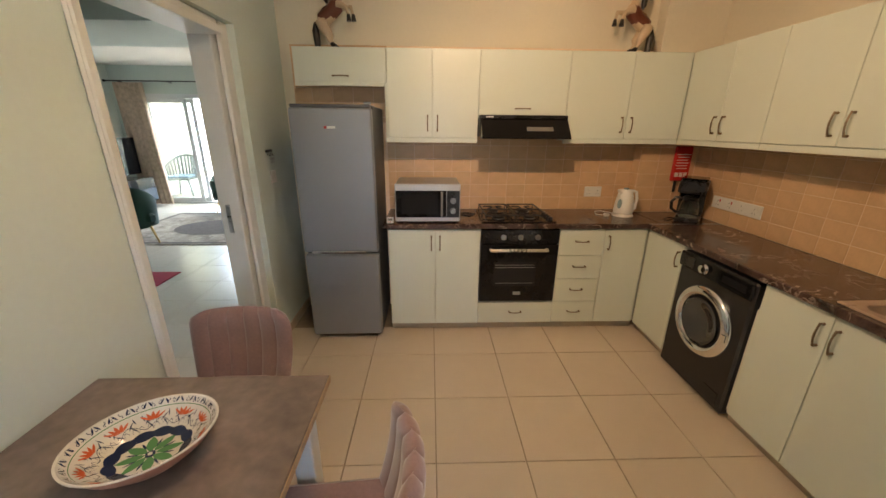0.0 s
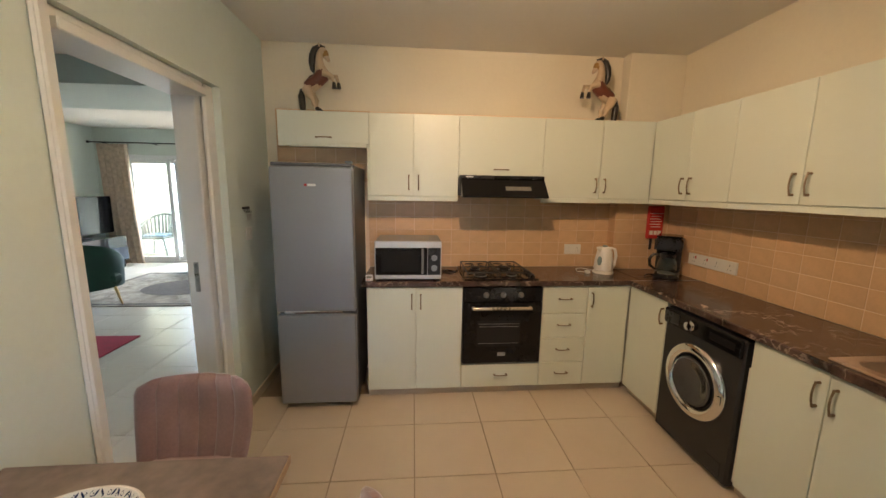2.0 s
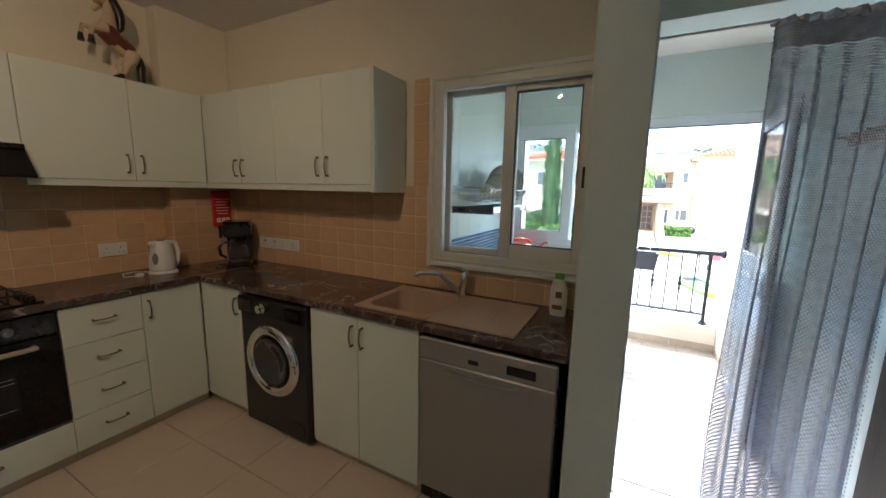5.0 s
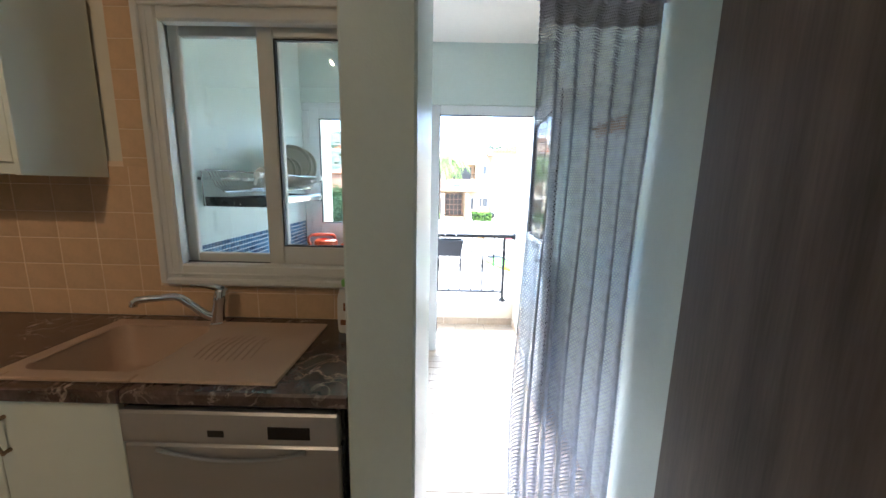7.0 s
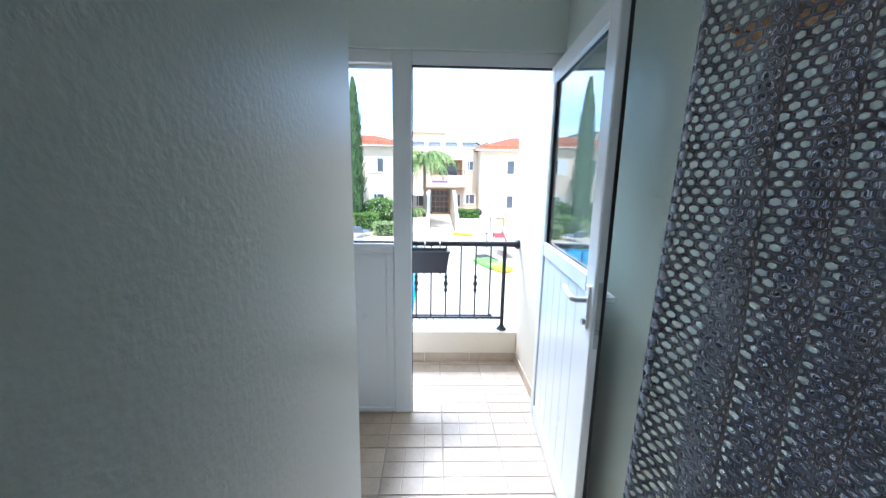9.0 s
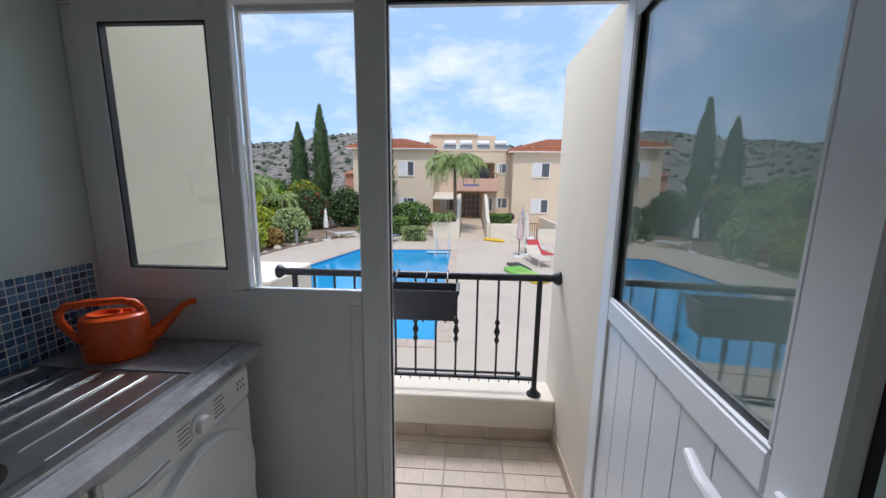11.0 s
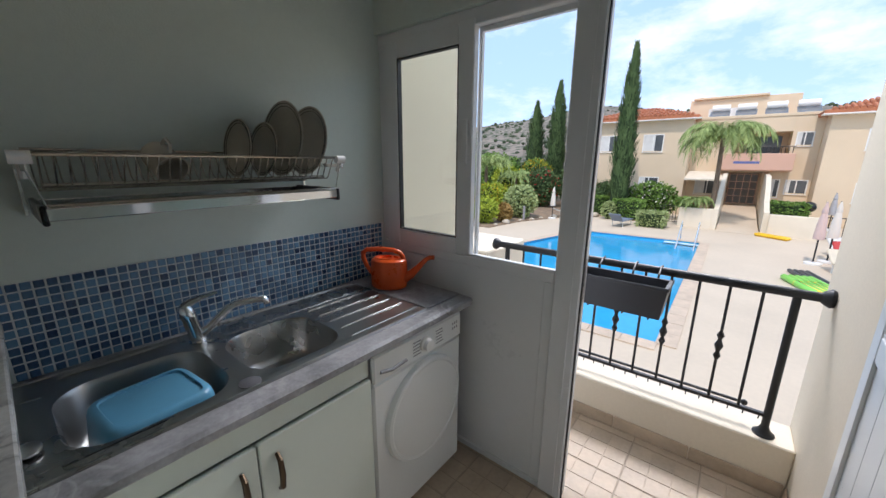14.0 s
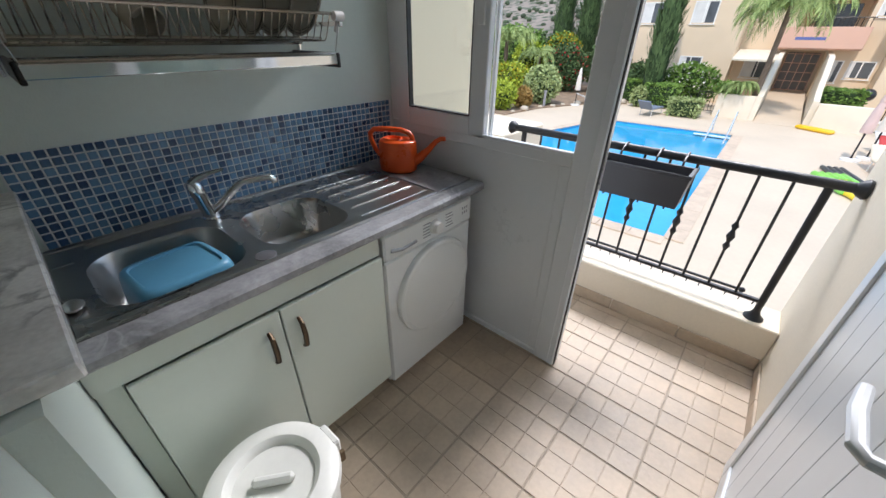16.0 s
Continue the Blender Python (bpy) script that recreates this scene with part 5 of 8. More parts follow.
for i in range(6):
    w6 = (X1 - X0 - 0.16) / 6
    part("panel_board", M().box(X0 + 0.085 + i * w6 + 0.0008, -0.371, 0.11, X0 + 0.085 + (i + 1) * w6 - 0.0008, -0.346, 1.02, 0.0015), UPVC, lf)
pn = part("pane", M().box(X0 + 0.086, -0.363, 1.09, X1 - 0.076, -0.357, 1.92, 0), GLASS, lf, "clear door glass")
part("gasket", M().box(X0 + 0.084, Y0 + 0.012, 1.088, X0 + 0.089, Y1 - 0.012, 1.922, 0).box(X1 - 0.080, Y0 + 0.012, 1.088, X1 - 0.074, Y1 - 0.012, 1.922, 0)
     .box(X0 + 0.089, Y0 + 0.012, 1.088, X1 - 0.080, Y1 - 0.012, 1.094, 0).box(X0 + 0.089, Y0 + 0.012, 1.916, X1 - 0.080, Y1 - 0.012, 1.922, 0), RUBBER, lf)
part("glazing_bead", M().box(X0 + 0.0845, Y1 - 0.011, 1.0895, X1 - 0.0745, Y1 - 0.002, 1.0975, 0.002).box(X1 - 0.0835, Y1 - 0.011, 1.0975, X1 - 0.0745, Y1 - 0.002, 1.912, 0.002).box(X0 + 0.0845, Y1 - 0.011, 1.0975, X0 + 0.0935, Y1 - 0.002, 1.912, 0.002).box(X0 + 0.0845, Y1 - 0.011, 1.912, X1 - 0.0745, Y1 - 0.002, 1.9205, 0.002), UPVC, lf)
part("edge_seal", M().box(X0 - 0.003, Y0 + 0.004, 0.02, X0 + 0.0005, Y0 + 0.016, 2.005, 0), RUBBER, lf)
hq = part("handle", M().tube([(X0 + 0.042, Y1, 1.005), (X0 + 0.042, Y1 + 0.045, 1.005), (X0 + 0.055, Y1 + 0.055, 1.006), (X0 + 0.12, Y1 + 0.056, 1.010), (X0 + 0.165, Y1 + 0.052, 1.022)], [0.010, 0.010, 0.011, 0.011, 0.009], 10), UPVC, lf, "white lever handle")
part("handle_plate", M().box(X0 + 0.026, Y1 - 0.001, 0.90, X0 + 0.058, Y1 + 0.009, 1.06, 0.004), UPVC, lf)
part("cylinder", M().lathe([(0.012, 0), (0.012, 0.012), (0, 0.012)], m=Matrix.Translation((X0 + 0.042, Y1 + 0.008, 0.925)) @ Matrix.Rotation(radians(-90), 4, 'X'), n=14), STEEL, lf)
part("lock_case", M().box(X0 - 0.002, -0.370, 0.84, X0 + 0.001, -0.350, 1.08, 0.0005), STEEL, lf)
for z in (0.25, 1.0, 1.78):
    part("hinge", M().tube([(X1 + 0.006, Y0 + 0.006, z - 0.05), (X1 + 0.006, Y0 + 0.006, z + 0.05)], 0.009, 10), UPVC, lf)
part("outer_handle", M().tube([(X0 + 0.042, Y0, 1.005), (X0 + 0.042, Y0 - 0.040, 1.005), (X0 + 0.055, Y0 - 0.048, 1.006), (X0 + 0.15, Y0 - 0.046, 1.012)], [0.010, 0.010, 0.010, 0.009], 10), UPVC, lf, "white lever handle")
lf.rotation_euler = (0, 0, radians(-4.2))

# ---- utility room: sink run ----
UF = 0.905
uc = thing("sink_cabinet", (3.1, 1.2, 0), "pale mint two-door sink cabinet in the utility room", "cabinet")
part("body", M().box(2.735, UF + 0.012, 0.10, 3.498, 1.49, 0.69, 0.001), MINTCAB, uc)
part("top_rail", M().box(2.6835, UF - 0.004, 0.738, 3.498, UF + 0.011, 0.818, 0.002), MINTCAB, uc)
part("filler", M().box(2.685, UF + 0.006, 0.0, 2.7345, UF + 0.022, 0.737, 0.002), MINTCAB, uc)
part("plinth", M().box(2.735, UF + 0.06, 0.0, 3.498, UF + 0.075, 0.099, 0.002), MINTCAB, uc)
for a0, a1, hx in ((2.738, 3.099, 3.055), (3.104, 3.496, 3.150)):
    dq = part("door", M().box(a0, UF - 0.019, 0.105, a1, UF - 0.001, 0.733, 0.003), MINTCAB, uc)
    hh = part("handle", M().tube([(hx, UF - 0.020, 0.560), (hx, UF - 0.038, 0.575), (hx, UF - 0.044, 0.62), (hx, UF - 0.038, 0.665), (hx, UF - 0.020, 0.680)], [0.006, 0.008, 0.009, 0.008, 0.006], 8), OLDBRONZE, dq, "patterned bronze handle")
    for k in range(7):
        part("bead", M().ball((hx, UF - 0.0505, 0.592 + k * 0.0095), 0.0035, 6), BRONZE, hh)
ut1 = thing("utility_worktop", (3.4, 1.2, 0.82), "grey stone-look worktop along the utility wall", "worktop")
bx = [(2.775, 3.122, 0.995, 1.345), (3.175, 3.493, 0.995, 1.318)]
part("front_run", M().box(2.684, 0.872, 0.820, 4.115, 0.955, 0.860, 0.010), GREYTOP, ut1)
part("end_piece", M().box(3.862, 0.955, 0.820, 4.115, 1.505, 0.860, 0.002), GREYTOP, ut1)
part("end_piece", M().box(2.684, 0.955, 0.820, 2.712, 1.505, 0.860, 0.002), GREYTOP, ut1)
part("back_strip", M().box(2.712, 1.458, 0.820, 3.862, 1.505, 0.860, 0.002), GREYTOP, ut1)
us = thing("steel_sink", (3.28, 1.2, 0.86), "stainless steel double-bowl sink with ribbed drainer, half wet", "sink")
rim = M()
rz0, rz1 = 0.856, 0.8645
rim.box(2.706, 0.948, rz0, 3.868, bx[0][2], rz1, 0.003).box(2.706, bx[0][3], rz0, 3.868, 1.464, rz1, 0.003).box(2.706, bx[0][2], rz0, bx[0][0], bx[0][3], rz1, 0.002)
rim.box(bx[0][1], bx[0][2], rz0, bx[1][0], bx[0][3], rz1, 0.002).box(bx[1][1], bx[0][2], rz0, 3.868, bx[0][3], rz1, 0.002)
rim.box(bx[1][0], bx[0][2], rz0, bx[1][1], bx[1][2], rz1, 0.001).box(bx[1][0], bx[1][3], rz0, bx[1][1], bx[0][3], rz1, 0.001)
part("rim", rim, SINKSTEEL, us)
part("bead_edge", M().tube([(2.71, 0.952, 0.8655), (3.864, 0.952, 0.8655), (3.864, 1.460, 0.8655), (2.71, 1.460, 0.8655)], 0.004, 6, True), SINKSTEEL, us)
for a in bx:
    part("bowl", basin(a[0], a[1], a[2], a[3], 0.8645, 0.155, 0.095), SINKSTEEL, us)
for i in range(4):
    y = 1.075 + i * 0.078
    part("rib", M().tube([(3.52, y, 0.864), (3.53, y, 0.8668), (3.83, y, 0.8662), (3.84, y, 0.864)], 0.0026, 8), SINKSTEEL, us)
part("waste_cover", M().lathe([(0.0, 0.0035), (0.026, 0.0035), (0.030, 0.002), (0.030, -0.001)], (3.143, 0.985, 0.8645), 24), FRIDGE_SIDE, us, "dark round waste cover")
part("rear_ledge", M().tube([(2.80, 1.425, 0.8655), (2.83, 1.428, 0.8685), (3.09, 1.428, 0.8685)], [0.003, 0.006, 0.006], 8), SINKSTEEL, us)
mixer_tap((3.140, 1.368, 0.8645), (1, -0.28), "chrome mixer tap on the steel sink", 0.225, 0.088, (1, -0.1))
bt = thing("blue_basin", (2.93, 1.16, 0.72), "upturned light blue plastic basin in the sink bowl", "basin")
BLUE = mat("blue_plastic", (0.09, 0.29, 0.44), 0.34, 0, 0.06, 6, 60)


def tub(cx, cy, z0, z1, hx, hy, ang, rim_w=0.012):
    m0 = Matrix.Translation((cx, cy, 0)) @ Matrix.Rotation(radians(ang), 4, 'Z')
    m = M()
    prof = [(1.0 + rim_w / hx, z0), (1.0 + rim_w / hx, z0 + 0.006), (1.0, z0 + 0.008), (0.955, z0 + (z1 - z0) * 0.55), (0.92, z1 - 0.022), (0.89, z1 - 0.008), (0.83, z1), (0.76, z1), (0.74, z1 - 0.006)]
    n = 32
    rings = []
    for s, z in prof:
        ring = []
        for k in range(n):
            t = 2 * math.pi * k / n
            c, q = math.cos(t), math.sin(t)
            e = 0.32
            ring.append(m0 @ Vector((hx * s * math.copysign(abs(c) ** e, c), hy * s * math.copysign(abs(q) ** e, q), z)))
        rings.append(ring)
    m.v = [p for r in rings for p in r]
    for i in range(len(rings) - 1):
        m.f += [(i * n + j, i * n + (j + 1) % n, (i + 1) * n + (j + 1) % n, (i + 1) * n + j) for j in range(n)]
    m.f.append(tuple(range((len(rings) - 1) * n, len(rings) * n)))
    return m


part("tub", tub(2.950, 1.125, 0.728, 0.868, 0.128, 0.118, 6), BLUE, bt, smooth=50)
part("grip", M().box(2.775, 1.08, 0.80, 2.80, 1.12, 0.812, 0.004), BLUE, bt)
br = thing("scouring_pad", (2.725, 1.08, 0.866), "dark wire scouring pad on the sink corner", "scourer")
part("pad", M().ball((2.728, 1.085, 0.8745), (0.022, 0.03, 0.010), 12), STEEL, br)
# watering can
ORANGE = mat("orange_plastic", (0.72, 0.090, 0.012), 0.30, 0, 0.08, 6, 60)
WCX, WCY = 3.968, 1.290
wc = thing("watering_can", (WCX, WCY, 0.86), "orange plastic watering can with loop handle on the worktop", "watering can")
wm0 = Matrix.Translation((WCX, WCY, 0.8605)) @ Matrix.Rotation(radians(-60), 4, 'Z') @ Matrix.Scale(1.09, 4)
part("body", M().lathe([(0.0, 0.0), (0.076, 0.0), (0.083, 0.006), (0.085, 0.03), (0.084, 0.118), (0.080, 0.130), (0.070, 0.136), (0.045, 0.138), (0.042, 0.130), (0.0, 0.126)], m=wm0, n=36, sy=0.78), ORANGE, wc)
part("handle", M().tube([wm0 @ Vector(p) for p in ((-0.080, 0, 0.055), (-0.104, 0, 0.090), (-0.122, 0, 0.130), (-0.122, 0, 0.156), (-0.104, 0, 0.172), (-0.05, 0, 0.176), (0.02, 0, 0.174), (0.052, 0, 0.164), (0.066, 0, 0.146), (0.066, 0, 0.126))], [0.010, 0.011, 0.012, 0.012, 0.012, 0.012, 0.012, 0.012, 0.012, 0.010], 12), ORANGE, wc)
part("filler_rim", M().tube([wm0 @ Vector((-0.022 + 0.040 * math.cos(k * math.pi / 12), 0.036 * math.sin(k * math.pi / 12), 0.138)) for k in range(24)], 0.004, 6, True), ORANGE, wc)
part("spout", M().tube([wm0 @ Vector(p) for p in ((0.070, 0, 0.045), (0.105, 0, 0.065), (0.140, 0, 0.100), (0.170, 0, 0.134), (0.190, 0, 0.147), (0.212, 0, 0.148))], [0.030, 0.021, 0.015, 0.0115, 0.0105, 0.0105], 14), ORANGE, wc)
# tumble dryer
dy = thing("tumble_dryer", (3.8, 1.2, 0), "white front-loading tumble dryer under the worktop, slightly marked", "tumble dryer")
part("cabinet", M().box(3.512, UF + 0.012, 0.02, 4.045, 1.46, 0.808, 0.010), ENAMEL, dy)
part("front", M().box(3.513, UF - 0.008, 0.03, 4.044, UF + 0.011, 0.690, 0.010), ENAMEL, dy)
part("control_panel", M().box(3.513, UF - 0.012, 0.692, 4.044, UF + 0.011, 0.806, 0.008), ENAMEL, dy)
RY = Matrix.Rotation(radians(90), 4, 'X')
part("knob", M().lathe([(0.033, 0), (0.032, 0.008), (0.026, 0.012), (0.024, 0.030), (0.0, 0.032)], m=Matrix.Translation((3.792, UF - 0.012, 0.748)) @ RY, n=24), WHITEPL, dy)
part("door", M().lathe([(0.228, 0.0), (0.229, 0.010), (0.224, 0.022), (0.214, 0.026), (0.205, 0.022), (0.196, 0.024), (0.12, 0.030), (0.0, 0.032)], m=Matrix.Translation((3.790, UF - 0.008, 0.452)) @ RY, n=56), ENAMEL, dy, "round white dryer door")
part("grip", M().tube([(3.545, UF - 0.013, 0.735), (3.60, UF - 0.015, 0.722), (3.68, UF - 0.013, 0.725)], 0.007, 8), FRIDGE, dy)
GREYP = mat("grey_print", (0.25, 0.25, 0.26), 0.6)
for i in range(5):
    part("print_mark", M().box(3.86 + 0.003 * (i % 2), UF - 0.0132, 0.718 + i * 0.014, 3.91 - 0.006 * (i % 3), UF - 0.0119, 0.722 + i * 0.014, 0), GREYP, dy)
    part("print_mark", M().box(3.72, UF - 0.0132, 0.718 + i * 0.014, 3.765 - 0.006 * (i % 2), UF - 0.0119, 0.722 + i * 0.014, 0), GREYP, dy)
for i in range(6):
    part("print_mark", M().box(3.975 + 0.015 * (i % 3), UF - 0.0132, 0.74 + 0.022 * (i // 3), 3.981 + 0.015 * (i % 3), UF - 0.0119, 0.752 + 0.022 * (i // 3), 0), GREYP, dy)
for x, y in ((3.55, 0.96), (4.05, 0.96), (3.55, 1.42), (4.05, 1.42)):
    part("foot", M().lathe([(0.02, 0), (0.02, 0.012), (0.012, 0.022)], (x, y, 0.0)), RUBBER, dy)
# bin with a round lid
LIDGREY = mat("pale_grey_plastic", (0.70, 0.70, 0.65), 0.42, 0, 0.05, 5, 60)
bn1 = thing("waste_bin", (2.90, 0.62, 0), "pale grey round plastic bin with gripped lid", "bin")
bcx, bcy = 2.89, 0.645
part("bucket", M().lathe([(0.0, 0.0), (0.125, 0.0), (0.130, 0.01), (0.158, 0.40), (0.160, 0.42), (0.150, 0.42)], (bcx, bcy, 0.001), 40), LIDGREY, bn1)
ld = part("lid", M().lathe([(0.168, 0.405), (0.170, 0.418), (0.166, 0.436), (0.150, 0.446), (0.118, 0.448), (0.108, 0.440), (0.102, 0.426), (0.0, 0.424)], (bcx, bcy, 0.0), 48), LIDGREY, bn1)
part("lid_grip", M().box(bcx - 0.052, bcy - 0.012, 0.424, bcx + 0.052, bcy + 0.012, 0.452, 0.008, Matrix.Translation((bcx, bcy, 0)) @ Matrix.Rotation(radians(-38), 4, 'Z') @ Matrix.Translation((-bcx, -bcy, 0))), LIDGREY, ld)
part("lid_clip", M().box(bcx + 0.155, bcy - 0.04, 0.35, bcx + 0.178, bcy + 0.04, 0.44, 0.006), LIDGREY, bn1)
part("clip_pin", M().box(bcx + 0.162, bcy - 0.052, 0.355, bcx + 0.180, bcy - 0.040, 0.40, 0.003), BRONZE, bn1)

# dish rack on the wall
rk = thing("dish_rack", (3.25, 1.40, 1.35), "wall-hung steel wire dish rack with a drip tray below", "dish rack")
ra, rb = 2.845, 3.645
for y, z in ((1.225, 1.492), (1.475, 1.505)):
    part("rail", M().tube([(ra, y, z), (rb, y, z)], 0.0050, 8), RACKWIRE, rk)
for y, z in ((1.27, 1.418), (1.40, 1.405)):
    part("rail", M().tube([(ra + 0.01, y, z), (rb - 0.03, y, z)], 0.007, 10), RACKWIRE, rk)
for i in range(32):
    x = ra + 0.012 + i * (rb - ra - 0.024) / 31
    part("wire", M().tube([(x, 1.225, 1.490), (x, 1.262, 1.422), (x, 1.275, 1.412), (x, 1.40, 1.408), (x, 1.44, 1.43), (x, 1.472, 1.503)], 0.0021, 5), RACKWIRE, rk)
for x in (ra - 0.015, rb + 0.012):
    part("bracket", M().box(x - 0.004, 1.20, 1.455, x + 0.004, 1.505, 1.47, 0.001).box(x - 0.004, 1.485, 1.33, x + 0.004, 1.505, 1.50, 0.001), CHROME, rk)
    part("end_cap", M().tube([(x - 0.018, 1.215, 1.485), (x + 0.018, 1.215, 1.485)], 0.015, 12).tube([(x, 1.215, 1.485), (x, 1.235, 1.44)], 0.008, 8), WHITEPL, rk, "white plastic end cap")
    part("chain", M().tube([(x, 1.215, 1.472), (x + (0.012 if x < 3 else -0.022), 1.206, 1.42), (x + (0.022 if x < 3 else -0.042), 1.196, 1.372)], 0.002, 5), CHROME, rk)
tray = part("drip_tray", M().box(2.845, 1.198, 1.342, 3.618, 1.478, 1.352, 0.002), CHROME, rk, "polished steel drip tray")
part("tray_lip", M().box(2.845, 1.19, 1.342, 3.618, 1.198, 1.372, 0.002), CHROME, tray)
part("tray_lip", M().box(2.845, 1.478, 1.342, 3.618, 1.484, 1.372, 0.002), CHROME, tray)
for x in (2.838, 3.618):
    part("tray_end", M().box(x, 1.188, 1.332, x + 0.012, 1.486, 1.378, 0.003), BLACK, rk, "black plastic tray end")
part("tray_rail", M().tube([(2.85, 1.20, 1.376), (3.62, 1.20, 1.376)], 0.0050, 8), RACKWIRE, rk)
PLATE = mat("stoneware_glaze", (0.50, 0.47, 0.40), 0.25, 0, 0.08, 6, 60)
RIM = mat("black_rim_glaze", (0.02, 0.02, 0.02), 0.25)
for px0, r, tilt in ((3.352, 0.098, 8), (3.440, 0.096, 8), (3.515, 0.137, 7), (3.615, 0.133, 9)):
    pl = thing("plate", (px0, 1.345, 1.41), "beige stoneware plate with dark rim lines, standing in the rack", "plate", "plates in the rack")
    mm = Matrix.Translation((px0, 1.345, 1.420 + r)) @ Matrix.Rotation(radians(15), 4, 'Z') @ Matrix.Rotation(radians(-90 + tilt), 4, 'Y') @ Matrix.Rotation(radians(-12), 4, 'X')
    part("dish", M().lathe([(0.0, 0.0), (r * 0.62, 0.0), (r * 0.70, 0.006), (r * 0.98, 0.016), (r, 0.018), (r * 0.98, 0.020), (r * 0.72, 0.010), (r * 0.62, 0.004), (0.0, 0.004)], m=mm, n=36), PLATE, pl)
    for f, zz in ((0.86, 0.0158), (0.93, 0.0185)):
        part("rim_line", M().tube([mm @ Vector((r * f * math.cos(t), r * f * math.sin(t), zz)) for t in (2 * math.pi * k / 30 for k in range(30))], 0.0014, 5, True), RIM, pl)
        part("rim_line_back", M().tube([mm @ Vector((r * f * math.cos(t), r * f * math.sin(t), zz - 0.0065)) for t in (2 * math.pi * k / 30 for k in range(30))], 0.0014, 5, True), RIM, pl)
for x, y, rot in ((3.115, 1.325, 0),):
    cp = thing("mug", (x, y, 1.41), "beige stoneware mug lying on its side in the rack", "mug")
    mm = Matrix.Translation((x, y, 1.478)) @ Matrix.Rotation(radians(12), 4, 'Z') @ Matrix.Rotation(radians(122), 4, 'X')
    part("cup", M().lathe([(0.0, -0.052), (0.028, -0.052), (0.036, -0.046), (0.042, -0.03), (0.045, 0.052), (0.041, 0.052), (0.038, -0.03), (0.0, -0.042)], m=mm, n=26), PLATE, cp)
    part("handle", M().tube([mm @ Vector(p) for p in ((0, 0.040, 0.025), (0, 0.065, 0.02), (0, 0.07, -0.005), (0, 0.04, -0.02))], 0.005, 8), PLATE, cp)

# ---- balcony ----
setting("balcony_side_wall", M().box(4.1905, -0.62, -2.6, 5.03, -0.398, 2.088, 0.006), RENDER_PALE, "cream rendered side wall of the balcony", "wall")
setting("balcony_parapet", M().box(4.785, -0.397, -2.6, 5.00, 1.66, 0.245, 0.006), RENDER_PALE, "low cream rendered balcony parapet", "parapet")
setting("balcony_slab", M().box(2.4, -0.6, -0.30, 4.784, 1.6, -0.101, 0), RENDER_OUT, "balcony floor slab", "slab")
setting("parapet_end_block", M().box(4.76, 1.20, 0.2455, 5.30, 1.66, 0.90, 0.010), RENDER_PALE, "cream rendered end block of the parapet", "wall")
sk1 = thing("skirting_balcony", (4.78, 0, 0), "beige tile skirting below the parapet", "baseboard", kind="structure")
for i in range(5):
    part("skirting_tile", M().box(4.774, -0.386 + i * 0.36, 0.0, 4.7845, -0.386 + i * 0.36 + 0.356, 0.072, 0.002), UTILE, sk1)
for i in range(2):
    part("skirting_tile", M().box(4.20 + i * 0.285, -0.3975, 0.0, 4.20 + i * 0.285 + 0.282, -0.387, 0.072, 0.002), UTILE, sk1)
setting("wall_north_balcony", M().box(4.166, 1.509, -2.6, 4.86, 1.80, 2.6, 0), RENDER_OUT, "cream rendered wall beside the balcony", "wall")
setting("outer_wall_below", M().box(2.3, -3.2, -2.6, 4.76, 1.6, -0.31, 0), RENDER_OUT, "cream rendered wall below the balcony", "wall")

rl = thing("balcony_railing", (4.84, 0.4, 0.24), "black wrought iron balcony railing with twisted knuckle bars", "railing")
RXR = 4.85
part("top_rail", M().tube([(RXR, -0.396, 0.945), (RXR, 1.19, 0.945)], 0.021, 12), BLACKMETAL, rl)
for y, s in ((-0.396, 1), (1.198, -1)):
    part("wall_boss", M().lathe([(0.036, 0.0), (0.040, 0.012), (0.030, 0.03), (0.021, 0.04)], m=Matrix.Translation((RXR, y, 0.945)) @ Matrix.Rotation(radians(-90 * s), 4, 'X'), n=18), BLACKMETAL, rl)
part("bottom_rail", M().box(RXR - 0.012, -0.285, 0.335, RXR + 0.012, 1.15, 0.352, 0.003), BLACKMETAL, rl)
part("rear_rail", M().tube([(RXR + 0.07, -0.20, 0.335), (RXR + 0.07, 1.15, 0.335)], 0.008, 8), BLACKMETAL, rl)
part("rear_rail_end", M().ball((RXR + 0.07, -0.205, 0.335), 0.015, 10), BLACKMETAL, rl)
for y in (-0.288, 1.10):
    part("post", M().tube([(RXR, y, 0.25), (RXR, y, 0.93)], 0.0155, 12), BLACKMETAL, rl)
    part("post_foot", M().lathe([(0.042, 0.2458), (0.042, 0.252), (0.034, 0.258), (0.022, 0.272), (0.016, 0.29)], (RXR, y, 0), 18), BLACKMETAL, rl)
for i in range(12):
    y = -0.180 + 0.1165 * i
    if i % 2 == 1:
        pr1 = [(0.0065, 0.352), (0.0065, 0.55), (0.016, 0.572), (0.008, 0.592), (0.010, 0.60), (0.019, 0.625), (0.010, 0.65), (0.008, 0.658), (0.016, 0.678), (0.0065, 0.70), (0.0065, 0.93)]
    else:
        pr1 = [(0.0065, 0.352), (0.0065, 0.93)]
    part("baluster", M().lathe(pr1, (RXR, y, 0), 10), BLACKMETAL, rl)
for i in range(24):
    part("pin", M().tube([(RXR, -0.26 + i * 0.058, 0.336), (RXR + 0.012, -0.26 + i * 0.058, 0.308)], 0.003, 5), BLACKMETAL, rl)
pb = thing("railing_planter", (4.74, 0.37, 0.77), "empty anthracite plastic planter box hung on the railing", "planter")
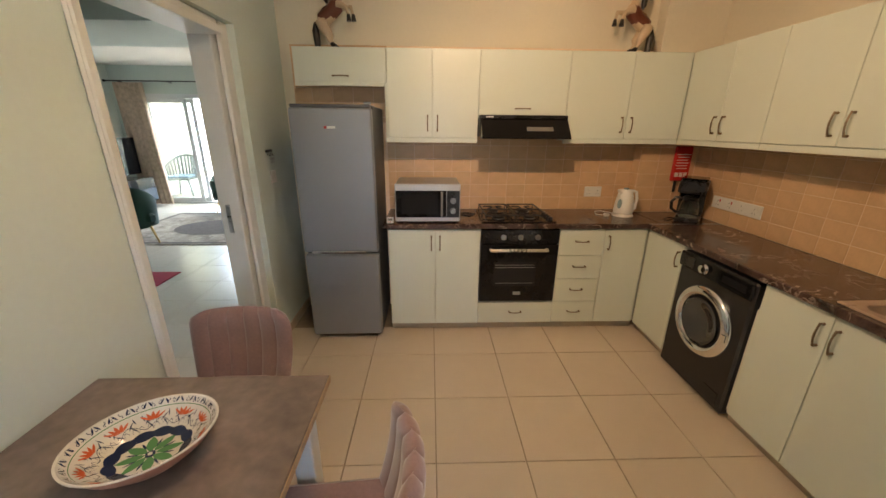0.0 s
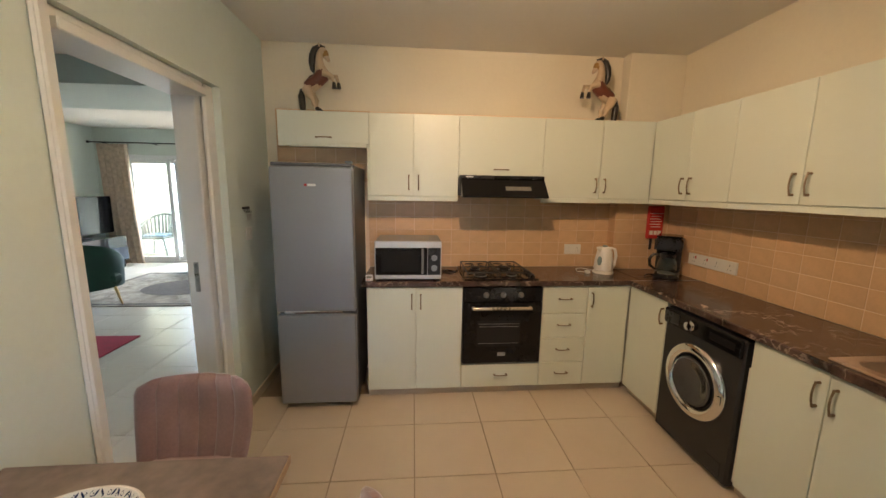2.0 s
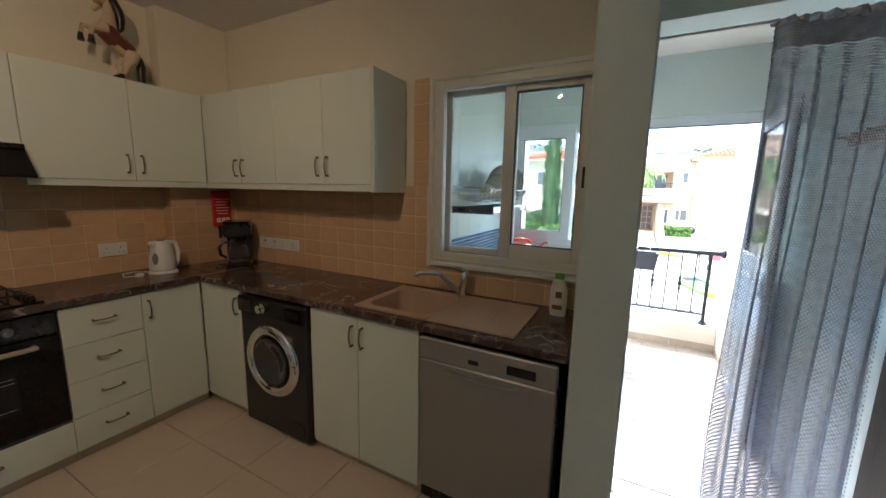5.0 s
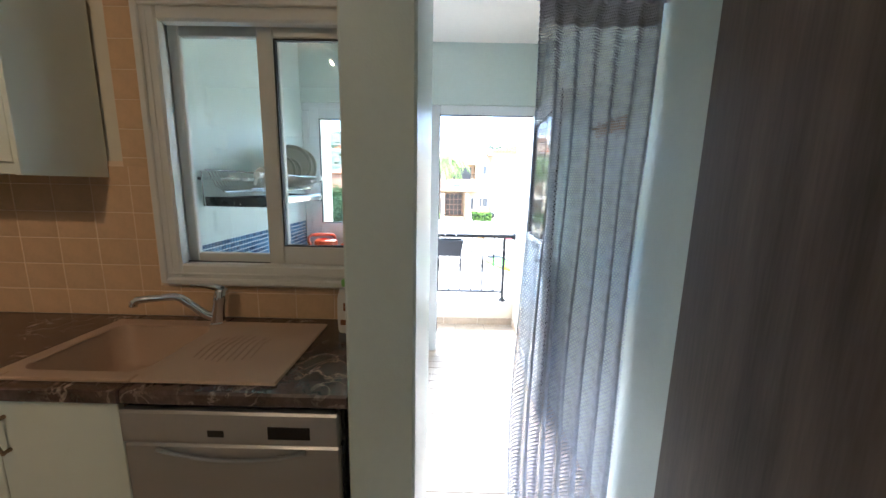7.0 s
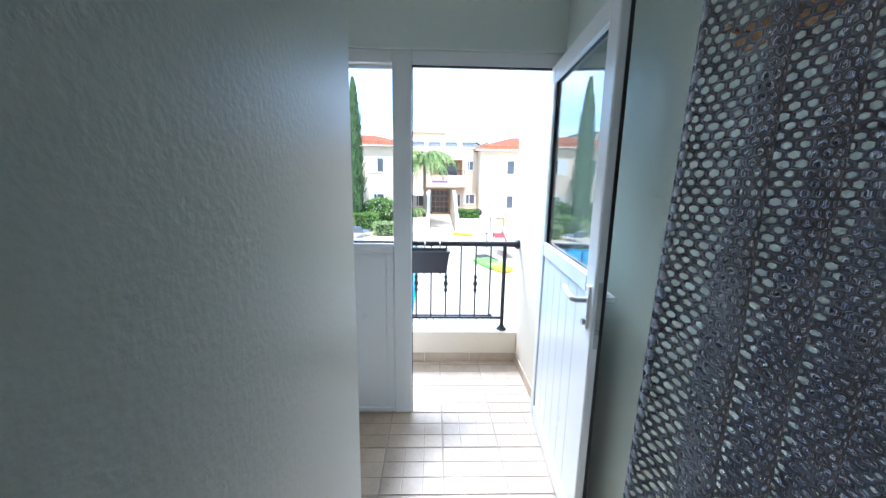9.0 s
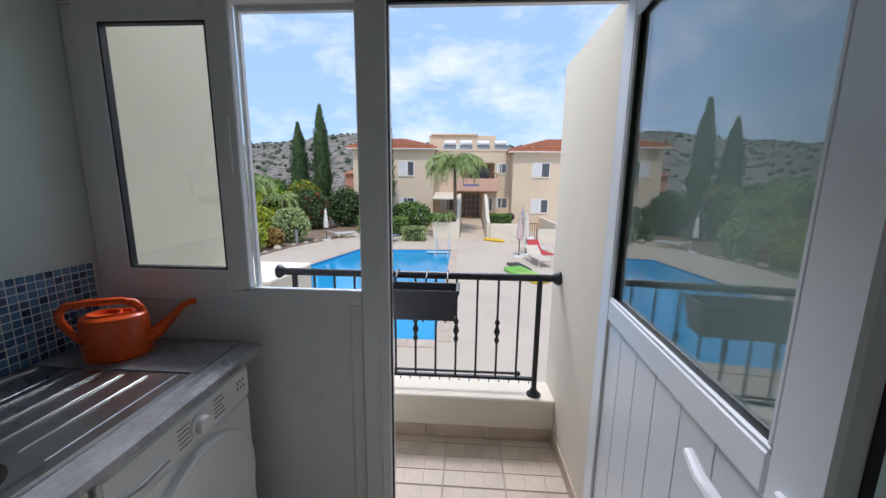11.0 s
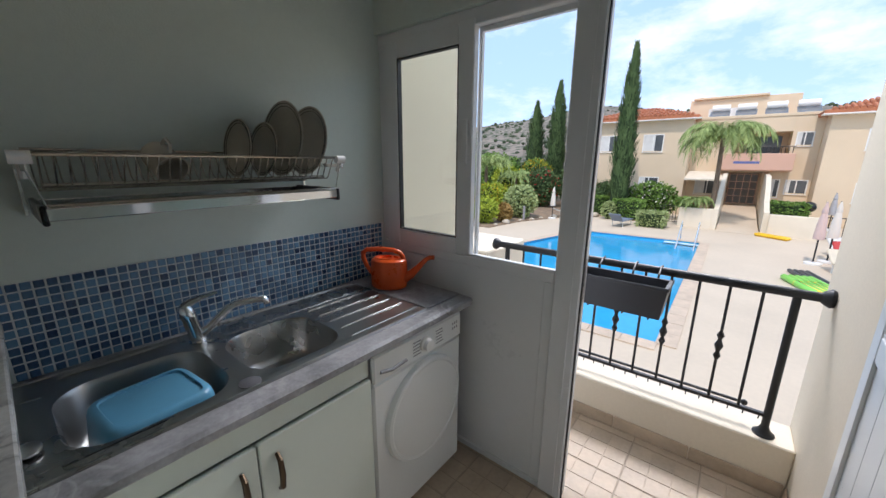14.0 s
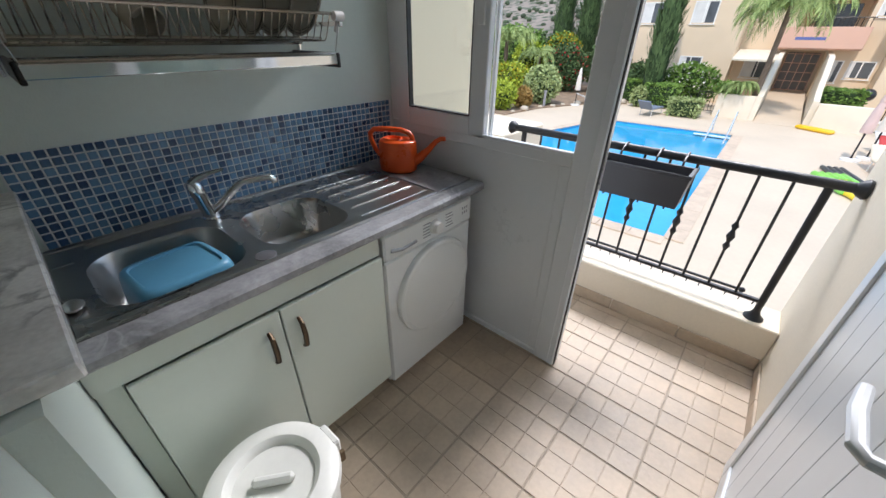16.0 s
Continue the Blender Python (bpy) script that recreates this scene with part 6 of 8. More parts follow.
PLANTER = mat("anthracite_plastic", (0.030, 0.032, 0.038), 0.45, 0, 0.1, 6, 60)
pv = M()
ya, yb = 0.155, 0.585
o0 = [(4.625, ya + 0.02, 0.765), (4.755, ya + 0.02, 0.765), (4.755, yb - 0.02, 0.765), (4.625, yb - 0.02, 0.765)]
o1 = [(4.605, ya, 0.925), (4.775, ya, 0.925), (4.775, yb, 0.925), (4.605, yb, 0.925)]
i1 = [(4.62, ya + 0.014, 0.925), (4.76, ya + 0.014, 0.925), (4.76, yb - 0.014, 0.925), (4.62, yb - 0.014, 0.925)]
i0 = [(4.64, ya + 0.035, 0.775), (4.742, ya + 0.035, 0.775), (4.742, yb - 0.035, 0.775), (4.64, yb - 0.035, 0.775)]
pv.raw(o0 + o1 + i1 + i0, [(3, 2, 1, 0)] + [(k, (k + 1) % 4, 4 + (k + 1) % 4, 4 + k) for k in range(4)] + [(4 + k, 4 + (k + 1) % 4, 8 + (k + 1) % 4, 8 + k) for k in range(4)]
       + [(8 + k, 8 + (k + 1) % 4, 12 + (k + 1) % 4, 12 + k) for k in range(4)] + [(12, 13, 14, 15)])
part("box", pv, PLANTER, pb)
part("lip", M().box(4.600, ya - 0.004, 0.912, 4.606, yb + 0.004, 0.930, 0.002).box(4.600, ya - 0.004, 0.912, 4.78, ya + 0.001, 0.930, 0.002).box(4.600, yb - 0.001, 0.912, 4.78, yb + 0.004, 0.930, 0.002), PLANTER, pb)
for y in (0.22, 0.335, 0.50):
    part("hanger", M().tube([(RXR + 0.02, y, 0.93), (RXR + 0.018, y, 0.968), (RXR - 0.02, y, 0.968), (4.78, y, 0.94), (4.768, y, 0.90), (4.762, y, 0.77), (4.70, y, 0.758), (4.63, y, 0.758)], 0.005, 6), BLACKMETAL, pb)

# ---- bowl on the table ----
bo = thing("serving_bowl", (-0.36, 1.045, 0.76), "large hand-painted ceramic bowl with floral pattern in blue, orange and green", "bowl")
CER = mat("white_glaze", (0.74, 0.70, 0.63), 0.12, 0, 0.03, 6, 60, coat=0.5)
CLAY = mat("terracotta_glaze", (0.42, 0.17, 0.09), 0.3, 0, 0.10, 8, 60)
bm0 = Matrix.Translation((-0.362, 1.045, 0.7605)) @ Matrix.Rotation(radians(28), 4, 'Z') @ Matrix.Diagonal((0.90, 0.90, 1.12, 1))
BSX, BSY = 1.0, 0.84
part("shell", M().lathe([(0.0, 0.0), (0.075, 0.0), (0.10, 0.012), (0.15, 0.045), (0.176, 0.075)], m=bm0, n=64, sx=BSX, sy=BSY), CLAY, bo, "terracotta outside")
part("inside", M().lathe([(0.178, 0.0745), (0.178, 0.0775), (0.172, 0.0775), (0.15, 0.055), (0.10, 0.025), (0.075, 0.017), (0.0, 0.016)][::-1], m=bm0, n=64, sx=BSX, sy=BSY), CER, bo, "white glazed inside")


def bowl_pt(r, t, lift=0.0012):
    prof = [(0.0, 0.016), (0.075, 0.017), (0.10, 0.025), (0.15, 0.055), (0.172, 0.0775)]
    for (r0, z0), (r1, z1) in zip(prof, prof[1:]):
        if r <= r1:
            z = z0 + (z1 - z0) * (r - r0) / (r1 - r0)
            break
    else:
        z = 0.0775
    k = 1 - 0.01 * (r > 0.08)
    return bm0 @ Vector((r * k * BSX * math.cos(t), r * k * BSY * math.sin(t), z + lift + 0.0006))


def petal(m, r0, r1, t, w, k=8, skew=0.0):
    """A leaf shape lying on the bowl from radius r0 to r1 about the angle t."""
    left, right = [], []
    for i in range(k + 1):
        f = i / k
        hw = w * math.sin(math.pi * min(max(f, 0.02), 0.98)) ** 0.7
        r = r0 + (r1 - r0) * f
        left.append(bowl_pt(r, t + skew * f + hw / max(r, 0.02)))
        right.append(bowl_pt(r, t + skew * f - hw / max(r, 0.02)))
    vs, fs = left + right, [(i, i + 1, k + 2 + i, k + 1 + i) for i in range(k)]
    m.raw(vs, [tuple(reversed(f)) for f in fs])


NAVY, GREENP, ORP = mat("navy_glaze", (0.012, 0.022, 0.075), 0.15), mat("green_glaze", (0.09, 0.25, 0.10), 0.15), mat("orange_glaze", (0.62, 0.13, 0.05), 0.15)
m = M()
n = 96
for lo, hi in ((0.079, 0.098),):
    for i in range(n):
        t0, t1 = 2 * math.pi * i / n, 2 * math.pi * (i + 1) / n
        h0, h1 = hi + 0.006 * abs(math.sin(t0 * 6)), hi + 0.006 * abs(math.sin(t1 * 6))
        m.raw([bowl_pt(lo - 0.006 * abs(math.sin(t0 * 6)), t0), bowl_pt(h0, t0), bowl_pt(h1, t1), bowl_pt(lo - 0.006 * abs(math.sin(t1 * 6)), t1)], [(0, 1, 2, 3)])
part("navy_band", m, NAVY, bo)
m = M()
for i in range(8):
    petal(m, 0.012, 0.077, 2 * math.pi * i / 8, 0.0135)
part("green_flower", m, GREENP, bo)
m = M()
for i in range(8):
    petal(m, 0.03, 0.062, 2 * math.pi * (i + 0.5) / 8, 0.003)
for i in range(48):
    petal(m, 0.159, 0.170, 2 * math.pi * i / 48, 0.0028, 5, 0.05 * (-1) ** i)
for i in range(40):
    petal(m, 0.110 + 0.012 * (i % 2), 0.128 + 0.012 * (i % 2), 2 * math.pi * i / 40, 0.002, 5, 0.12 * (-1) ** i)
for i in range(200):
    t0, t1 = 2 * math.pi * i / 200, 2 * math.pi * (i + 1) / 200
    r0, r1 = 0.118 + 0.010 * math.sin(t0 * 10), 0.118 + 0.010 * math.sin(t1 * 10)
    m.raw([bowl_pt(r0, t0), bowl_pt(r0 + 0.0016, t0), bowl_pt(r1 + 0.0016, t1), bowl_pt(r1, t1)], [(0, 1, 2, 3)])


def stroke(m, pts, w):
    """A brush line of width w through (radius, angle) places on the bowl."""
    for (ra, ta), (rb, tb0) in zip(pts, pts[1:]):
        m.raw([bowl_pt(ra, ta), bowl_pt(ra + w, ta), bowl_pt(rb + w, tb0), bowl_pt(rb, tb0)], [(0, 1, 2, 3)])


for i in range(26):
    t0 = 2 * math.pi * i / 26
    sg = 1 if i % 2 else -1
    stroke(m, [(0.1625 + 0.0045 * math.cos(q * 0.6) * (1 - q / 16), t0 + sg * 0.040 * math.sin(q * 0.6) * (1 - q / 18)) for q in range(11)], 0.0016)
    stroke(m, [(0.158 + 0.009 * q / 6, t0 + 0.10 + sg * 0.03 * math.sin(q)) for q in range(7)], 0.0015)
for i in range(20):
    t0 = 2 * math.pi * i / 20
    stroke(m, [(0.104 + 0.016 * math.sin(q * 0.4), t0 + 0.018 * q) for q in range(8)], 0.0018)
    stroke(m, [(0.106 + 0.014 * math.sin(q * 0.4), t0 - 0.018 * q) for q in range(8)], 0.0018)
    petal(m, 0.130, 0.148, t0 + 0.157 * (i % 2), 0.0016, 5, 0.03)
part("navy_scrollwork", m, NAVY, bo, kind="stuff")
m = M()
stroke(m, [(0.1545, 2 * math.pi * q / 120) for q in range(121)], 0.0014)
part("green_line", m, GREENP, bo)
m = M()
for i in range(10):
    for s in (-0.16, -0.08, 0.0, 0.08, 0.16):
        petal(m, 0.128, 0.150 - abs(s) * 0.03, 2 * math.pi * (i + 0.5) / 10 + s * 0.35, 0.0046, 6, s * 1.0)
part("orange_pattern", m, ORP, bo, kind="stuff")
part("centre", M().lathe([(0.0, 0.0185), (0.012, 0.0185), (0.012, 0.0165)], m=bm0, n=20), NAVY, bo)
part("centre_dot", M().lathe([(0.0, 0.0192), (0.006, 0.0192), (0.006, 0.0185)], m=bm0, n=16), CER, bo)

# ---- living room seen through the doorway ----
lw = M()
lw.box(-0.98, 3.6, -0.02, -0.80, 8.2, H + 0.1, 0)
setting("wall_living_east", lw, PAINT, "pale mint living room wall", "wall")
setting("wall_living_west", M().box(-5.95, -0.6, -0.02, -5.75, 8.2, H + 0.1, 0), PAINT, "pale mint living room wall", "wall")
setting("wall_living_south", M().box(-5.95, -0.8, -0.02, -0.98, -0.6, H + 0.1, 0), PAINT, "pale mint living room wall", "wall")
setting("wall_living_north", M().box(-5.75, 8.05, -0.02, -5.42, 8.2, H + 0.1, 0).box(-5.42, 8.05, 2.14, -0.98, 8.2, H + 0.1, 0).box(-2.6, 8.05, -0.02, -0.98, 8.2, 2.14, 0), PAINT, "living room wall with a wide glass sliding door", "wall")
setting("ceiling_living", M().box(-5.95, -0.8, H, -1.001, 8.2, H + 0.12, 0), CEIL, "white living room ceiling", "ceiling")
setting("ceiling_drop_living", M().box(-5.75, 3.9, 2.40, -0.985, 5.0, H - 0.001, 0.004), PAINT, "dropped ceiling beam in the living room", "beam")
setting("veranda_floor", M().box(-6.5, 8.2, -0.10, 0.5, 11.0, -0.006, 0), UTILE, "tiled veranda floor", "floor")
# unseen slab added overhead to keep sun and sky off the veranda
setting("veranda_shade_slab", M().box(-6.5, 8.2, 2.92, 0.5, 10.6, 3.05, 0), CEIL, "unseen roof slab added to shade the veranda", "roof")
setting("veranda_wall", M().box(-5.95, 8.2, -0.02, -5.74, 10.3, 2.6, 0), RENDER_PALE, "pale veranda wall", "wall")
setting("subfloor_living", M().box(-5.75, -0.6, -0.10, -0.985, 8.2, -0.012, 0), GROUT, "grout bed under the living room tiles", "floor")
sd1 = thing("sliding_door", (-4.4, 8.08, 0), "white sliding glass door, one leaf pushed open", "sliding door", kind="structure")
part("frame", M().box(-5.42, 8.06, 0, -5.34, 8.16, 2.14, 0.004).box(-5.34, 8.06, 2.06, -2.6, 8.16, 2.14, 0.004).box(-2.68, 8.06, 0, -2.6, 8.16, 2.06, 0.004).box(-5.34, 8.06, 0.0, -2.68, 8.16, 0.035, 0.003), UPVC, sd1)
for x0, x1, yy in ((-5.34, -4.42, 8.075), (-5.22, -4.30, 8.115)):
    lfq = part("leaf", M().box(x0, yy, 0.036, x0 + 0.07, yy + 0.03, 2.058, 0.003).box(x1 - 0.07, yy, 0.036, x1, yy + 0.03, 2.058, 0.003).box(x0 + 0.07, yy, 0.036, x1 - 0.07, yy + 0.03, 0.12, 0.003).box(x0 + 0.07, yy, 1.98, x1 - 0.07, yy + 0.03, 2.058, 0.003), UPVC, sd1)
    pq = part("pane", M().box(x0 + 0.07, yy + 0.012, 0.12, x1 - 0.07, yy + 0.018, 1.98, 0), GLASS, lfq)
    pq.visible_shadow = False


def drape(name, xa, xb, y, z0, z1, folds, material, label, amp=0.035):
    c = thing(name, ((xa + xb) / 2, y, z0), label, "curtain")
    vs, fs, k, nz = [], [], folds * 8, 10
    for j in range(nz + 1):
        f = j / nz
        for i in range(k + 1):
            u = i / k
            sq = 1 - 0.25 * math.sin(f * 2.2) * 0.5
            vs.append((xa + (xb - xa) * (0.5 + (u - 0.5) * sq) + 0.15 * (1 - f) * 0.4, y + amp * math.sin(u * folds * 2 * math.pi + 0.6 * f), z0 + (z1 - z0) * f))
    for j in range(nz):
        for i in range(k):
            a = j * (k + 1) + i
            fs.append((a, a + 1, a + k + 2, a + k + 1))
    o = part("cloth", M().raw(vs, fs), material, c, smooth=80)
    q = o.modifiers.new("thickness", 'SOLIDIFY')
    q.thickness = 0.003
    return c


drape("living_room_curtain", -5.64, -5.02, 7.90, 0.02, 2.32, 6, mat("beige_damask", (0.58, 0.45, 0.35), 0.8, 0, 0.22, 14, 60, 0.1, 60), "long beige patterned curtain drawn to one side")
rd = thing("curtain_pole", (-4.2, 7.9, 2.34), "black curtain pole with finial and brackets", "curtain pole")
part("pole", M().tube([(-5.72, 7.90, 2.345), (-2.4, 7.90, 2.345)], 0.011, 10), BLACKMETAL, rd)
part("finial", M().ball((-5.73, 7.90, 2.345), 0.025, 10), BLACKMETAL, rd)
for x in (-5.5, -4.6, -3.6):
    part("bracket", M().tube([(x, 7.90, 2.34), (x, 8.049, 2.33)], 0.008, 8), BLACKMETAL, rd)
tv = thing("tv_unit", (-5.2, 6.9, 0), "low black gloss television unit on short legs", "tv unit")
part("body", M().box(-5.70, 6.3, 0.14, -5.12, 7.72, 0.60, 0.006), BLACKGLOSS, tv)
part("drawer_front", M().box(-5.121, 6.31, 0.16, -5.108, 7.71, 0.40, 0.003), mat("slate_gloss", (0.05, 0.062, 0.085), 0.45), tv)
for y in (6.36, 7.66):
    part("leg", M().tube([(-5.18, y, 0.14), (-5.16, y, 0.0)], [0.02, 0.014], 8), BLACKMETAL, tv)
    part("leg", M().tube([(-5.64, y, 0.14), (-5.66, y, 0.0)], [0.02, 0.014], 8), BLACKMETAL, tv)
tl = thing("television", (-5.35, 7.0, 0.60), "black flat screen television standing on the unit", "television")
part("screen", M().box(-5.40, 6.50, 0.66, -5.36, 7.77, 1.34, 0.005), BLACKGLOSS, tl)
part("stand", M().box(-5.46, 6.8, 0.601, -5.30, 7.2, 0.615, 0.003).box(-5.395, 6.95, 0.61, -5.365, 7.05, 0.70, 0.003), BLACK, tl)


def armchair(x, y, rot, label):
    c = thing("armchair", (0, 0, 0), label, "armchair", "green armchairs")
    part("seat", M().box(-0.33, -0.34, 0.26, 0.33, 0.30, 0.45, 0.06), GREENV, c)
    arc = [(0.37 * math.cos(radians(a)), 0.36 * math.sin(radians(a))) for a in range(-35, 216, 10)]
    vs, fs = [], []
    for i, (px1, py1) in enumerate(arc):
        top = 0.60 + 0.22 * max(0.0, math.sin(radians(-35 + 10 * i))) ** 1.2
        for k, (s, z) in enumerate(((1.0, 0.24), (1.05, 0.5), (1.06, top - 0.04), (1.0, top), (0.90, top - 0.03), (0.86, 0.45), (0.86, 0.24))):
            vs.append((px1 * s, py1 * s, z))
    for i in range(len(arc) - 1):
        fs += [(i * 7 + k, i * 7 + (k + 1) % 7, (i + 1) * 7 + (k + 1) % 7, (i + 1) * 7 + k) for k in range(7)]
    fs += [tuple(range(7)), tuple(reversed(range((len(arc) - 1) * 7, len(arc) * 7)))]
    part("backrest", M().raw(vs, fs), GREENV, c, smooth=50)
    GOLDL = BRASS
    for sx, sy in ((-1, -1), (1, -1), (-1, 1), (1, 1)):
        part("leg", M().tube([(sx * 0.25, sy * 0.24, 0.27), (sx * 0.31, sy * 0.30, 0.0)], [0.016, 0.009], 8), GOLDL, c)
    c.matrix_basis = pose(x, y, 0, 0, 0, rot)
    return c


BRASS = mat("brushed_brass", (0.55, 0.38, 0.16), 0.3, 1.0, 0.05)
armchair(-3.85, 5.28, -140, "dark green velvet tub armchair with brass legs on the rug edge")
armchair(-3.42, 7.40, 20, "dark green velvet tub armchair with brass legs near the glass door")
rg = thing("rug", (-3.1, 6.1, 0), "worn grey and cream patterned rug on the living room floor", "rug")
RUG = veined("grey_rug", (0.13, 0.115, 0.10), (0.36, 0.33, 0.28), (0.56, 0.51, 0.43), 0.95, 6.0, 0.12, warp=2.0)
part("carpet", M().box(-4.35, 5.16, 0.001, -1.9, 7.12, 0.012, 0.004), RUG, rg)
RUGD = mat("dark_rug_border", (0.10, 0.09, 0.085), 0.95, 0, 0.3, 20, 90)
part("border", M().box(-4.30, 5.21, 0.012, -1.95, 5.26, 0.0135, 0).box(-4.30, 7.02, 0.012, -1.95, 7.07, 0.0135, 0).box(-1.99, 5.26, 0.012, -1.95, 7.02, 0.0135, 0).box(-4.30, 5.26, 0.012, -4.26, 7.02, 0.0135, 0), RUGD, rg)
part("medallion", M().lathe([(0.0, 0.0132), (0.52, 0.0132), (0.52, 0.012)], (-3.1, 6.1, 0), 40, sx=1.2, sy=0.9), RUGD, rg)
rm = thing("red_mat", (-2.9, 3.8, 0), "red doormat on the living room tiles", "mat")
part("carpet", M().box(-3.25, 3.45, 0.001, -2.448, 4.17, 0.012, 0.004), mat("crimson_pile", (0.34, 0.012, 0.04), 0.95, 0, 0.15, 20, 200, 0.2, 200), rm)
wk = thing("wicker_chair", (-5.35, 8.95, 0), "grey wicker armchair with blue seat cushion on the veranda", "chair")
WICK = mat("grey_wicker", (0.27, 0.265, 0.25), 0.7, 0, 0.2, 40, 120, 0.3, 90)
part("seat", M().box(-5.62, 8.72, 0.38, -5.10, 9.20, 0.43, 0.02), WICK, wk)
part("cushion", M().box(-5.60, 8.74, 0.431, -5.12, 9.18, 0.48, 0.02), mat("pale_blue_cloth", (0.30, 0.38, 0.48), 0.9), wk)
bkm = M()
for k in range(15):
    t = radians(180 * k / 14)
    bkm.tube([(-5.36 + 0.30 * math.cos(t), 8.95 + 0.27 * math.sin(t), 0.42), (-5.36 + 0.33 * math.cos(t), 8.95 + 0.32 * math.sin(t), 0.66 + 0.24 * math.sin(t))], 0.022, 6)
part("back_weave", bkm, WICK, wk)
part("back_rim", M().tube([(-5.36 + 0.33 * math.cos(radians(a)), 8.95 + 0.32 * math.sin(radians(a)), 0.67 + 0.24 * math.sin(radians(a))) for a in range(-10, 191, 10)], 0.028, 8), WICK, wk)
for x, y in ((-5.60, 8.74), (-5.12, 8.74), (-5.60, 9.18), (-5.12, 9.18)):
    part("leg", M().tube([(x, y, 0.40), (x * 1.0 + (0.05 if x > -5.3 else -0.05), y, 0.0)], 0.02, 8), WICK, wk)

# ---- outside: terrace, pool, garden ----
G = -2.0
POOL = [(10.45, 0.72), (22.2, 0.82), (21.75, 5.86), (17.0, 6.95), (10.45, 7.1)]
pc = (16.0, 3.7)
DECK = mat("cream_terrace_paving", (0.60, 0.50, 0.385), 0.8, 0, 0.07, 0.6, 9, 0.05, 40)
outer = []
for x, y in POOL:
    d = Vector((x - pc[0], y - pc[1])).normalized()
    outer.append((pc[0] + d.x * 1800, pc[1] + d.y * 1800))
gm = M()
k = len(POOL)
mid = []
for x, y in POOL:
    d = Vector((x - pc[0], y - pc[1])).normalized()
    mid.append((pc[0] + d.x * 60, pc[1] + d.y * 60))
gm.raw([(x, y, G) for x, y in POOL] + [(x, y, G) for x, y in mid] + [(x, y, G - 1.0) for x, y in outer],
       [(i, i + k, (i + 1) % k + k, (i + 1) % k) for i in range(k)] + [(i + k, i + 2 * k, (i + 1) % k + 2 * k, (i + 1) % k + k) for i in range(k)])
setting("ground", gm, DECK, "cream paved pool terrace", "ground")
po = thing("pool", (16, 3.7, G), "bright blue swimming pool with stone coping", "pool", kind="structure")
LINER = mat("blue_pool_mosaic", (0.03, 0.42, 0.72), 0.3, 0, 0.06, 3, 30)
part("liner", M().raw([(x, y, G - 0.005) for x, y in POOL] + [(x, y, G - 1.5) for x, y in POOL], [(i, (i + 1) % k, (i + 1) % k + k, i + k) for i in range(k)] + [tuple(range(k, 2 * k))]), LINER, po, smooth=0)
WATER = mat("pool_water", (0.02, 0.36, 0.66), 0.04, 0, 0.10, 0.8, 6, 0.05, 5, spec=0.5)
part("water", M().raw([(x, y, G - 0.10) for x, y in POOL], [tuple(range(k))]), WATER, po, "clear blue pool water", smooth=0)
COPE = mat("pinkish_coping_stone", (0.57, 0.45, 0.34), 0.75, 0, 0.12, 4, 30, 0.1, 40, piece=0.2)
for i in range(k):
    a, b = Vector(POOL[i]), Vector(POOL[(i + 1) % k])
    L = (b - a).length
    u = (b - a) / L
    nn = Vector((u.y, -u.x))
    cnt = int(L / 0.6)
    for j in range(cnt):
        p0, p1 = a + u * (L * j / cnt + 0.006), a + u * (L * (j + 1) / cnt - 0.006)
        q0, q1 = p0 - nn * 0.04, p1 - nn * 0.04
        r0, r1 = p0 + nn * 0.32, p1 + nn * 0.32
        part("coping_stone", M().raw([(*q0, G + 0.004), (*q1, G + 0.004), (*r1, G + 0.004), (*r0, G + 0.004), (*q0, G + 0.03), (*q1, G + 0.03), (*r1, G + 0.03), (*r0, G + 0.03)],
                                     [(0, 1, 5, 4), (1, 2, 6, 5), (2, 3, 7, 6), (3, 0, 4, 7), (7, 6, 5, 4)]), COPE, po, smooth=0)
ldd = thing("pool_ladder", (21.0, 1.2, G), "steel pool handrails at the steps", "pool ladder")
for y in (1.62, 0.98):
    part("handrail", M().tube([(22.35, y, G), (22.35, y, G + 0.75), (22.2, y, G + 0.9), (21.6, y, G + 0.55), (20.6, y, G - 0.25)], 0.025, 8), CHROME, ldd)
for i in range(4):
    part("step", M().box(21.9 - 0.35 * i, 0.84, G - 0.14 - 0.04 * i, 22.15 - 0.35 * i, 2.2, G - 0.07 - 0.03 * i, 0.01), mat("white_step", (0.6, 0.75, 0.8), 0.4), ldd)

# building across the terrace
FXB = 32.0
WALLB = mat("peach_render", (0.72, 0.58, 0.415), 0.9, 0, 0.05, 0.5, 20, 0.1, 30)
WALLP = mat("pink_render", (0.66, 0.41, 0.31), 0.9, 0, 0.05, 0.6, 20, 0.1, 30)
ROOFT = mat("terracotta_roof_tile", (0.46, 0.17, 0.085), 0.8, 0, 0.22, 3, 30, 0.1, 30, piece=0.35, island=0.35)
WINGL = mat("far_window_glass", (0.09, 0.10, 0.11), 0.12, 0, 0.15, 1.0, 8)
WINFR = mat("far_white_frame", (0.80, 0.80, 0.78), 0.4)
BLIND = mat("white_net_blind", (0.70, 0.70, 0.68), 0.8)
GL = G + 0.45
hs = thing("apartment_building", (36, 0, G), "two-storey peach rendered apartment block with tiled roofs and central entrance", "building")
part("wing_wall", M().box(FXB, 2.75, G, FXB + 9, 9.2, 4.28, 0.02), WALLB, hs)
part("wing_wall", M().box(FXB, -11.5, G, FXB + 9, -3.5, 4.10, 0.02), WALLB, hs)
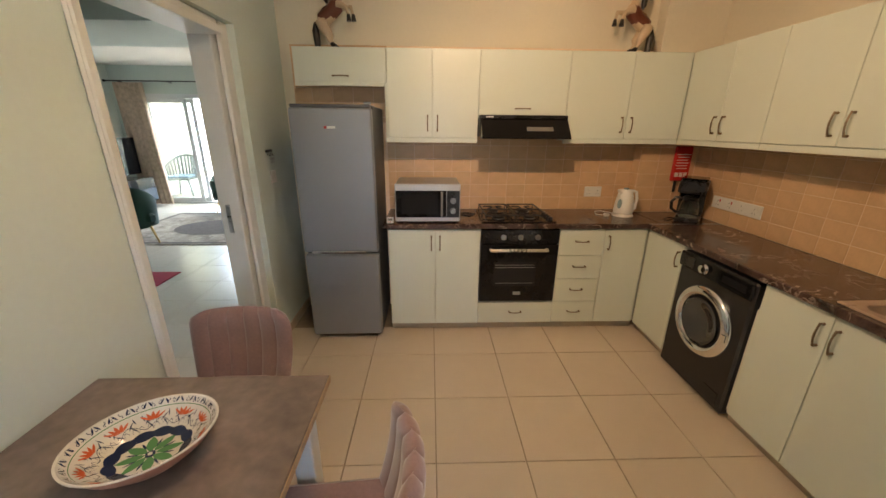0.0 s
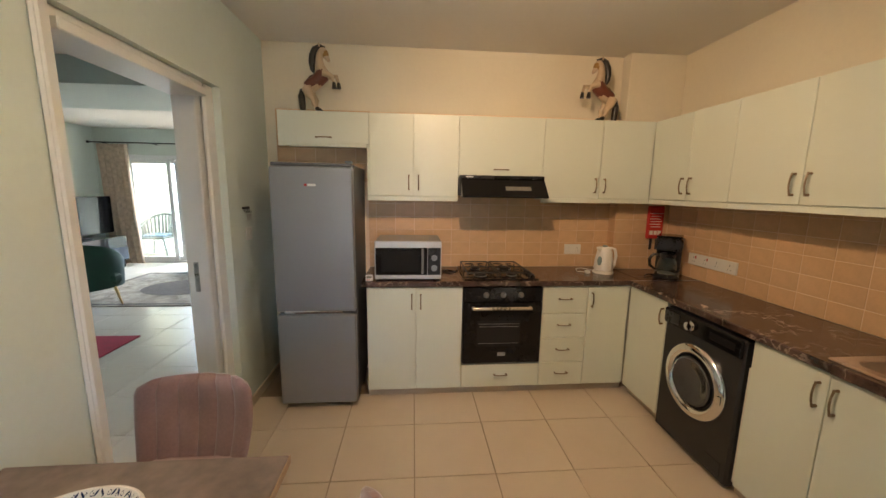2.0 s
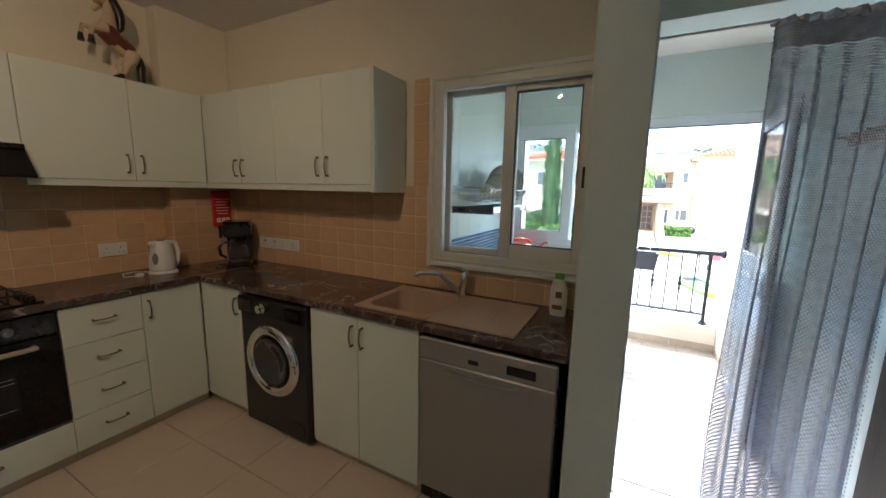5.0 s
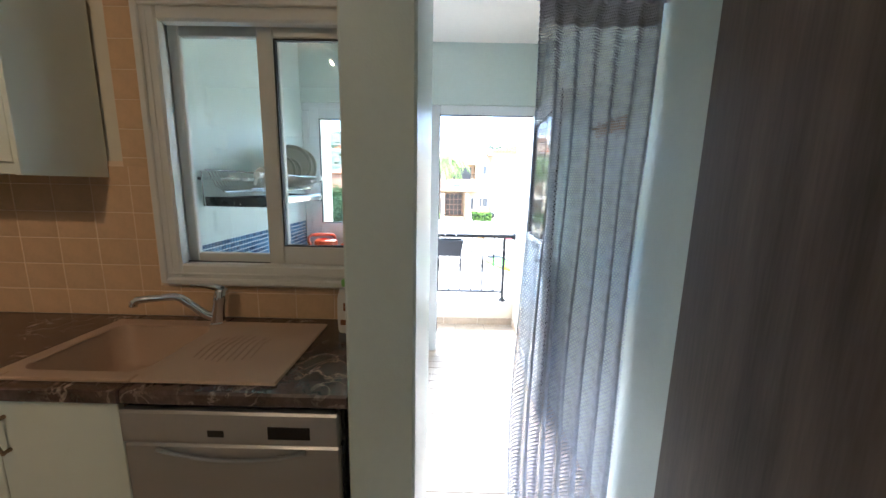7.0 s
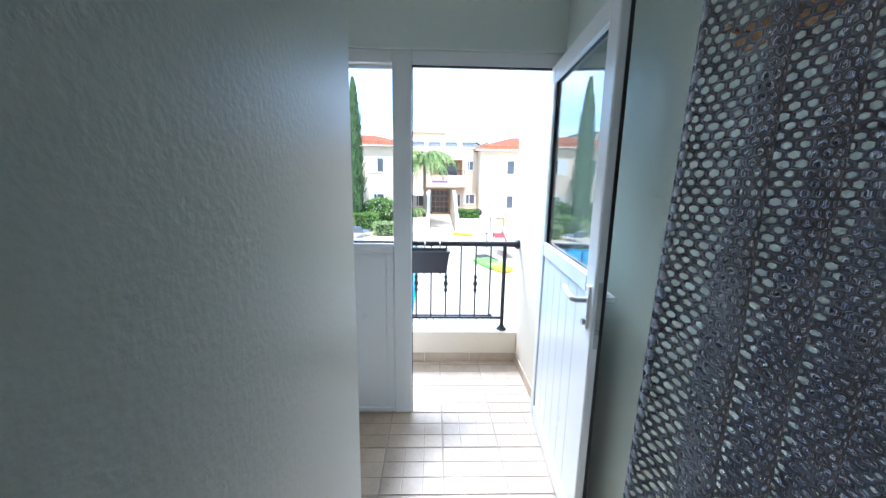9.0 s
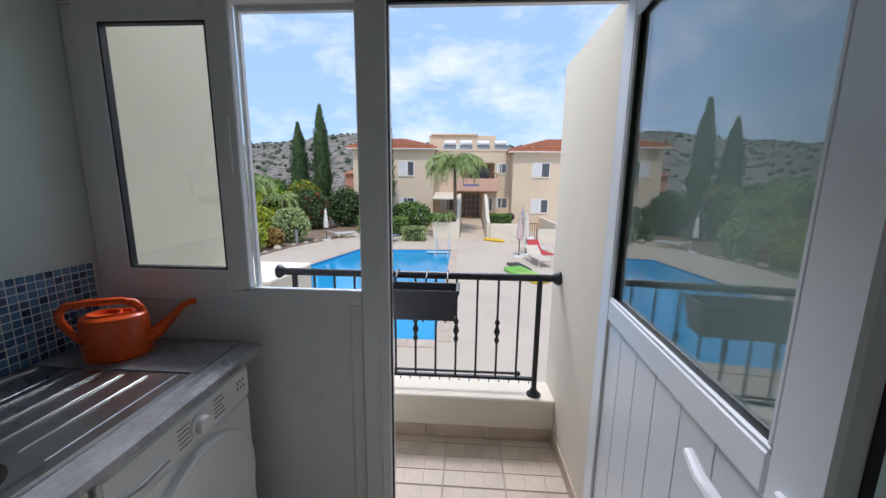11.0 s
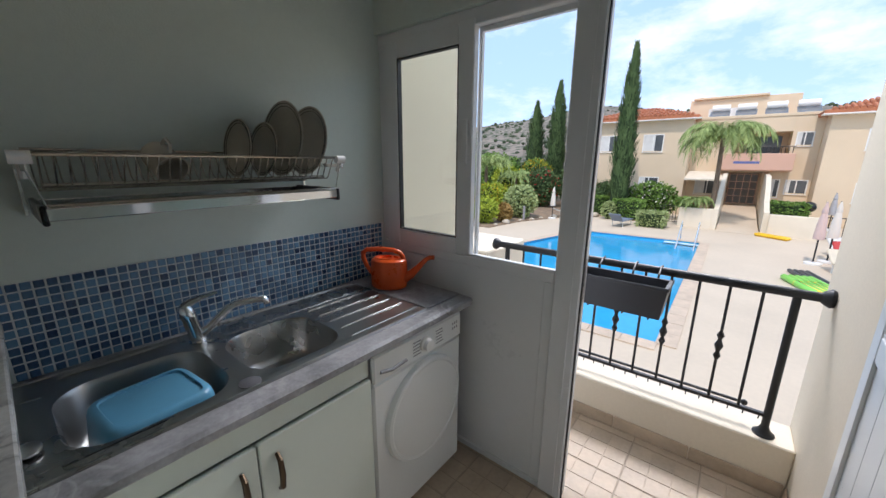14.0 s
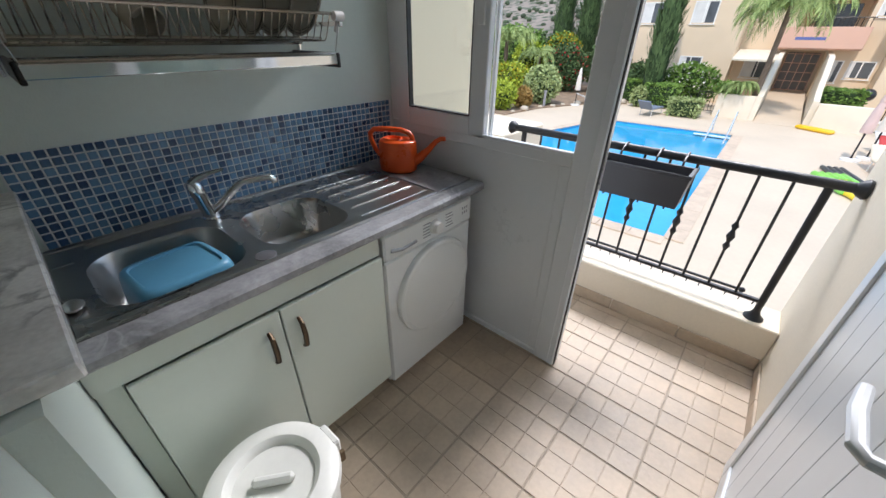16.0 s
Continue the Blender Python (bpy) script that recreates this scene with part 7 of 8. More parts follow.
CX = FXB + 1.6
for b0 in ((CX, 0.55, G, CX + 6, 2.74, 4.25), (CX, -3.49, G, CX + 6, -2.20, 4.25), (CX, -2.20, 3.35, CX + 6, 0.55, 4.25), (CX, -2.20, 0.95, CX + 6, 0.55, 1.15),
           (CX, -2.20, G, CX + 6, -1.25, 0.95), (CX + 2.2, -2.20, 1.15, CX + 2.4, 0.55, 3.35), (CX + 1.2, -1.25, G, CX + 1.4, 0.55, 0.95)):
    part("centre_wall", M().box(*b0, 0.01), WALLB, hs)
part("upper_block", M().box(CX + 4.5, -2.6, 4.1, CX + 9, 3.7, 6.1, 0.02).box(CX + 4.3, -0.9, 6.1, CX + 9, 3.5, 6.25, 0.02), WALLB, hs)
part("balcony_front", M().box(CX - 1.1, -2.45, 1.05, CX - 0.95, 1.0, 2.05, 0.02).box(CX - 1.0, -2.45, 1.0, CX + 0.1, 1.0, 1.14, 0.02).box(CX - 1.0, -2.45, 1.14, CX, -2.30, 2.05, 0.01).box(CX - 1.0, 0.85, 1.14, CX, 1.0, 2.05, 0.01), WALLP, hs, "pink rendered balcony front")
br1 = M()
for i in range(14):
    br1.tube([(CX - 1.02, -2.3 + i * 0.17, 2.05), (CX - 1.02, -2.3 + i * 0.17, 2.45)], 0.018, 5)
br1.tube([(CX - 1.02, -2.4, 2.45), (CX - 1.02, 0.2, 2.45)], 0.025, 6)
part("balcony_rail", br1, BLACKMETAL, hs)
part("balcony_sign", M().box(CX - 1.104, -0.9, 1.44, CX - 1.098, 0.35, 1.58, 0), mat("blue_lettering", (0.10, 0.14, 0.35), 0.6), hs, "blue painted lettering, unreadable")
part("balcony_door", M().box(CX + 2.15, -1.9, 1.16, CX + 2.21, -0.2, 3.2, 0.01), WINGL, hs)
ed = part("entrance_door", M().box(CX + 1.12, -1.10, GL + 0.35, CX + 1.2, 0.42, 0.80, 0.01), mat("dark_door_glass", (0.07, 0.055, 0.05), 0.15), hs, "dark glazed entrance door with lattice")
for i in range(5):
    part("bar", M().box(CX + 1.09, -1.10 + i * 0.372, GL + 0.35, CX + 1.125, -1.06 + i * 0.372, 0.80, 0), WALLP, ed)
for i in range(5):
    part("bar", M().box(CX + 1.085, -1.10, GL + 0.35 + i * 0.48, CX + 1.127, 0.42, GL + 0.39 + i * 0.48, 0), WALLP, ed)


def far_window(x, y0, y1, z0, z1, blind=0.5):
    w = part("window", M().box(x - 0.03, y0 - 0.06, z0 - 0.06, x + 0.02, y0, z1 + 0.06, 0).box(x - 0.03, y1, z0 - 0.06, x + 0.02, y1 + 0.06, z1 + 0.06, 0).box(x - 0.03, y0, z1, x + 0.02, y1, z1 + 0.06, 0)
             .box(x - 0.03, (y0 + y1) / 2 - 0.03, z0, x + 0.02, (y0 + y1) / 2 + 0.03, z1, 0), WINFR, hs)
    part("pane", M().box(x - 0.008, y0, z0, x + 0.004, y1, z1, 0), WINGL, w)
    part("sill", M().box(x - 0.07, y0 - 0.1, z0 - 0.10, x + 0.02, y1 + 0.1, z0 - 0.061, 0), WINFR, w)
    part("blind", M().box(x - 0.012, y1 - (y1 - y0) * blind, z0, x - 0.0085, y1, z1, 0), BLIND, w, "white net blind")


far_window(FXB, 4.32, 5.46, 2.24, 3.28, 0.6)
far_window(FXB, 4.30, 5.42, -0.55, 0.43, 0.3)
far_window(FXB, -6.30, -5.05, 2.22, 3.22, 0.55)
far_window(FXB, -6.30, -5.08, -0.55, 0.42, 0.6)
far_window(FXB, -9.8, -8.6, 2.22, 3.22, 0.4)
far_window(FXB, -9.8, -8.6, -0.55, 0.42, 0.5)
far_window(CX, -3.10, -2.45, 2.55, 3.25, 0.3)
far_window(CX, -2.05, -1.45, -0.55, 0.45, 0.7)
far_window(CX, -3.3, -2.4, -0.30, 0.45, 0.2)
far_window(CX, 0.9, 2.2, -0.55, 0.42, 0.4)
far_window(FXB + 6.09, -0.2, 2.4, 4.55, 5.35, 0.9)
far_window(FXB, 7.2, 8.3, 2.24, 3.28, 0.5)


def tile_roof(y0, y1, x0, x1, z, rise):
    """Hipped roof: courses of half-round tiles on the slope that faces the terrace, plain slopes elsewhere."""
    cy, hx = (y0 + y1) / 2, (x1 - x0) / 2
    ins = min((y1 - y0) / 2 * 0.8, hx)
    A = [(x0, y0, z), (x0, y1, z), (x1, y1, z), (x1, y0, z), (x0 + ins, y0 + ins, z + rise), (x0 + ins, y1 - ins, z + rise), (x1 - ins, y1 - ins, z + rise), (x1 - ins, y0 + ins, z + rise)]
    r = part("roof", M().raw(A + [(x, y, z - 0.16) for x, y, z1 in A[:4]], [(0, 4, 5, 1), (1, 5, 6, 2), (2, 6, 7, 3), (3, 7, 4, 0), (4, 7, 6, 5), (8, 9, 10, 11), (0, 1, 9, 8), (1, 2, 10, 9), (2, 3, 11, 10), (3, 0, 8, 11)]), ROOFT, hs, "orange terracotta tiled roof", smooth=0)
    n = int((y1 - y0) / 0.25)
    m = M()
    for i in range(n):
        y = y0 + (i + 0.5) * (y1 - y0) / n
        f = min(1.0, min(y - y0, y1 - y) / ins)
        if f < 0.05:
            continue
        c = max(1, int(f * 5))
        for j in range(c):
            f0, f1 = f * j / c, f * (j + 1) / c
            m.tube([(x0 + ins * f0, y, z + rise * f0 + 0.05), (x0 + ins * f1, y, z + rise * f1 + 0.02)], [0.10, 0.085], 6)
    tagged(part("roof_tiles", m, ROOFT, hs, smooth=0), kind="stuff")


tile_roof(2.45, 9.6, FXB - 0.45, FXB + 9.4, 4.42, 0.85)
tile_roof(-11.9, -3.1, FXB - 0.45, FXB + 9.4, 4.25, 1.1)
part("eave_board", M().box(FXB - 0.46, 2.34, 4.20, FXB + 0.3, 9.6, 4.27, 0.01), WINFR, hs)
part("eave_board", M().box(FXB - 0.46, -11.9, 4.02, FXB + 0.3, -3.09, 4.09, 0.01), WINFR, hs)
part("parapet", M().box(CX - 0.05, -3.49, 4.25, CX + 0.15, 2.74, 4.42, 0.01), WALLB, hs)
for i, y in enumerate((1.6, 0.2, -1.3, -2.8)):
    wh = thing("solar_water_heater", (CX + 2, y, 4.3), "white solar water heater with tilted panel on the roof", "water heater", "solar heaters")
    part("tank", M().tube([(CX + 2.2, y - 0.5, 5.12), (CX + 2.2, y + 0.5, 5.12)], 0.26, 14), WHITEPL, wh)
    part("collector", M().box(CX + 0.7, y - 0.55, 4.45, CX + 0.78, y + 0.55, 4.46, 0).raw([(CX + 0.75, y - 0.55, 4.42), (CX + 0.75, y + 0.55, 4.42), (CX + 2.0, y + 0.55, 4.95), (CX + 2.0, y - 0.55, 4.95), (CX + 0.75, y - 0.55, 4.36), (CX + 0.75, y + 0.55, 4.36), (CX + 2.0, y + 0.55, 4.88), (CX + 2.0, y - 0.55, 4.88)],
         [(0, 3, 2, 1), (4, 5, 6, 7), (0, 1, 5, 4), (1, 2, 6, 5), (2, 3, 7, 6), (3, 0, 4, 7)]), WINGL, wh)
    part("stand", M().tube([(CX + 2.2, y - 0.4, 4.25), (CX + 2.2, y - 0.4, 4.95)], 0.03, 6).tube([(CX + 2.2, y + 0.4, 4.25), (CX + 2.2, y + 0.4, 4.95)], 0.03, 6), BLACKMETAL, wh)
aw = thing("awning", (31.5, 1.9, 0.7), "cream folding awning over the ground floor terrace", "awning")
part("cloth", M().raw([(CX - 0.02, 0.8, 0.92), (CX - 0.02, 2.7, 0.92), (CX - 1.9, 2.75, 0.46), (CX - 1.9, 0.75, 0.46), (CX - 0.02, 0.8, 0.88), (CX - 0.02, 2.7, 0.88), (CX - 1.9, 2.75, 0.36), (CX - 1.9, 0.75, 0.36)], [(0, 1, 2, 3), (7, 6, 5, 4), (2, 6, 7, 3), (0, 3, 7, 4), (1, 5, 6, 2)]), mat("cream_canvas", (0.72, 0.66, 0.55), 0.9), aw)
# ramp between curved walls up to the entrance
rp = thing("entrance_ramp", (29, -0.4, G), "sloping entrance path between stepped cream walls", "ramp", kind="structure")
part("path", M().raw([(26.2, 0.45, G + 0.01), (26.2, -1.25, G + 0.01), (CX + 1.1, -1.2, GL + 0.34), (CX + 1.1, 0.5, GL + 0.34), (26.2, 0.45, G - 0.2), (26.2, -1.25, G - 0.2), (CX + 1.1, -1.2, G - 0.2), (CX + 1.1, 0.5, G - 0.2)], [(0, 1, 2, 3), (1, 5, 6, 2), (3, 7, 4, 0), (0, 4, 5, 1)]), DECK, rp, smooth=0)
for ys, s in ((0.50, 1), (-1.30, -1)):
    out = [(CX + 1.0, 0.9), (31.0, 0.75), (29.4, 0.1), (28.2, -0.55), (27.0, -0.85), (26.6, -0.9)]
    vs, fs = [], []
    for x, z in out:
        vs += [(x, ys, G - 0.1), (x, ys, z), (x, ys + s * 0.22, z), (x, ys + s * 0.22, G - 0.1)]
    for i in range(len(out) - 1):
        a = i * 4
        fs += [(a, a + 4, a + 5, a + 1), (a + 1, a + 5, a + 6, a + 2), (a + 2, a + 6, a + 7, a + 3)]
    n4 = (len(out) - 1) * 4
    fs += [(n4, n4 + 3, n4 + 2, n4 + 1), (0, 1, 2, 3)]
    part("ramp_wall", M().raw(vs, fs), RENDER_PALE, rp, smooth=0)
part("planter_wall", M().box(26.6, 0.72, G - 0.1, 26.85, 2.25, -0.92, 0.02), RENDER_PALE, rp)
part("planter_wall", M().box(26.3, -3.3, G - 0.1, 26.55, -1.52, -0.95, 0.02).box(26.3, -5.9, G - 0.1, 26.5, -4.6, -1.25, 0.02).box(26.5, -5.9, G - 0.1, 31.9, -5.7, -0.9, 0.02), RENDER_PALE, rp)


def gate(name, x, y0, y1, z0, z1, label):
    t = thing(name, (x, (y0 + y1) / 2, z0), label, "gate")
    part("gate_frame", M().tube([(x, y0, z0), (x, y0, z1), (x, y1, z1), (x, y1, z0)], 0.03, 6).tube([(x, y0, z0 + 0.12), (x, y1, z0 + 0.12)], 0.02, 6), BLACKMETAL, t)
    nb = int((y1 - y0) / 0.13)
    for i in range(1, nb):
        part("bar", M().tube([(x, y0 + (y1 - y0) * i / nb, z0 + 0.1), (x, y0 + (y1 - y0) * i / nb, z1)], 0.014, 5), BLACKMETAL, t)
    return t


gate("garden_gate", 27.4, 2.3, 3.2, G + 0.02, -0.95, "black iron garden gate beside the hedge")
gate("garden_gate", 26.4, -4.5, -3.35, G + 0.02, -0.9, "black iron gate to a ground floor terrace")

# ---- planting ----
def leaf_mat(name, a, b):
    return mat(name, b, 0.65, 0, 0.25, 1.5, 20, tint=a, island=0.5, spec=0.3)


def leaves(m, rng, pts, size, flat=0.5):
    """Small folded leaves (two triangles each) at the places given."""
    for p in pts:
        d = Vector((rng.gauss(0, 1), rng.gauss(0, 1), rng.gauss(0, flat) + 0.3)).normalized()
        s = d.cross(Vector((rng.gauss(0, 1), rng.gauss(0, 1), rng.gauss(0, 1)))).normalized()
        L, w = size * rng.uniform(0.7, 1.4), size * rng.uniform(0.30, 0.5)
        p = Vector(p)
        n = len(m.v)
        m.v += [tuple(p), tuple(p + d * L * 0.5 + s * w), tuple(p + d * L), tuple(p + d * L * 0.5 - s * w)]
        m.f += [(n, n + 1, n + 2), (n, n + 2, n + 3)]


def bush(name, x, y, z, rx, ry, rz, count, size, material, label, category="shrub", blooms=None, seed=1, boxy=0.0, parent=None, group=""):
    rng = random.Random(seed * 97 + int(x * 10))
    t = thing(name, (x, y, z), label, category, group)
    stem = M()
    for k in range(5):
        a = rng.uniform(0, 6.28)
        stem.tube([(x + 0.05 * math.cos(a), y + 0.05 * math.sin(a), z), (x + rx * 0.35 * math.cos(a), y + ry * 0.35 * math.sin(a), z + rz * 0.7)], [0.035, 0.015], 5)
    part("stems", stem, BARK, t)
    pts = []
    for i in range(count):
        if boxy:
            q = [rng.uniform(-1, 1) for _ in range(3)]
            ax = rng.choice((0, 0, 1, 2, 2))
            q[ax] = math.copysign(rng.uniform(0.82, 1.02), q[ax])
            if ax == 2:
                q[2] = abs(q[2])
        else:
            v = Vector((rng.gauss(0, 1), rng.gauss(0, 1), rng.gauss(0, 1))).normalized()
            lump = 1 + 0.16 * noise.noise(v * 2.3 + Vector((seed * 3.1, x, y)))+ 0.08 * noise.noise(v * 6 + Vector((x, seed, y)))
            q = v * lump * rng.uniform(0.78, 1.02)
        pts.append((x + rx * q[0], y + ry * q[1], max(z + 0.03, z + rz + rz * q[2])))
    m = M()
    leaves(m, rng, pts, size)
    part("crown", m, material, t, smooth=0)
    # solid dark core: the shade between the leaves, put into its colour
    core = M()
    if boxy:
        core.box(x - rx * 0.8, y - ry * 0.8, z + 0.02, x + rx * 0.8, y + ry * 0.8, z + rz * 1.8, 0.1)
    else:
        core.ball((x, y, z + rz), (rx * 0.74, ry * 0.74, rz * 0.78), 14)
    part("shade_core", core, SHADELEAF, t)
    if blooms:
        m = M()
        rng2 = random.Random(seed + 5)
        leaves(m, rng2, [p for p in pts if rng2.random() < blooms[1]], size * 0.8)
        part("flowers", m, blooms[0], t, smooth=0, kind="stuff")
    return t


BARK = mat("grey_brown_bark", (0.16, 0.115, 0.08), 0.9, 0, 0.3, 8, 40, 0.4, 30)
# dark green for plant cores, with the shade inside the foliage painted in
SHADELEAF = mat("shaded_foliage_core", (0.028, 0.055, 0.016), 0.9, 0, 0.4, 6, 30, 0.5, 12)
CYP = leaf_mat("cypress_leaf", (0.03, 0.062, 0.02), (0.105, 0.165, 0.062))
HEDGE = leaf_mat("hedge_leaf", (0.055, 0.12, 0.022), (0.19, 0.31, 0.065))
GREYG = leaf_mat("grey_green_leaf", (0.17, 0.22, 0.075), (0.40, 0.47, 0.21))
BRIGHT = leaf_mat("yellow_green_leaf", (0.16, 0.24, 0.02), (0.42, 0.48, 0.06))
STRAW = leaf_mat("straw_grass", (0.22, 0.13, 0.035), (0.42, 0.28, 0.10))
PALML = leaf_mat("palm_leaf", (0.10, 0.17, 0.045), (0.36, 0.44, 0.17))
WHITEF = mat("white_blossom", (0.75, 0.70, 0.66), 0.8)
REDF = mat("red_blossom", (0.50, 0.03, 0.03), 0.8)
YELF = mat("yellow_blossom", (0.65, 0.42, 0.02), 0.8)


def cypress(x, y, z, h, r, seed, label):
    rng = random.Random(seed)
    t = thing("cypress_tree", (x, y, z), label, "tree", "cypresses")
    part("trunk", M().tube([(x, y, z), (x, y, z + h * 0.3), (x, y, z + h * 0.9)], [r * 0.2, r * 0.14, 0.02], 8), BARK, t)
    # dark core painted as the shaded inside of the tree
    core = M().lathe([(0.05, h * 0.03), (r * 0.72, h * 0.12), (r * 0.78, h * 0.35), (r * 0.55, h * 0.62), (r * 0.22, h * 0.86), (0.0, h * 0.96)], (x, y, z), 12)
    part("shade_core", core, SHADELEAF, t)
    m = M()
    for i in range(int(2600 * h / 8)):
        f = rng.random() ** 0.85
        prof = r * (0.55 + 1.3 * f if f < 0.3 else (0.94 + 0.1 * math.sin(f * 9)) * (1 - ((f - 0.3) / 0.7) ** 1.7) + 0.02)
        a = rng.uniform(0, 2 * math.pi)
        rr = prof * rng.uniform(0.72, 1.05) * (1 + 0.18 * math.sin(a * 5 + f * 30 + seed))
        p = Vector((x + rr * math.cos(a), y + rr * math.sin(a), z + h * (0.02 + 0.96 * f)))
        L, w = h * 0.035 * rng.uniform(0.7, 1.5), 0.05 * rng.uniform(0.7, 1.4)
        d = Vector((0.28 * math.cos(a), 0.28 * math.sin(a), 1)).normalized()
        s = Vector((-math.sin(a), math.cos(a), 0.2 * rng.uniform(-1, 1))).normalized()
        n = len(m.v)
        m.v += [tuple(p), tuple(p + d * L * 0.45 + s * w), tuple(p + d * L), tuple(p + d * L * 0.45 - s * w)]
        m.f += [(n, n + 1, n + 2), (n, n + 2, n + 3)]
    part("crown", m, CYP, t, smooth=0)


cypress(28.0, 5.75, G, 10.2, 0.70, 3, "tall slender dark green cypress by the pool hedge")
cypress(34.0, 14.5, G, 8.5, 1.05, 4, "dark green cypress behind the flower beds")
cypress(34.0, 12.55, G, 9.9, 0.95, 5, "tall dark green cypress behind the flower beds")


def palm(x, y, z, h, fl, count, seed, label, trunk=0.13, droop=1.0, width=0.5):
    rng = random.Random(seed)
    t = thing("palm_tree", (x, y, z), label, "tree", "palms")
    part("trunk", M().tube([(x, y, z), (x + 0.05, y, z + h * 0.4), (x, y + 0.04, z + h)], [trunk * 1.3, trunk, trunk * 0.9], 10), BARK, t)
    for k in range(count):
        a = 2 * math.pi * k / count + rng.uniform(-0.2, 0.2)
        up, end = rng.uniform(0.5, 1.55), -rng.uniform(0.9, 1.45) * droop
        L = fl * rng.uniform(0.85, 1.1)
        p, pts = Vector((x, y, z + h)), []
        for i in range(9):
            pts.append(p.copy())
            g = up + (end - up) * (i + 0.5) / 8
            p += Vector((math.cos(a) * math.cos(g), math.sin(a) * math.cos(g), math.sin(g))) * (L / 8)
        m = M().tube(pts, [0.02 - 0.0018 * i for i in range(9)], 5)
        for i in range(34):
            f = 0.10 + 0.90 * i / 34
            j = min(7, int(f * 8))
            p = pts[j].lerp(pts[j + 1], f * 8 - j)
            d = (pts[j + 1] - pts[j]).normalized()
            s = d.cross(Vector((0, 0, 1))).normalized()
            for sg in (-1, 1):
                tip = p + s * sg * width * (1 - 0.6 * f) * rng.uniform(0.8, 1.1) + d * 0.22 - Vector((0, 0, rng.uniform(0.12, 0.5) * width / 0.5))
                mid2 = p.lerp(tip, 0.5) + d * 0.03
                n = len(m.v)
                m.v += [tuple(p), tuple(mid2 + d * 0.03), tuple(tip), tuple(mid2 - d * 0.03)]
                m.f += [(n, n + 1, n + 2), (n, n + 2, n + 3)]
        part("frond", m, PALML, t, smooth=0)


palm(27.5, 0.85, -1.0, 3.75, 2.45, 44, 11, "feathery palm tree in front of the entrance block", 0.11, 1.12, 0.5)
palm(27.0, 1.6, -1.1, 0.5, 1.0, 12, 12, "low young palm in the raised bed", 0.10, 1.0, 0.3)
palm(26.0, 14.5, G, 3.2, 2.1, 16, 13, "broad-leaved palm above the flower bed", 0.14, 0.8, 0.6)
palm(29.0, 13.6, G, 2.4, 1.8, 14, 14, "arching palm beside the cypress", 0.12, 1.2, 0.4)
HL = "clipped green hedge beside the pool terrace"
bush("hedge", 28.8, 7.0, G, 0.55, 0.80, 0.62, 1500, 0.13, HEDGE, HL, "hedge", seed=1, boxy=1, group="clipped hedges")
bush("hedge", 27.6, 5.0, G, 0.55, 0.85, 0.62, 1500, 0.13, HEDGE, HL, "hedge", seed=2, boxy=1, group="clipped hedges")
bush("hedge", 25.4, 3.35, G, 0.45, 0.72, 0.42, 1300, 0.11, GREYG, "low grey-green clipped hedge at the terrace edge", "hedge", seed=3, boxy=1, group="clipped hedges")
bush("hedge", 29.5, -2.3, -1.3, 0.6, 0.85, 0.36, 1200, 0.12, HEDGE, "clipped hedge in the raised bed by the entrance", "hedge", seed=4, boxy=1, group="clipped hedges")
bush("oleander_bush", 29.5, 4.2, G, 0.9, 1.5, 1.15, 2800, 0.17, HEDGE, "flowering bush with white blossoms", blooms=(WHITEF, 0.16), seed=5)
bush("shrub", 29.8, 6.9, G, 0.9, 1.3, 1.1, 2000, 0.17, CYP, "dark green shrub behind the hedge", seed=6)
bush("shrub", 26.9, 6.0, G, 0.45, 0.42, 0.55, 700, 0.13, GREYG, "small grey-green shrub between the hedges", seed=7)
bush("shrub", 23.6, 10.45, G, 1.0, 1.05, 1.02, 2600, 0.15, GREYG, "rounded grey-green shrub by the pool", seed=8)
bush("shrub", 20.3, 10.95, G, 0.75, 0.75, 0.72, 1800, 0.13, BRIGHT, "rounded pale green shrub in the gravel bed", seed=9)
bush("ornamental_grass", 21.6, 10.45, G, 0.40, 0.40, 0.50, 1200, 0.20, STRAW, "straw-coloured ornamental grass tuft", "grass", seed=10)
bush("shrub", 25.0, 13.6, G, 1.3, 1.6, 0.98, 2600, 0.18, BRIGHT, "yellow-green shrub at the back of the bed", blooms=(YELF, 0.20), seed=11)
bush("shrub", 24.0, 16.0, G, 1.5, 1.8, 1.0, 2400, 0.18, BRIGHT, "yellow-green hedge at the back of the bed", seed=12)
bush("bougainvillea", 29.8, 11.9, G, 1.1, 1.5, 1.5, 2600, 0.18, CYP, "dark shrub with scattered red blossoms", blooms=(REDF, 0.14), seed=13)
bush("shrub", 31.0, 12.9, -0.3, 0.8, 1.3, 1.0, 1500, 0.18, HEDGE, "shrub with yellow blossoms near the cypress", blooms=(YELF, 0.55), seed=14)
bush("shrub", 31.0, 16.2, G, 1.5, 2.2, 1.9, 2600, 0.22, HEDGE, "tall leafy shrub behind the flower bed", seed=21)
bush("shrub", 29.5, 14.8, G, 1.0, 1.2, 1.6, 1900, 0.2, BRIGHT, "yellow-green leafy shrub below the palms", seed=22)
bush("shrub", 32.0, 9.9, G, 1.0, 1.6, 1.6, 2200, 0.2, CYP, "dark green shrub beside the building", seed=15)
bush("shrub", 27.2, 2.0, -1.1, 0.4, 0.6, 0.35, 700, 0.12, HEDGE, "small green shrub in the raised bed", blooms=(REDF, 0.03), seed=16)
bush("shrub", 33.0, 17.5, G, 2.2, 3.0, 1.9, 2600, 0.25, CYP, "tall green shrubs at the garden edge", seed=17)
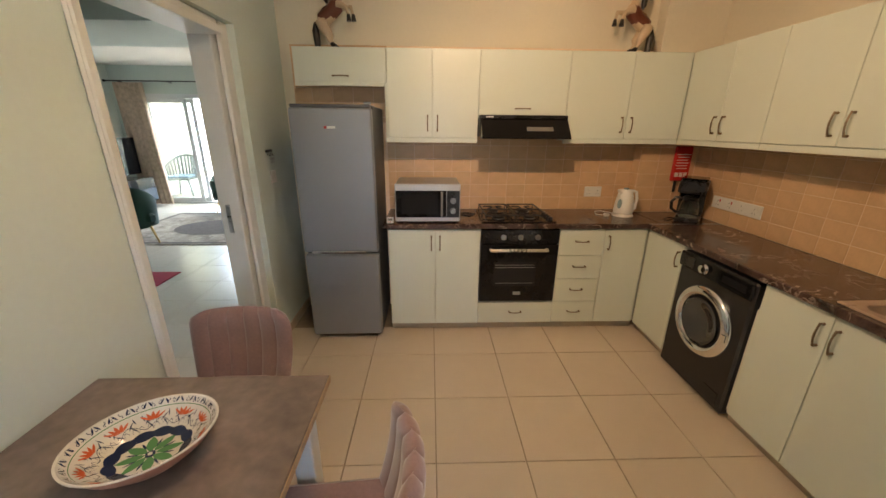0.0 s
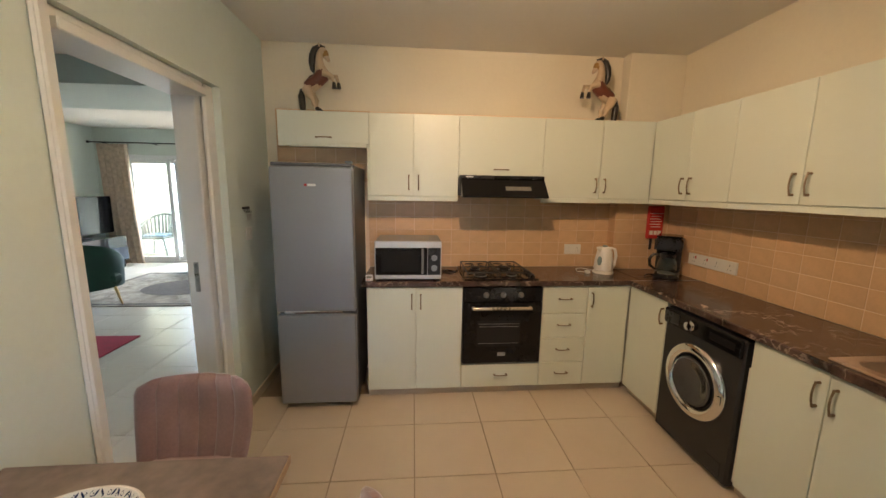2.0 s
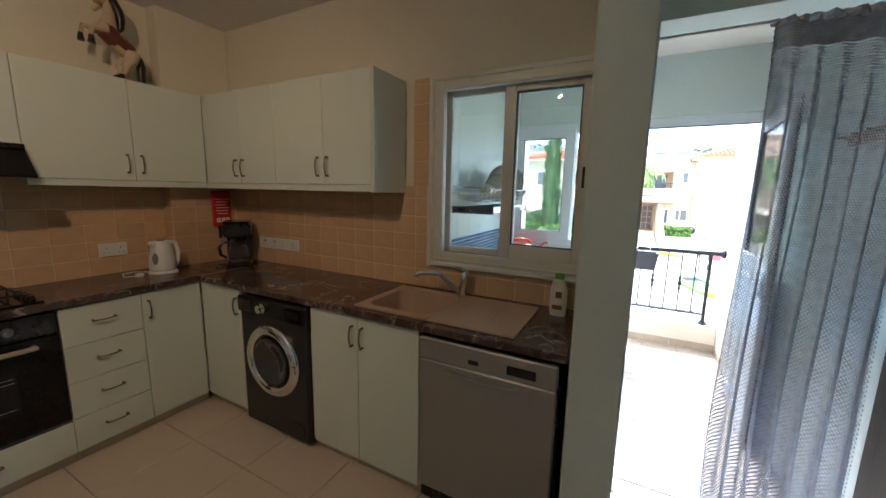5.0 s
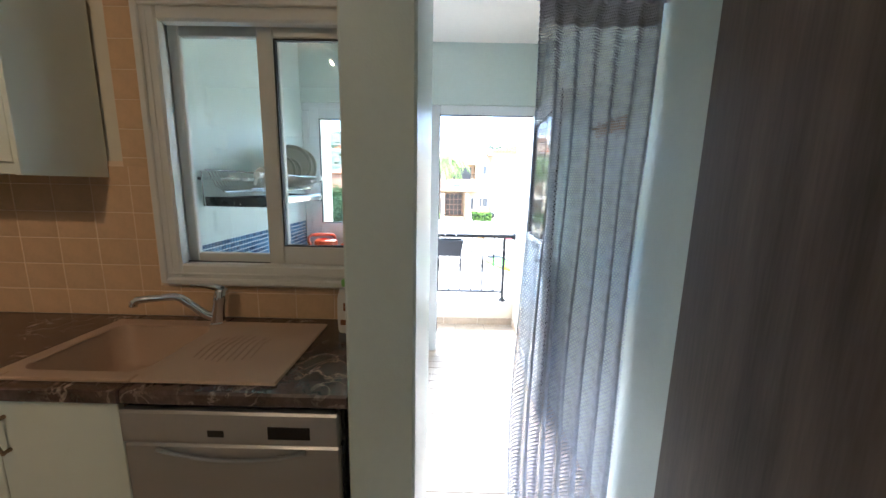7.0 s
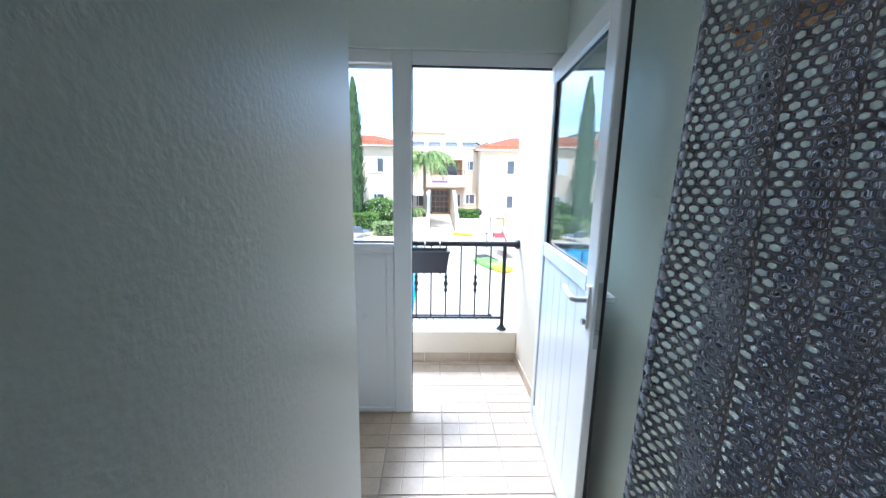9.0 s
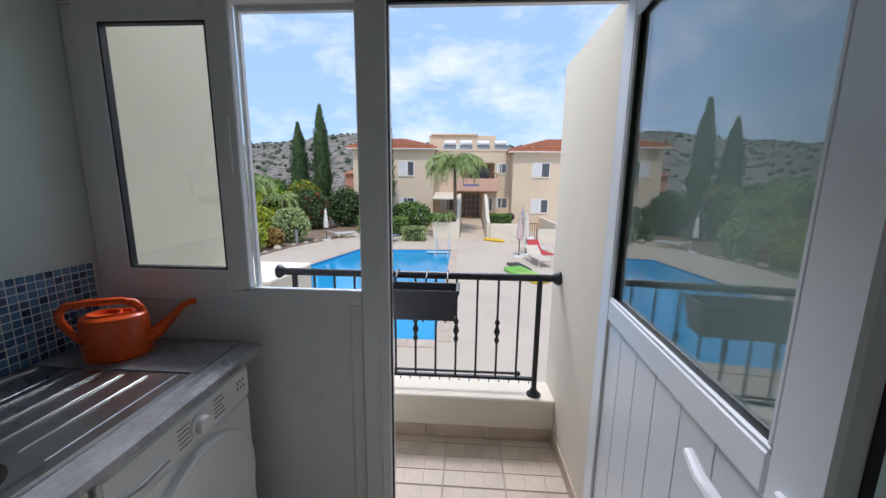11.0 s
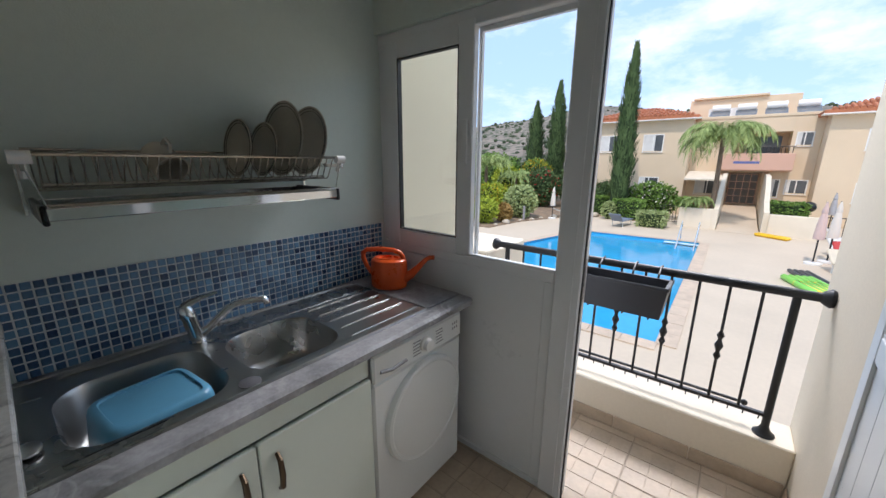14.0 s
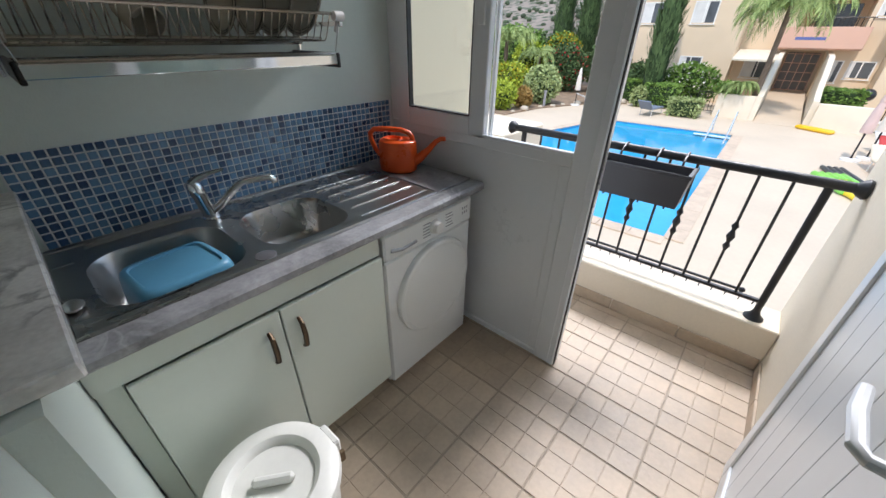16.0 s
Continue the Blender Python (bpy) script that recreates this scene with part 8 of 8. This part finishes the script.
bush("shrub", 38.0, 21.5, G, 2.5, 4.0, 2.2, 2600, 0.28, HEDGE, "tall green shrubs at the garden edge", seed=18)
EARTH = mat("bark_mulch", (0.26, 0.185, 0.125), 0.95, 0, 0.3, 3, 40, 0.4, 25)
setting("planting_bed", M().prism([(19.2, 10.0), (22.0, 9.7), (25.5, 8.4), (30.5, 7.9), (31.9, 9.6), (38, 9.6), (38, 24), (20, 24)], G - 0.05, G + 0.05), EARTH, "mulched planting bed", "ground")
setting("planting_bed_hedge", M().prism([(27.0, 4.2), (28.1, 3.9), (31.9, 3.2), (31.9, 7.8), (28.2, 7.8)], G - 0.05, G + 0.05), EARTH, "mulched planting bed", "ground")
rr = random.Random(4)
for i in range(9):
    x, y, s = ((27.3, 6.9, 0.28), (21.0, 9.95, 0.25), (25.0, 8.75, 0.22), (23.2, 9.4, 0.15), (22.4, 9.75, 0.14), (26.4, 8.6, 0.2), (20.1, 10.1, 0.13), (27.0, 8.3, 0.17), (24.1, 9.2, 0.13))[i]
    st = obj("boulder", M().ball((x, y, G + s * 0.45), (s * rr.uniform(0.9, 1.2), s * rr.uniform(0.9, 1.2), s * 0.6), 9), mat("pale_stone_%d" % i, (0.52, 0.45, 0.36), 0.9, 0, 0.15, 5, 40, 0.4, 12), None, "pale rounded boulder at the bed edge", 60, "stone", "bed stones")

# terrace furniture
def parasol(x, y, h, material, label, tilt=0.0):
    t = thing("parasol", (x, y, G), label, "parasol", "closed parasols")
    part("pole", M().tube([(x, y, G), (x + tilt, y, G + h)], 0.025, 8), BLACKMETAL, t)
    part("canopy", M().lathe([(0.05, h * 0.42), (0.150, h * 0.41), (0.155, h * 0.46), (0.12, h * 0.7), (0.085, h * 0.80), (0.075, h * 0.82), (0.095, h * 0.84), (0.045, h * 0.95), (0.015, h)], (x + tilt * 0.7, y, G), 12), material, t, "furled canopy")
    part("base", M().lathe([(0.25, 0), (0.25, 0.06), (0.06, 0.1)], (x, y, G + 0.002), 16), WHITEPL, t)


CANVAS = mat("white_canvas", (0.70, 0.65, 0.58), 0.9, 0, 0.05)
parasol(20.6, -2.55, 2.2, mat("faded_pink_canvas", (0.62, 0.46, 0.42), 0.9), "closed pale pink parasol on the terrace", 0.1)
parasol(21.2, -2.98, 2.2, CANVAS, "closed white parasol on the terrace", 0.15)
parasol(24.6, 8.7, 2.0, CANVAS, "closed white parasol by the planting bed")
parasol(30.5, -4.2, 2.0, mat("grey_canvas", (0.40, 0.40, 0.42), 0.9), "closed grey parasol on a ground floor terrace")


def lounger(x, y, rot, material, label, back=35):
    t = thing("sun_lounger", (0, 0, 0), label, "sun lounger", "sun loungers")
    part("mattress", M().box(-0.32, -0.95, 0.30, 0.32, 0.35, 0.36, 0.02), material, t)
    mm = Matrix.Translation((0, 0.35, 0.33)) @ Matrix.Rotation(radians(back), 4, 'X')
    part("backrest", M().box(-0.32, 0.0, -0.03, 0.32, 0.65, 0.03, 0.02, mm), material, t)
    for sx in (-0.28, 0.28):
        for sy in (-0.8, 0.3):
            part("leg", M().tube([(sx, sy, 0.30), (sx, sy, 0.0)], 0.02, 6), WHITEPL, t)
    t.matrix_basis = pose(x, y, G, 0, 0, rot)
    return t


lounger(22.2, -3.6, -75, mat("white_sling", (0.62, 0.60, 0.56), 0.7), "white sun lounger with raised back")
lounger(20.6, -3.5, -75, mat("red_sling", (0.50, 0.05, 0.05), 0.7), "red and white sun lounger", 45)
lounger(19.2, -3.2, -78, mat("cream_sling", (0.62, 0.54, 0.42), 0.7), "cream sun lounger on the terrace")
lounger(24.6, 4.75, 80, mat("slate_blue_sling", (0.16, 0.20, 0.26), 0.7), "slate blue sun lounger by the pool", 40)
lounger(25.9, 8.2, 40, mat("pale_sling", (0.60, 0.60, 0.58), 0.7), "white sun lounger beside the bed", 20)


def inflatable(x, y, rx, ry, h, rot, material, label):
    t = thing("pool_float", (x, y, G), label, "pool float", "pool floats")
    m0 = Matrix.Translation((x, y, G + 0.003)) @ Matrix.Rotation(radians(rot), 4, 'Z')
    nb = max(2, round(ry / 0.075))
    for i in range(nb):
        yy = -ry + (i + 0.5) * 2 * ry / nb
        part("tube", M().tube([m0 @ Vector((-rx, yy, h)), m0 @ Vector((-rx * 0.9, yy, h)), m0 @ Vector((rx * 0.9, yy, h)), m0 @ Vector((rx, yy, h))], [h * 0.5, h, h, h * 0.5], 10), material, t)


inflatable(17.0, -2.15, 0.85, 0.40, 0.09, 20, mat("green_vinyl", (0.22, 0.62, 0.10), 0.3), "green inflatable air bed on the terrace")
inflatable(16.4, -2.35, 0.85, 0.32, 0.09, 25, mat("yellow_vinyl", (0.80, 0.62, 0.03), 0.3), "yellow inflatable air bed on the terrace")
inflatable(25.7, -1.72, 0.70, 0.16, 0.085, 58, mat("amber_vinyl", (0.80, 0.48, 0.02), 0.3), "amber inflatable float beside the ramp")
inflatable(18.2, -2.2, 0.75, 0.30, 0.06, 15, mat("dark_vinyl", (0.05, 0.055, 0.06), 0.4), "dark folded air bed on the terrace")
bl = thing("bollard_light", (22.8, 9.75, G), "grey garden bollard light at the pool edge", "bollard light")
part("post", M().lathe([(0.07, 0), (0.07, 0.75), (0.085, 0.77), (0.085, 0.85), (0.0, 0.88)], (22.8, 9.75, G), 12), mat("grey_bollard", (0.30, 0.30, 0.31), 0.5), bl)
tr = thing("trellis_box", (18.6, 11.3, G), "green lattice panel of a planter stand", "trellis")
TRM = mat("dark_green_lattice", (0.03, 0.07, 0.05), 0.6)
part("frame", M().box(18.5, 10.95, G, 18.6, 11.0, G + 1.75, 0.01).box(18.5, 11.75, G, 18.6, 11.8, G + 1.75, 0.01).box(18.5, 11.0, G + 1.68, 18.6, 11.75, G + 1.75, 0.01), TRM, tr)
for i in range(14):
    z = G + 0.05 + i * 0.12
    part("slat", M().box(18.54, 11.0, z, 18.56, 11.75, z + 0.035, 0), TRM, tr)
pat = thing("barbecue", (29.6, -3.2, -1.3), "round black barbecue on the ground floor terrace", "barbecue")
part("bowl", M().ball((29.6, -3.2, -0.75), 0.28, 14), BLACK, pat)
part("stand", M().tube([(29.6, -3.2, -1.95), (29.6, -3.2, -0.95)], 0.05, 6), BLACKMETAL, pat)
BRK = mat("pink_far_render", (0.55, 0.26, 0.18), 0.9, 0, 0.06, 0.4)
fh = thing("far_house", (44, 14, G), "small pink rendered house beyond the garden", "house")
part("wall", M().box(42, 9.6, G, 48, 13.2, 2.6, 0.02), BRK, fh)
part("roof", M().raw([(41.7, 9.3, 2.6), (41.7, 13.5, 2.6), (48.3, 13.5, 2.6), (48.3, 9.3, 2.6), (45, 10.8, 3.5), (45, 12.0, 3.5)], [(0, 4, 5, 1), (1, 5, 2), (2, 5, 4, 3), (3, 4, 0), (0, 1, 2, 3)]), ROOFT, fh, smooth=0)
part("window", M().box(41.97, 10.4, -0.2, 42.01, 11.6, 1.0, 0), WINGL, fh)
pe = thing("pergola", (38, 9, G), "low timber pergola with tiled roof between the trees", "pergola")
part("roof", M().box(36.5, 7.6, 0.55, 40, 9.55, 0.70, 0.02), mat("brown_beam", (0.16, 0.08, 0.05), 0.8), pe)
for y in (7.7, 9.4):
    part("post", M().box(36.6, y, G, 36.75, y + 0.12, 0.55, 0.01), mat("brown_post", (0.18, 0.09, 0.06), 0.8), pe)

# hills
HILL = bpy.data.materials.new("dry_scrub_hillside")
HILL.use_nodes = True
hn2, hl2 = HILL.node_tree.nodes, HILL.node_tree.links
co2 = hn2.new("ShaderNodeTexCoord")
a1 = hn2.new("ShaderNodeTexNoise")
a1.inputs["Scale"].default_value, a1.inputs["Detail"].default_value = 0.05, 6
a2 = hn2.new("ShaderNodeTexVoronoi")
a2.inputs["Scale"].default_value = 0.34
r1, r2 = hn2.new("ShaderNodeValToRGB"), hn2.new("ShaderNodeValToRGB")
r1.color_ramp.elements[0].color, r1.color_ramp.elements[1].color = (0.15, 0.125, 0.105, 1), (0.36, 0.30, 0.25, 1)
r2.color_ramp.elements[0].position, r2.color_ramp.elements[1].position = 0.30, 0.58
r2.color_ramp.elements[0].color, r2.color_ramp.elements[1].color = (1, 1, 1, 1), (0, 0, 0, 1)
mx2 = hn2.new("ShaderNodeMixRGB")
mx2.inputs["Color2"].default_value = (0.075, 0.095, 0.06, 1)
hl2.new(co2.outputs["Object"], a1.inputs["Vector"])
hl2.new(co2.outputs["Object"], a2.inputs["Vector"])
hl2.new(a1.outputs["Fac"], r1.inputs["Fac"])
hl2.new(a2.outputs["Distance"], r2.inputs["Fac"])
hl2.new(r1.outputs["Color"], mx2.inputs["Color1"])
hl2.new(r2.outputs["Color"], mx2.inputs["Fac"])
hl2.new(mx2.outputs["Color"], hn2["Principled BSDF"].inputs["Base Color"])
hn2["Principled BSDF"].inputs["Roughness"].default_value = 1.0
vs, fs = [], []
NU, NV = 120, 26
for j in range(NV + 1):
    f = j / NV
    for i in range(NU + 1):
        az = radians(-75 + 165 * i / NU)
        dist = 110 + 260 * f
        x, y = 4 + dist * math.cos(az), dist * math.sin(az)
        deg = math.degrees(az)
        ridge = 27 + 13 * math.exp(-((deg - 16) / 11) ** 2) + 6 * math.exp(-((deg + 12) / 14) ** 2) - 9 * max(0, min(1, (deg - 30) / 30))
        z = -4 + (ridge + 4) * (math.sin(min(f / 0.8, 1) * math.pi / 2) ** 1.3) + 3.5 * noise.noise(Vector((x * 0.02, y * 0.02, 1))) * f + 1.2 * noise.noise(Vector((x * 0.09, y * 0.09, 4))) * f - 14 * max(0, f - 0.8)
        vs.append((x, y, z))
for j in range(NV):
    for i in range(NU):
        a = j * (NU + 1) + i
        fs.append((a, a + 1, a + NU + 2, a + NU + 1))
setting("hillside", M().raw(vs, fs), HILL, "dry rocky hillside with scrub", "hill", smooth=40)
rs = random.Random(9)
scrub = M()
for i in range(3200):
    j = rs.randrange(3, 21) * (NU + 1) + rs.randrange(0, NU)
    p = Vector(vs[j]).lerp(Vector(vs[j + NU + 2]), rs.random())
    s = rs.uniform(0.4, 1.35)
    scrub.ball(p + Vector((rs.uniform(-3, 3), rs.uniform(-3, 3), s * 0.2)), (s, s, s * 0.8), 6)
obj("hill_scrub", scrub, mat("far_scrub", (0.06, 0.085, 0.045), 0.95, 0, 0.4, 0.2, 3, island=0.5), None, "scattered dark green scrub on the hillside", 0, "scrub", kind="stuff")
for i, (az, dist, z) in enumerate(((21, 300, 30), (23, 305, 30), (38, 320, 24), (50, 300, 19), (52, 310, 19), (47, 300, 19))):
    x, y = 4 + dist * math.cos(radians(az)), dist * math.sin(radians(az))
    vh = thing("hill_house", (x, y, z), "far white house on the hillside", "house", "hillside houses")
    part("wall", M().box(x, y, z - 4, x + 8, y + 10, z + 3.0, 0.05), WHITEPL, vh)
    part("window", M().box(x - 0.1, y + 2, z, x + 0.05, y + 4, z + 1.6, 0), WINGL, vh)

# ---- pieces: floor and wall tiles ----
MESHES = {}


def shared(name, key, build, material):
    if key not in MESHES:
        m = build()
        me = bpy.data.meshes.new(name)
        me.from_pydata(m.v, [], m.f)
        me.validate()
        me.materials.append(material)
        MESHES[key] = me
    return MESHES[key]


def piece(name, key, build, material, parent, loc):
    ob = new(name, shared(name, key, build, material))
    ob.parent = parent
    ob.location = loc
    return ob


def grid(lo, hi, start, step, gap):
    """Spans between joints, cut to lo..hi."""
    k = math.floor((lo - start) / step)
    out = []
    while start + k * step < hi - 0.004:
        a, b = max(lo, start + k * step + gap / 2), min(hi, start + (k + 1) * step - gap / 2)
        if b - a > 0.012:
            out.append((round(a, 4), round(b, 4)))
        k += 1
    return out


fl = thing("floor", (0, 0, 0), "glossy beige ceramic floor tiles with dark grout, kitchen", "floor", kind="structure")
for x0, x1 in grid(XW, 2.50, 0.372, 0.449, 0.005):
    for y0, y1 in grid(YS, 2.96, 2.12, 0.452, 0.005):
        w, h = round(x1 - x0, 3), round(y1 - y0, 3)
        piece("floor_tile", ("f", w, h), lambda: M().box(0, 0, -0.012, w, h, 0.0, 0.0015), FTILE, fl, (x0, y0, 0))
fu = thing("floor_utility", (0, 0, 0), "matt beige stone-look tiles in small squares, utility room and balcony", "floor", kind="structure")


def paver(w, h):
    m = M()
    n1, n2 = max(1, round(w / 0.1)), max(1, round(h / 0.1))
    m.box(0, 0, -0.01, w, h, -0.0025, 0)
    for i in range(n1):
        for j in range(n2):
            m.box(i * w / n1 + 0.0017, j * h / n2 + 0.0017, -0.003, (i + 1) * w / n1 - 0.0017, (j + 1) * h / n2 - 0.0017, 0.0, 0.001)
    return m


for x0, x1 in grid(2.505, 4.775, 4.12, 0.301, 0.006):
    for y0, y1 in grid(UYS, 1.505, 0.212, 0.302, 0.006):
        w, h = round(x1 - x0, 3), round(y1 - y0, 3)
        piece("paver_tile", ("p", w, h), lambda: paver(w, h), UTILE, fu, (x0, y0, 0))
TW, TH = 0.156, 0.1055
sp = thing("tiled_splashback", (0, YB, 0.9), "peach-beige glazed wall tiles above the worktop", "splashback", kind="structure")
part("grout_bed", M().box(-0.70, 3.3888, 0.0, 2.066, 3.3995, 2.145, 0).box(2.0542, 3.2768, 0.901, XE - 0.001, 3.2828, 1.52, 0).box(2.0542, 3.2828, 0.901, 2.0655, 3.3888, 1.52, 0)
     .box(XE - 0.0130, 1.466, 0.901, XE - 0.0005, 3.279, 1.52, 0).box(XE - 0.0130, 0.564, 0.901, XE - 0.0005, 1.466, 1.04, 0).box(XE - 0.0130, 1.474, 1.52, XE - 0.0005, 1.575, 2.09, 0), WGROUT, sp)


def tile_y(x0, x1, z0, z1, y, start):
    for a, b in grid(x0, x1, start, TW, 0.003):
        for c, d in grid(z0, z1, 0.901, TH, 0.003):
            w, h = round(b - a, 3), round(d - c, 3)
            piece("wall_tile", ("wy", w, h), lambda: M().box(0, 0, 0, w, 0.006, h, 0.0015), WTILE, sp, (a - sp.location.x, y - sp.location.y, c - sp.location.z))


def tile_x(y0, y1, z0, z1, x, start):
    for a, b in grid(y0, y1, start, TW, 0.003):
        for c, d in grid(z0, z1, 0.901, TH, 0.003):
            w, h = round(b - a, 3), round(d - c, 3)
            piece("wall_tile", ("wx", w, h), lambda: M().box(0, 0, 0, 0.006, w, h, 0.0015), WTILE, sp, (x - sp.location.x, a - sp.location.y, c - sp.location.z))


tile_y(0.0, 2.056, 0.901, 1.50, 3.387, 0.06)
tile_y(-0.70, 0.02, 1.60, 2.145, 3.387, 0.06)
tile_y(2.0525, 2.515, 0.901, 1.50, 3.275, 2.0525)
tile_x(3.283, 3.386, 0.901, 1.50, 2.0525, 3.283)
tile_x(1.482, 3.274, 0.901, 1.50, XE - 0.0145, 3.274)
tile_x(0.565, 1.482, 0.901, 1.03, XE - 0.0145, 3.274)
tile_x(1.474, 1.575, 1.50, 2.09, XE - 0.0145, 1.474)

# mosaic behind the utility sink
mo = thing("mosaic_splashback", (2.69, UYN, 0.86), "blue glass mosaic tiles in mixed shades with pale grout", "splashback", kind="structure")
part("grout_bed", M().box(2.722, UYN - 0.0045, 0.861, 4.128, UYN - 0.0005, 1.146, 0), mat("pale_grout", (0.70, 0.72, 0.72), 0.9, 0, 0.05, 20), mo)
MOS = mat("blue_glass_mosaic", (0.125, 0.25, 0.385), 0.16, 0, 0.3, 30, 90, piece=0.9, tint=(0.004, 0.014, 0.065))
MOS_REST = mat("blue_glass_mosaic_far", (0.125, 0.25, 0.385), 0.16, 0, 0.3, 30, 90, island=0.9, tint=(0.004, 0.014, 0.065))
pitch, count_near = 0.0262, 0
rest = M()
for j in range(11):
    for i in range(53):
        x, z = 2.728 + i * pitch, 0.8615 + j * pitch
        if 2.70 < x < 3.45 and count_near < 300:
            count_near += 1
            piece("mosaic_tile", "mos", lambda: M().box(0, -0.0035, 0, pitch - 0.0048, 0, pitch - 0.0048, 0.001), MOS, mo, (x - 2.69, -0.0042, z - 0.86))
        else:
            rest.box(x, UYN - 0.0077, z, x + pitch - 0.0048, UYN - 0.0042, z + pitch - 0.0048, 0.001)
ms = part("mosaic_rest", rest, MOS_REST, mo, smooth=0)
tagged(ms, kind="stuff")

# living room floor tiles
fv = thing("floor_living", (0, 0, 0), "glossy cream ceramic floor tiles, living room", "floor", kind="structure")
for x0, x1 in grid(-5.75, -0.985, 0.372, 0.449, 0.004):
    for y0, y1 in grid(-0.58, 8.05, 2.12, 0.452, 0.004):
        w, h = round(x1 - x0, 3), round(y1 - y0, 3)
        piece("floor_tile", ("v", w, h), lambda: M().box(0, 0, -0.012, w, h, 0.0, 0.0015), FTILE_FAR, fv, (x0, y0, 0))
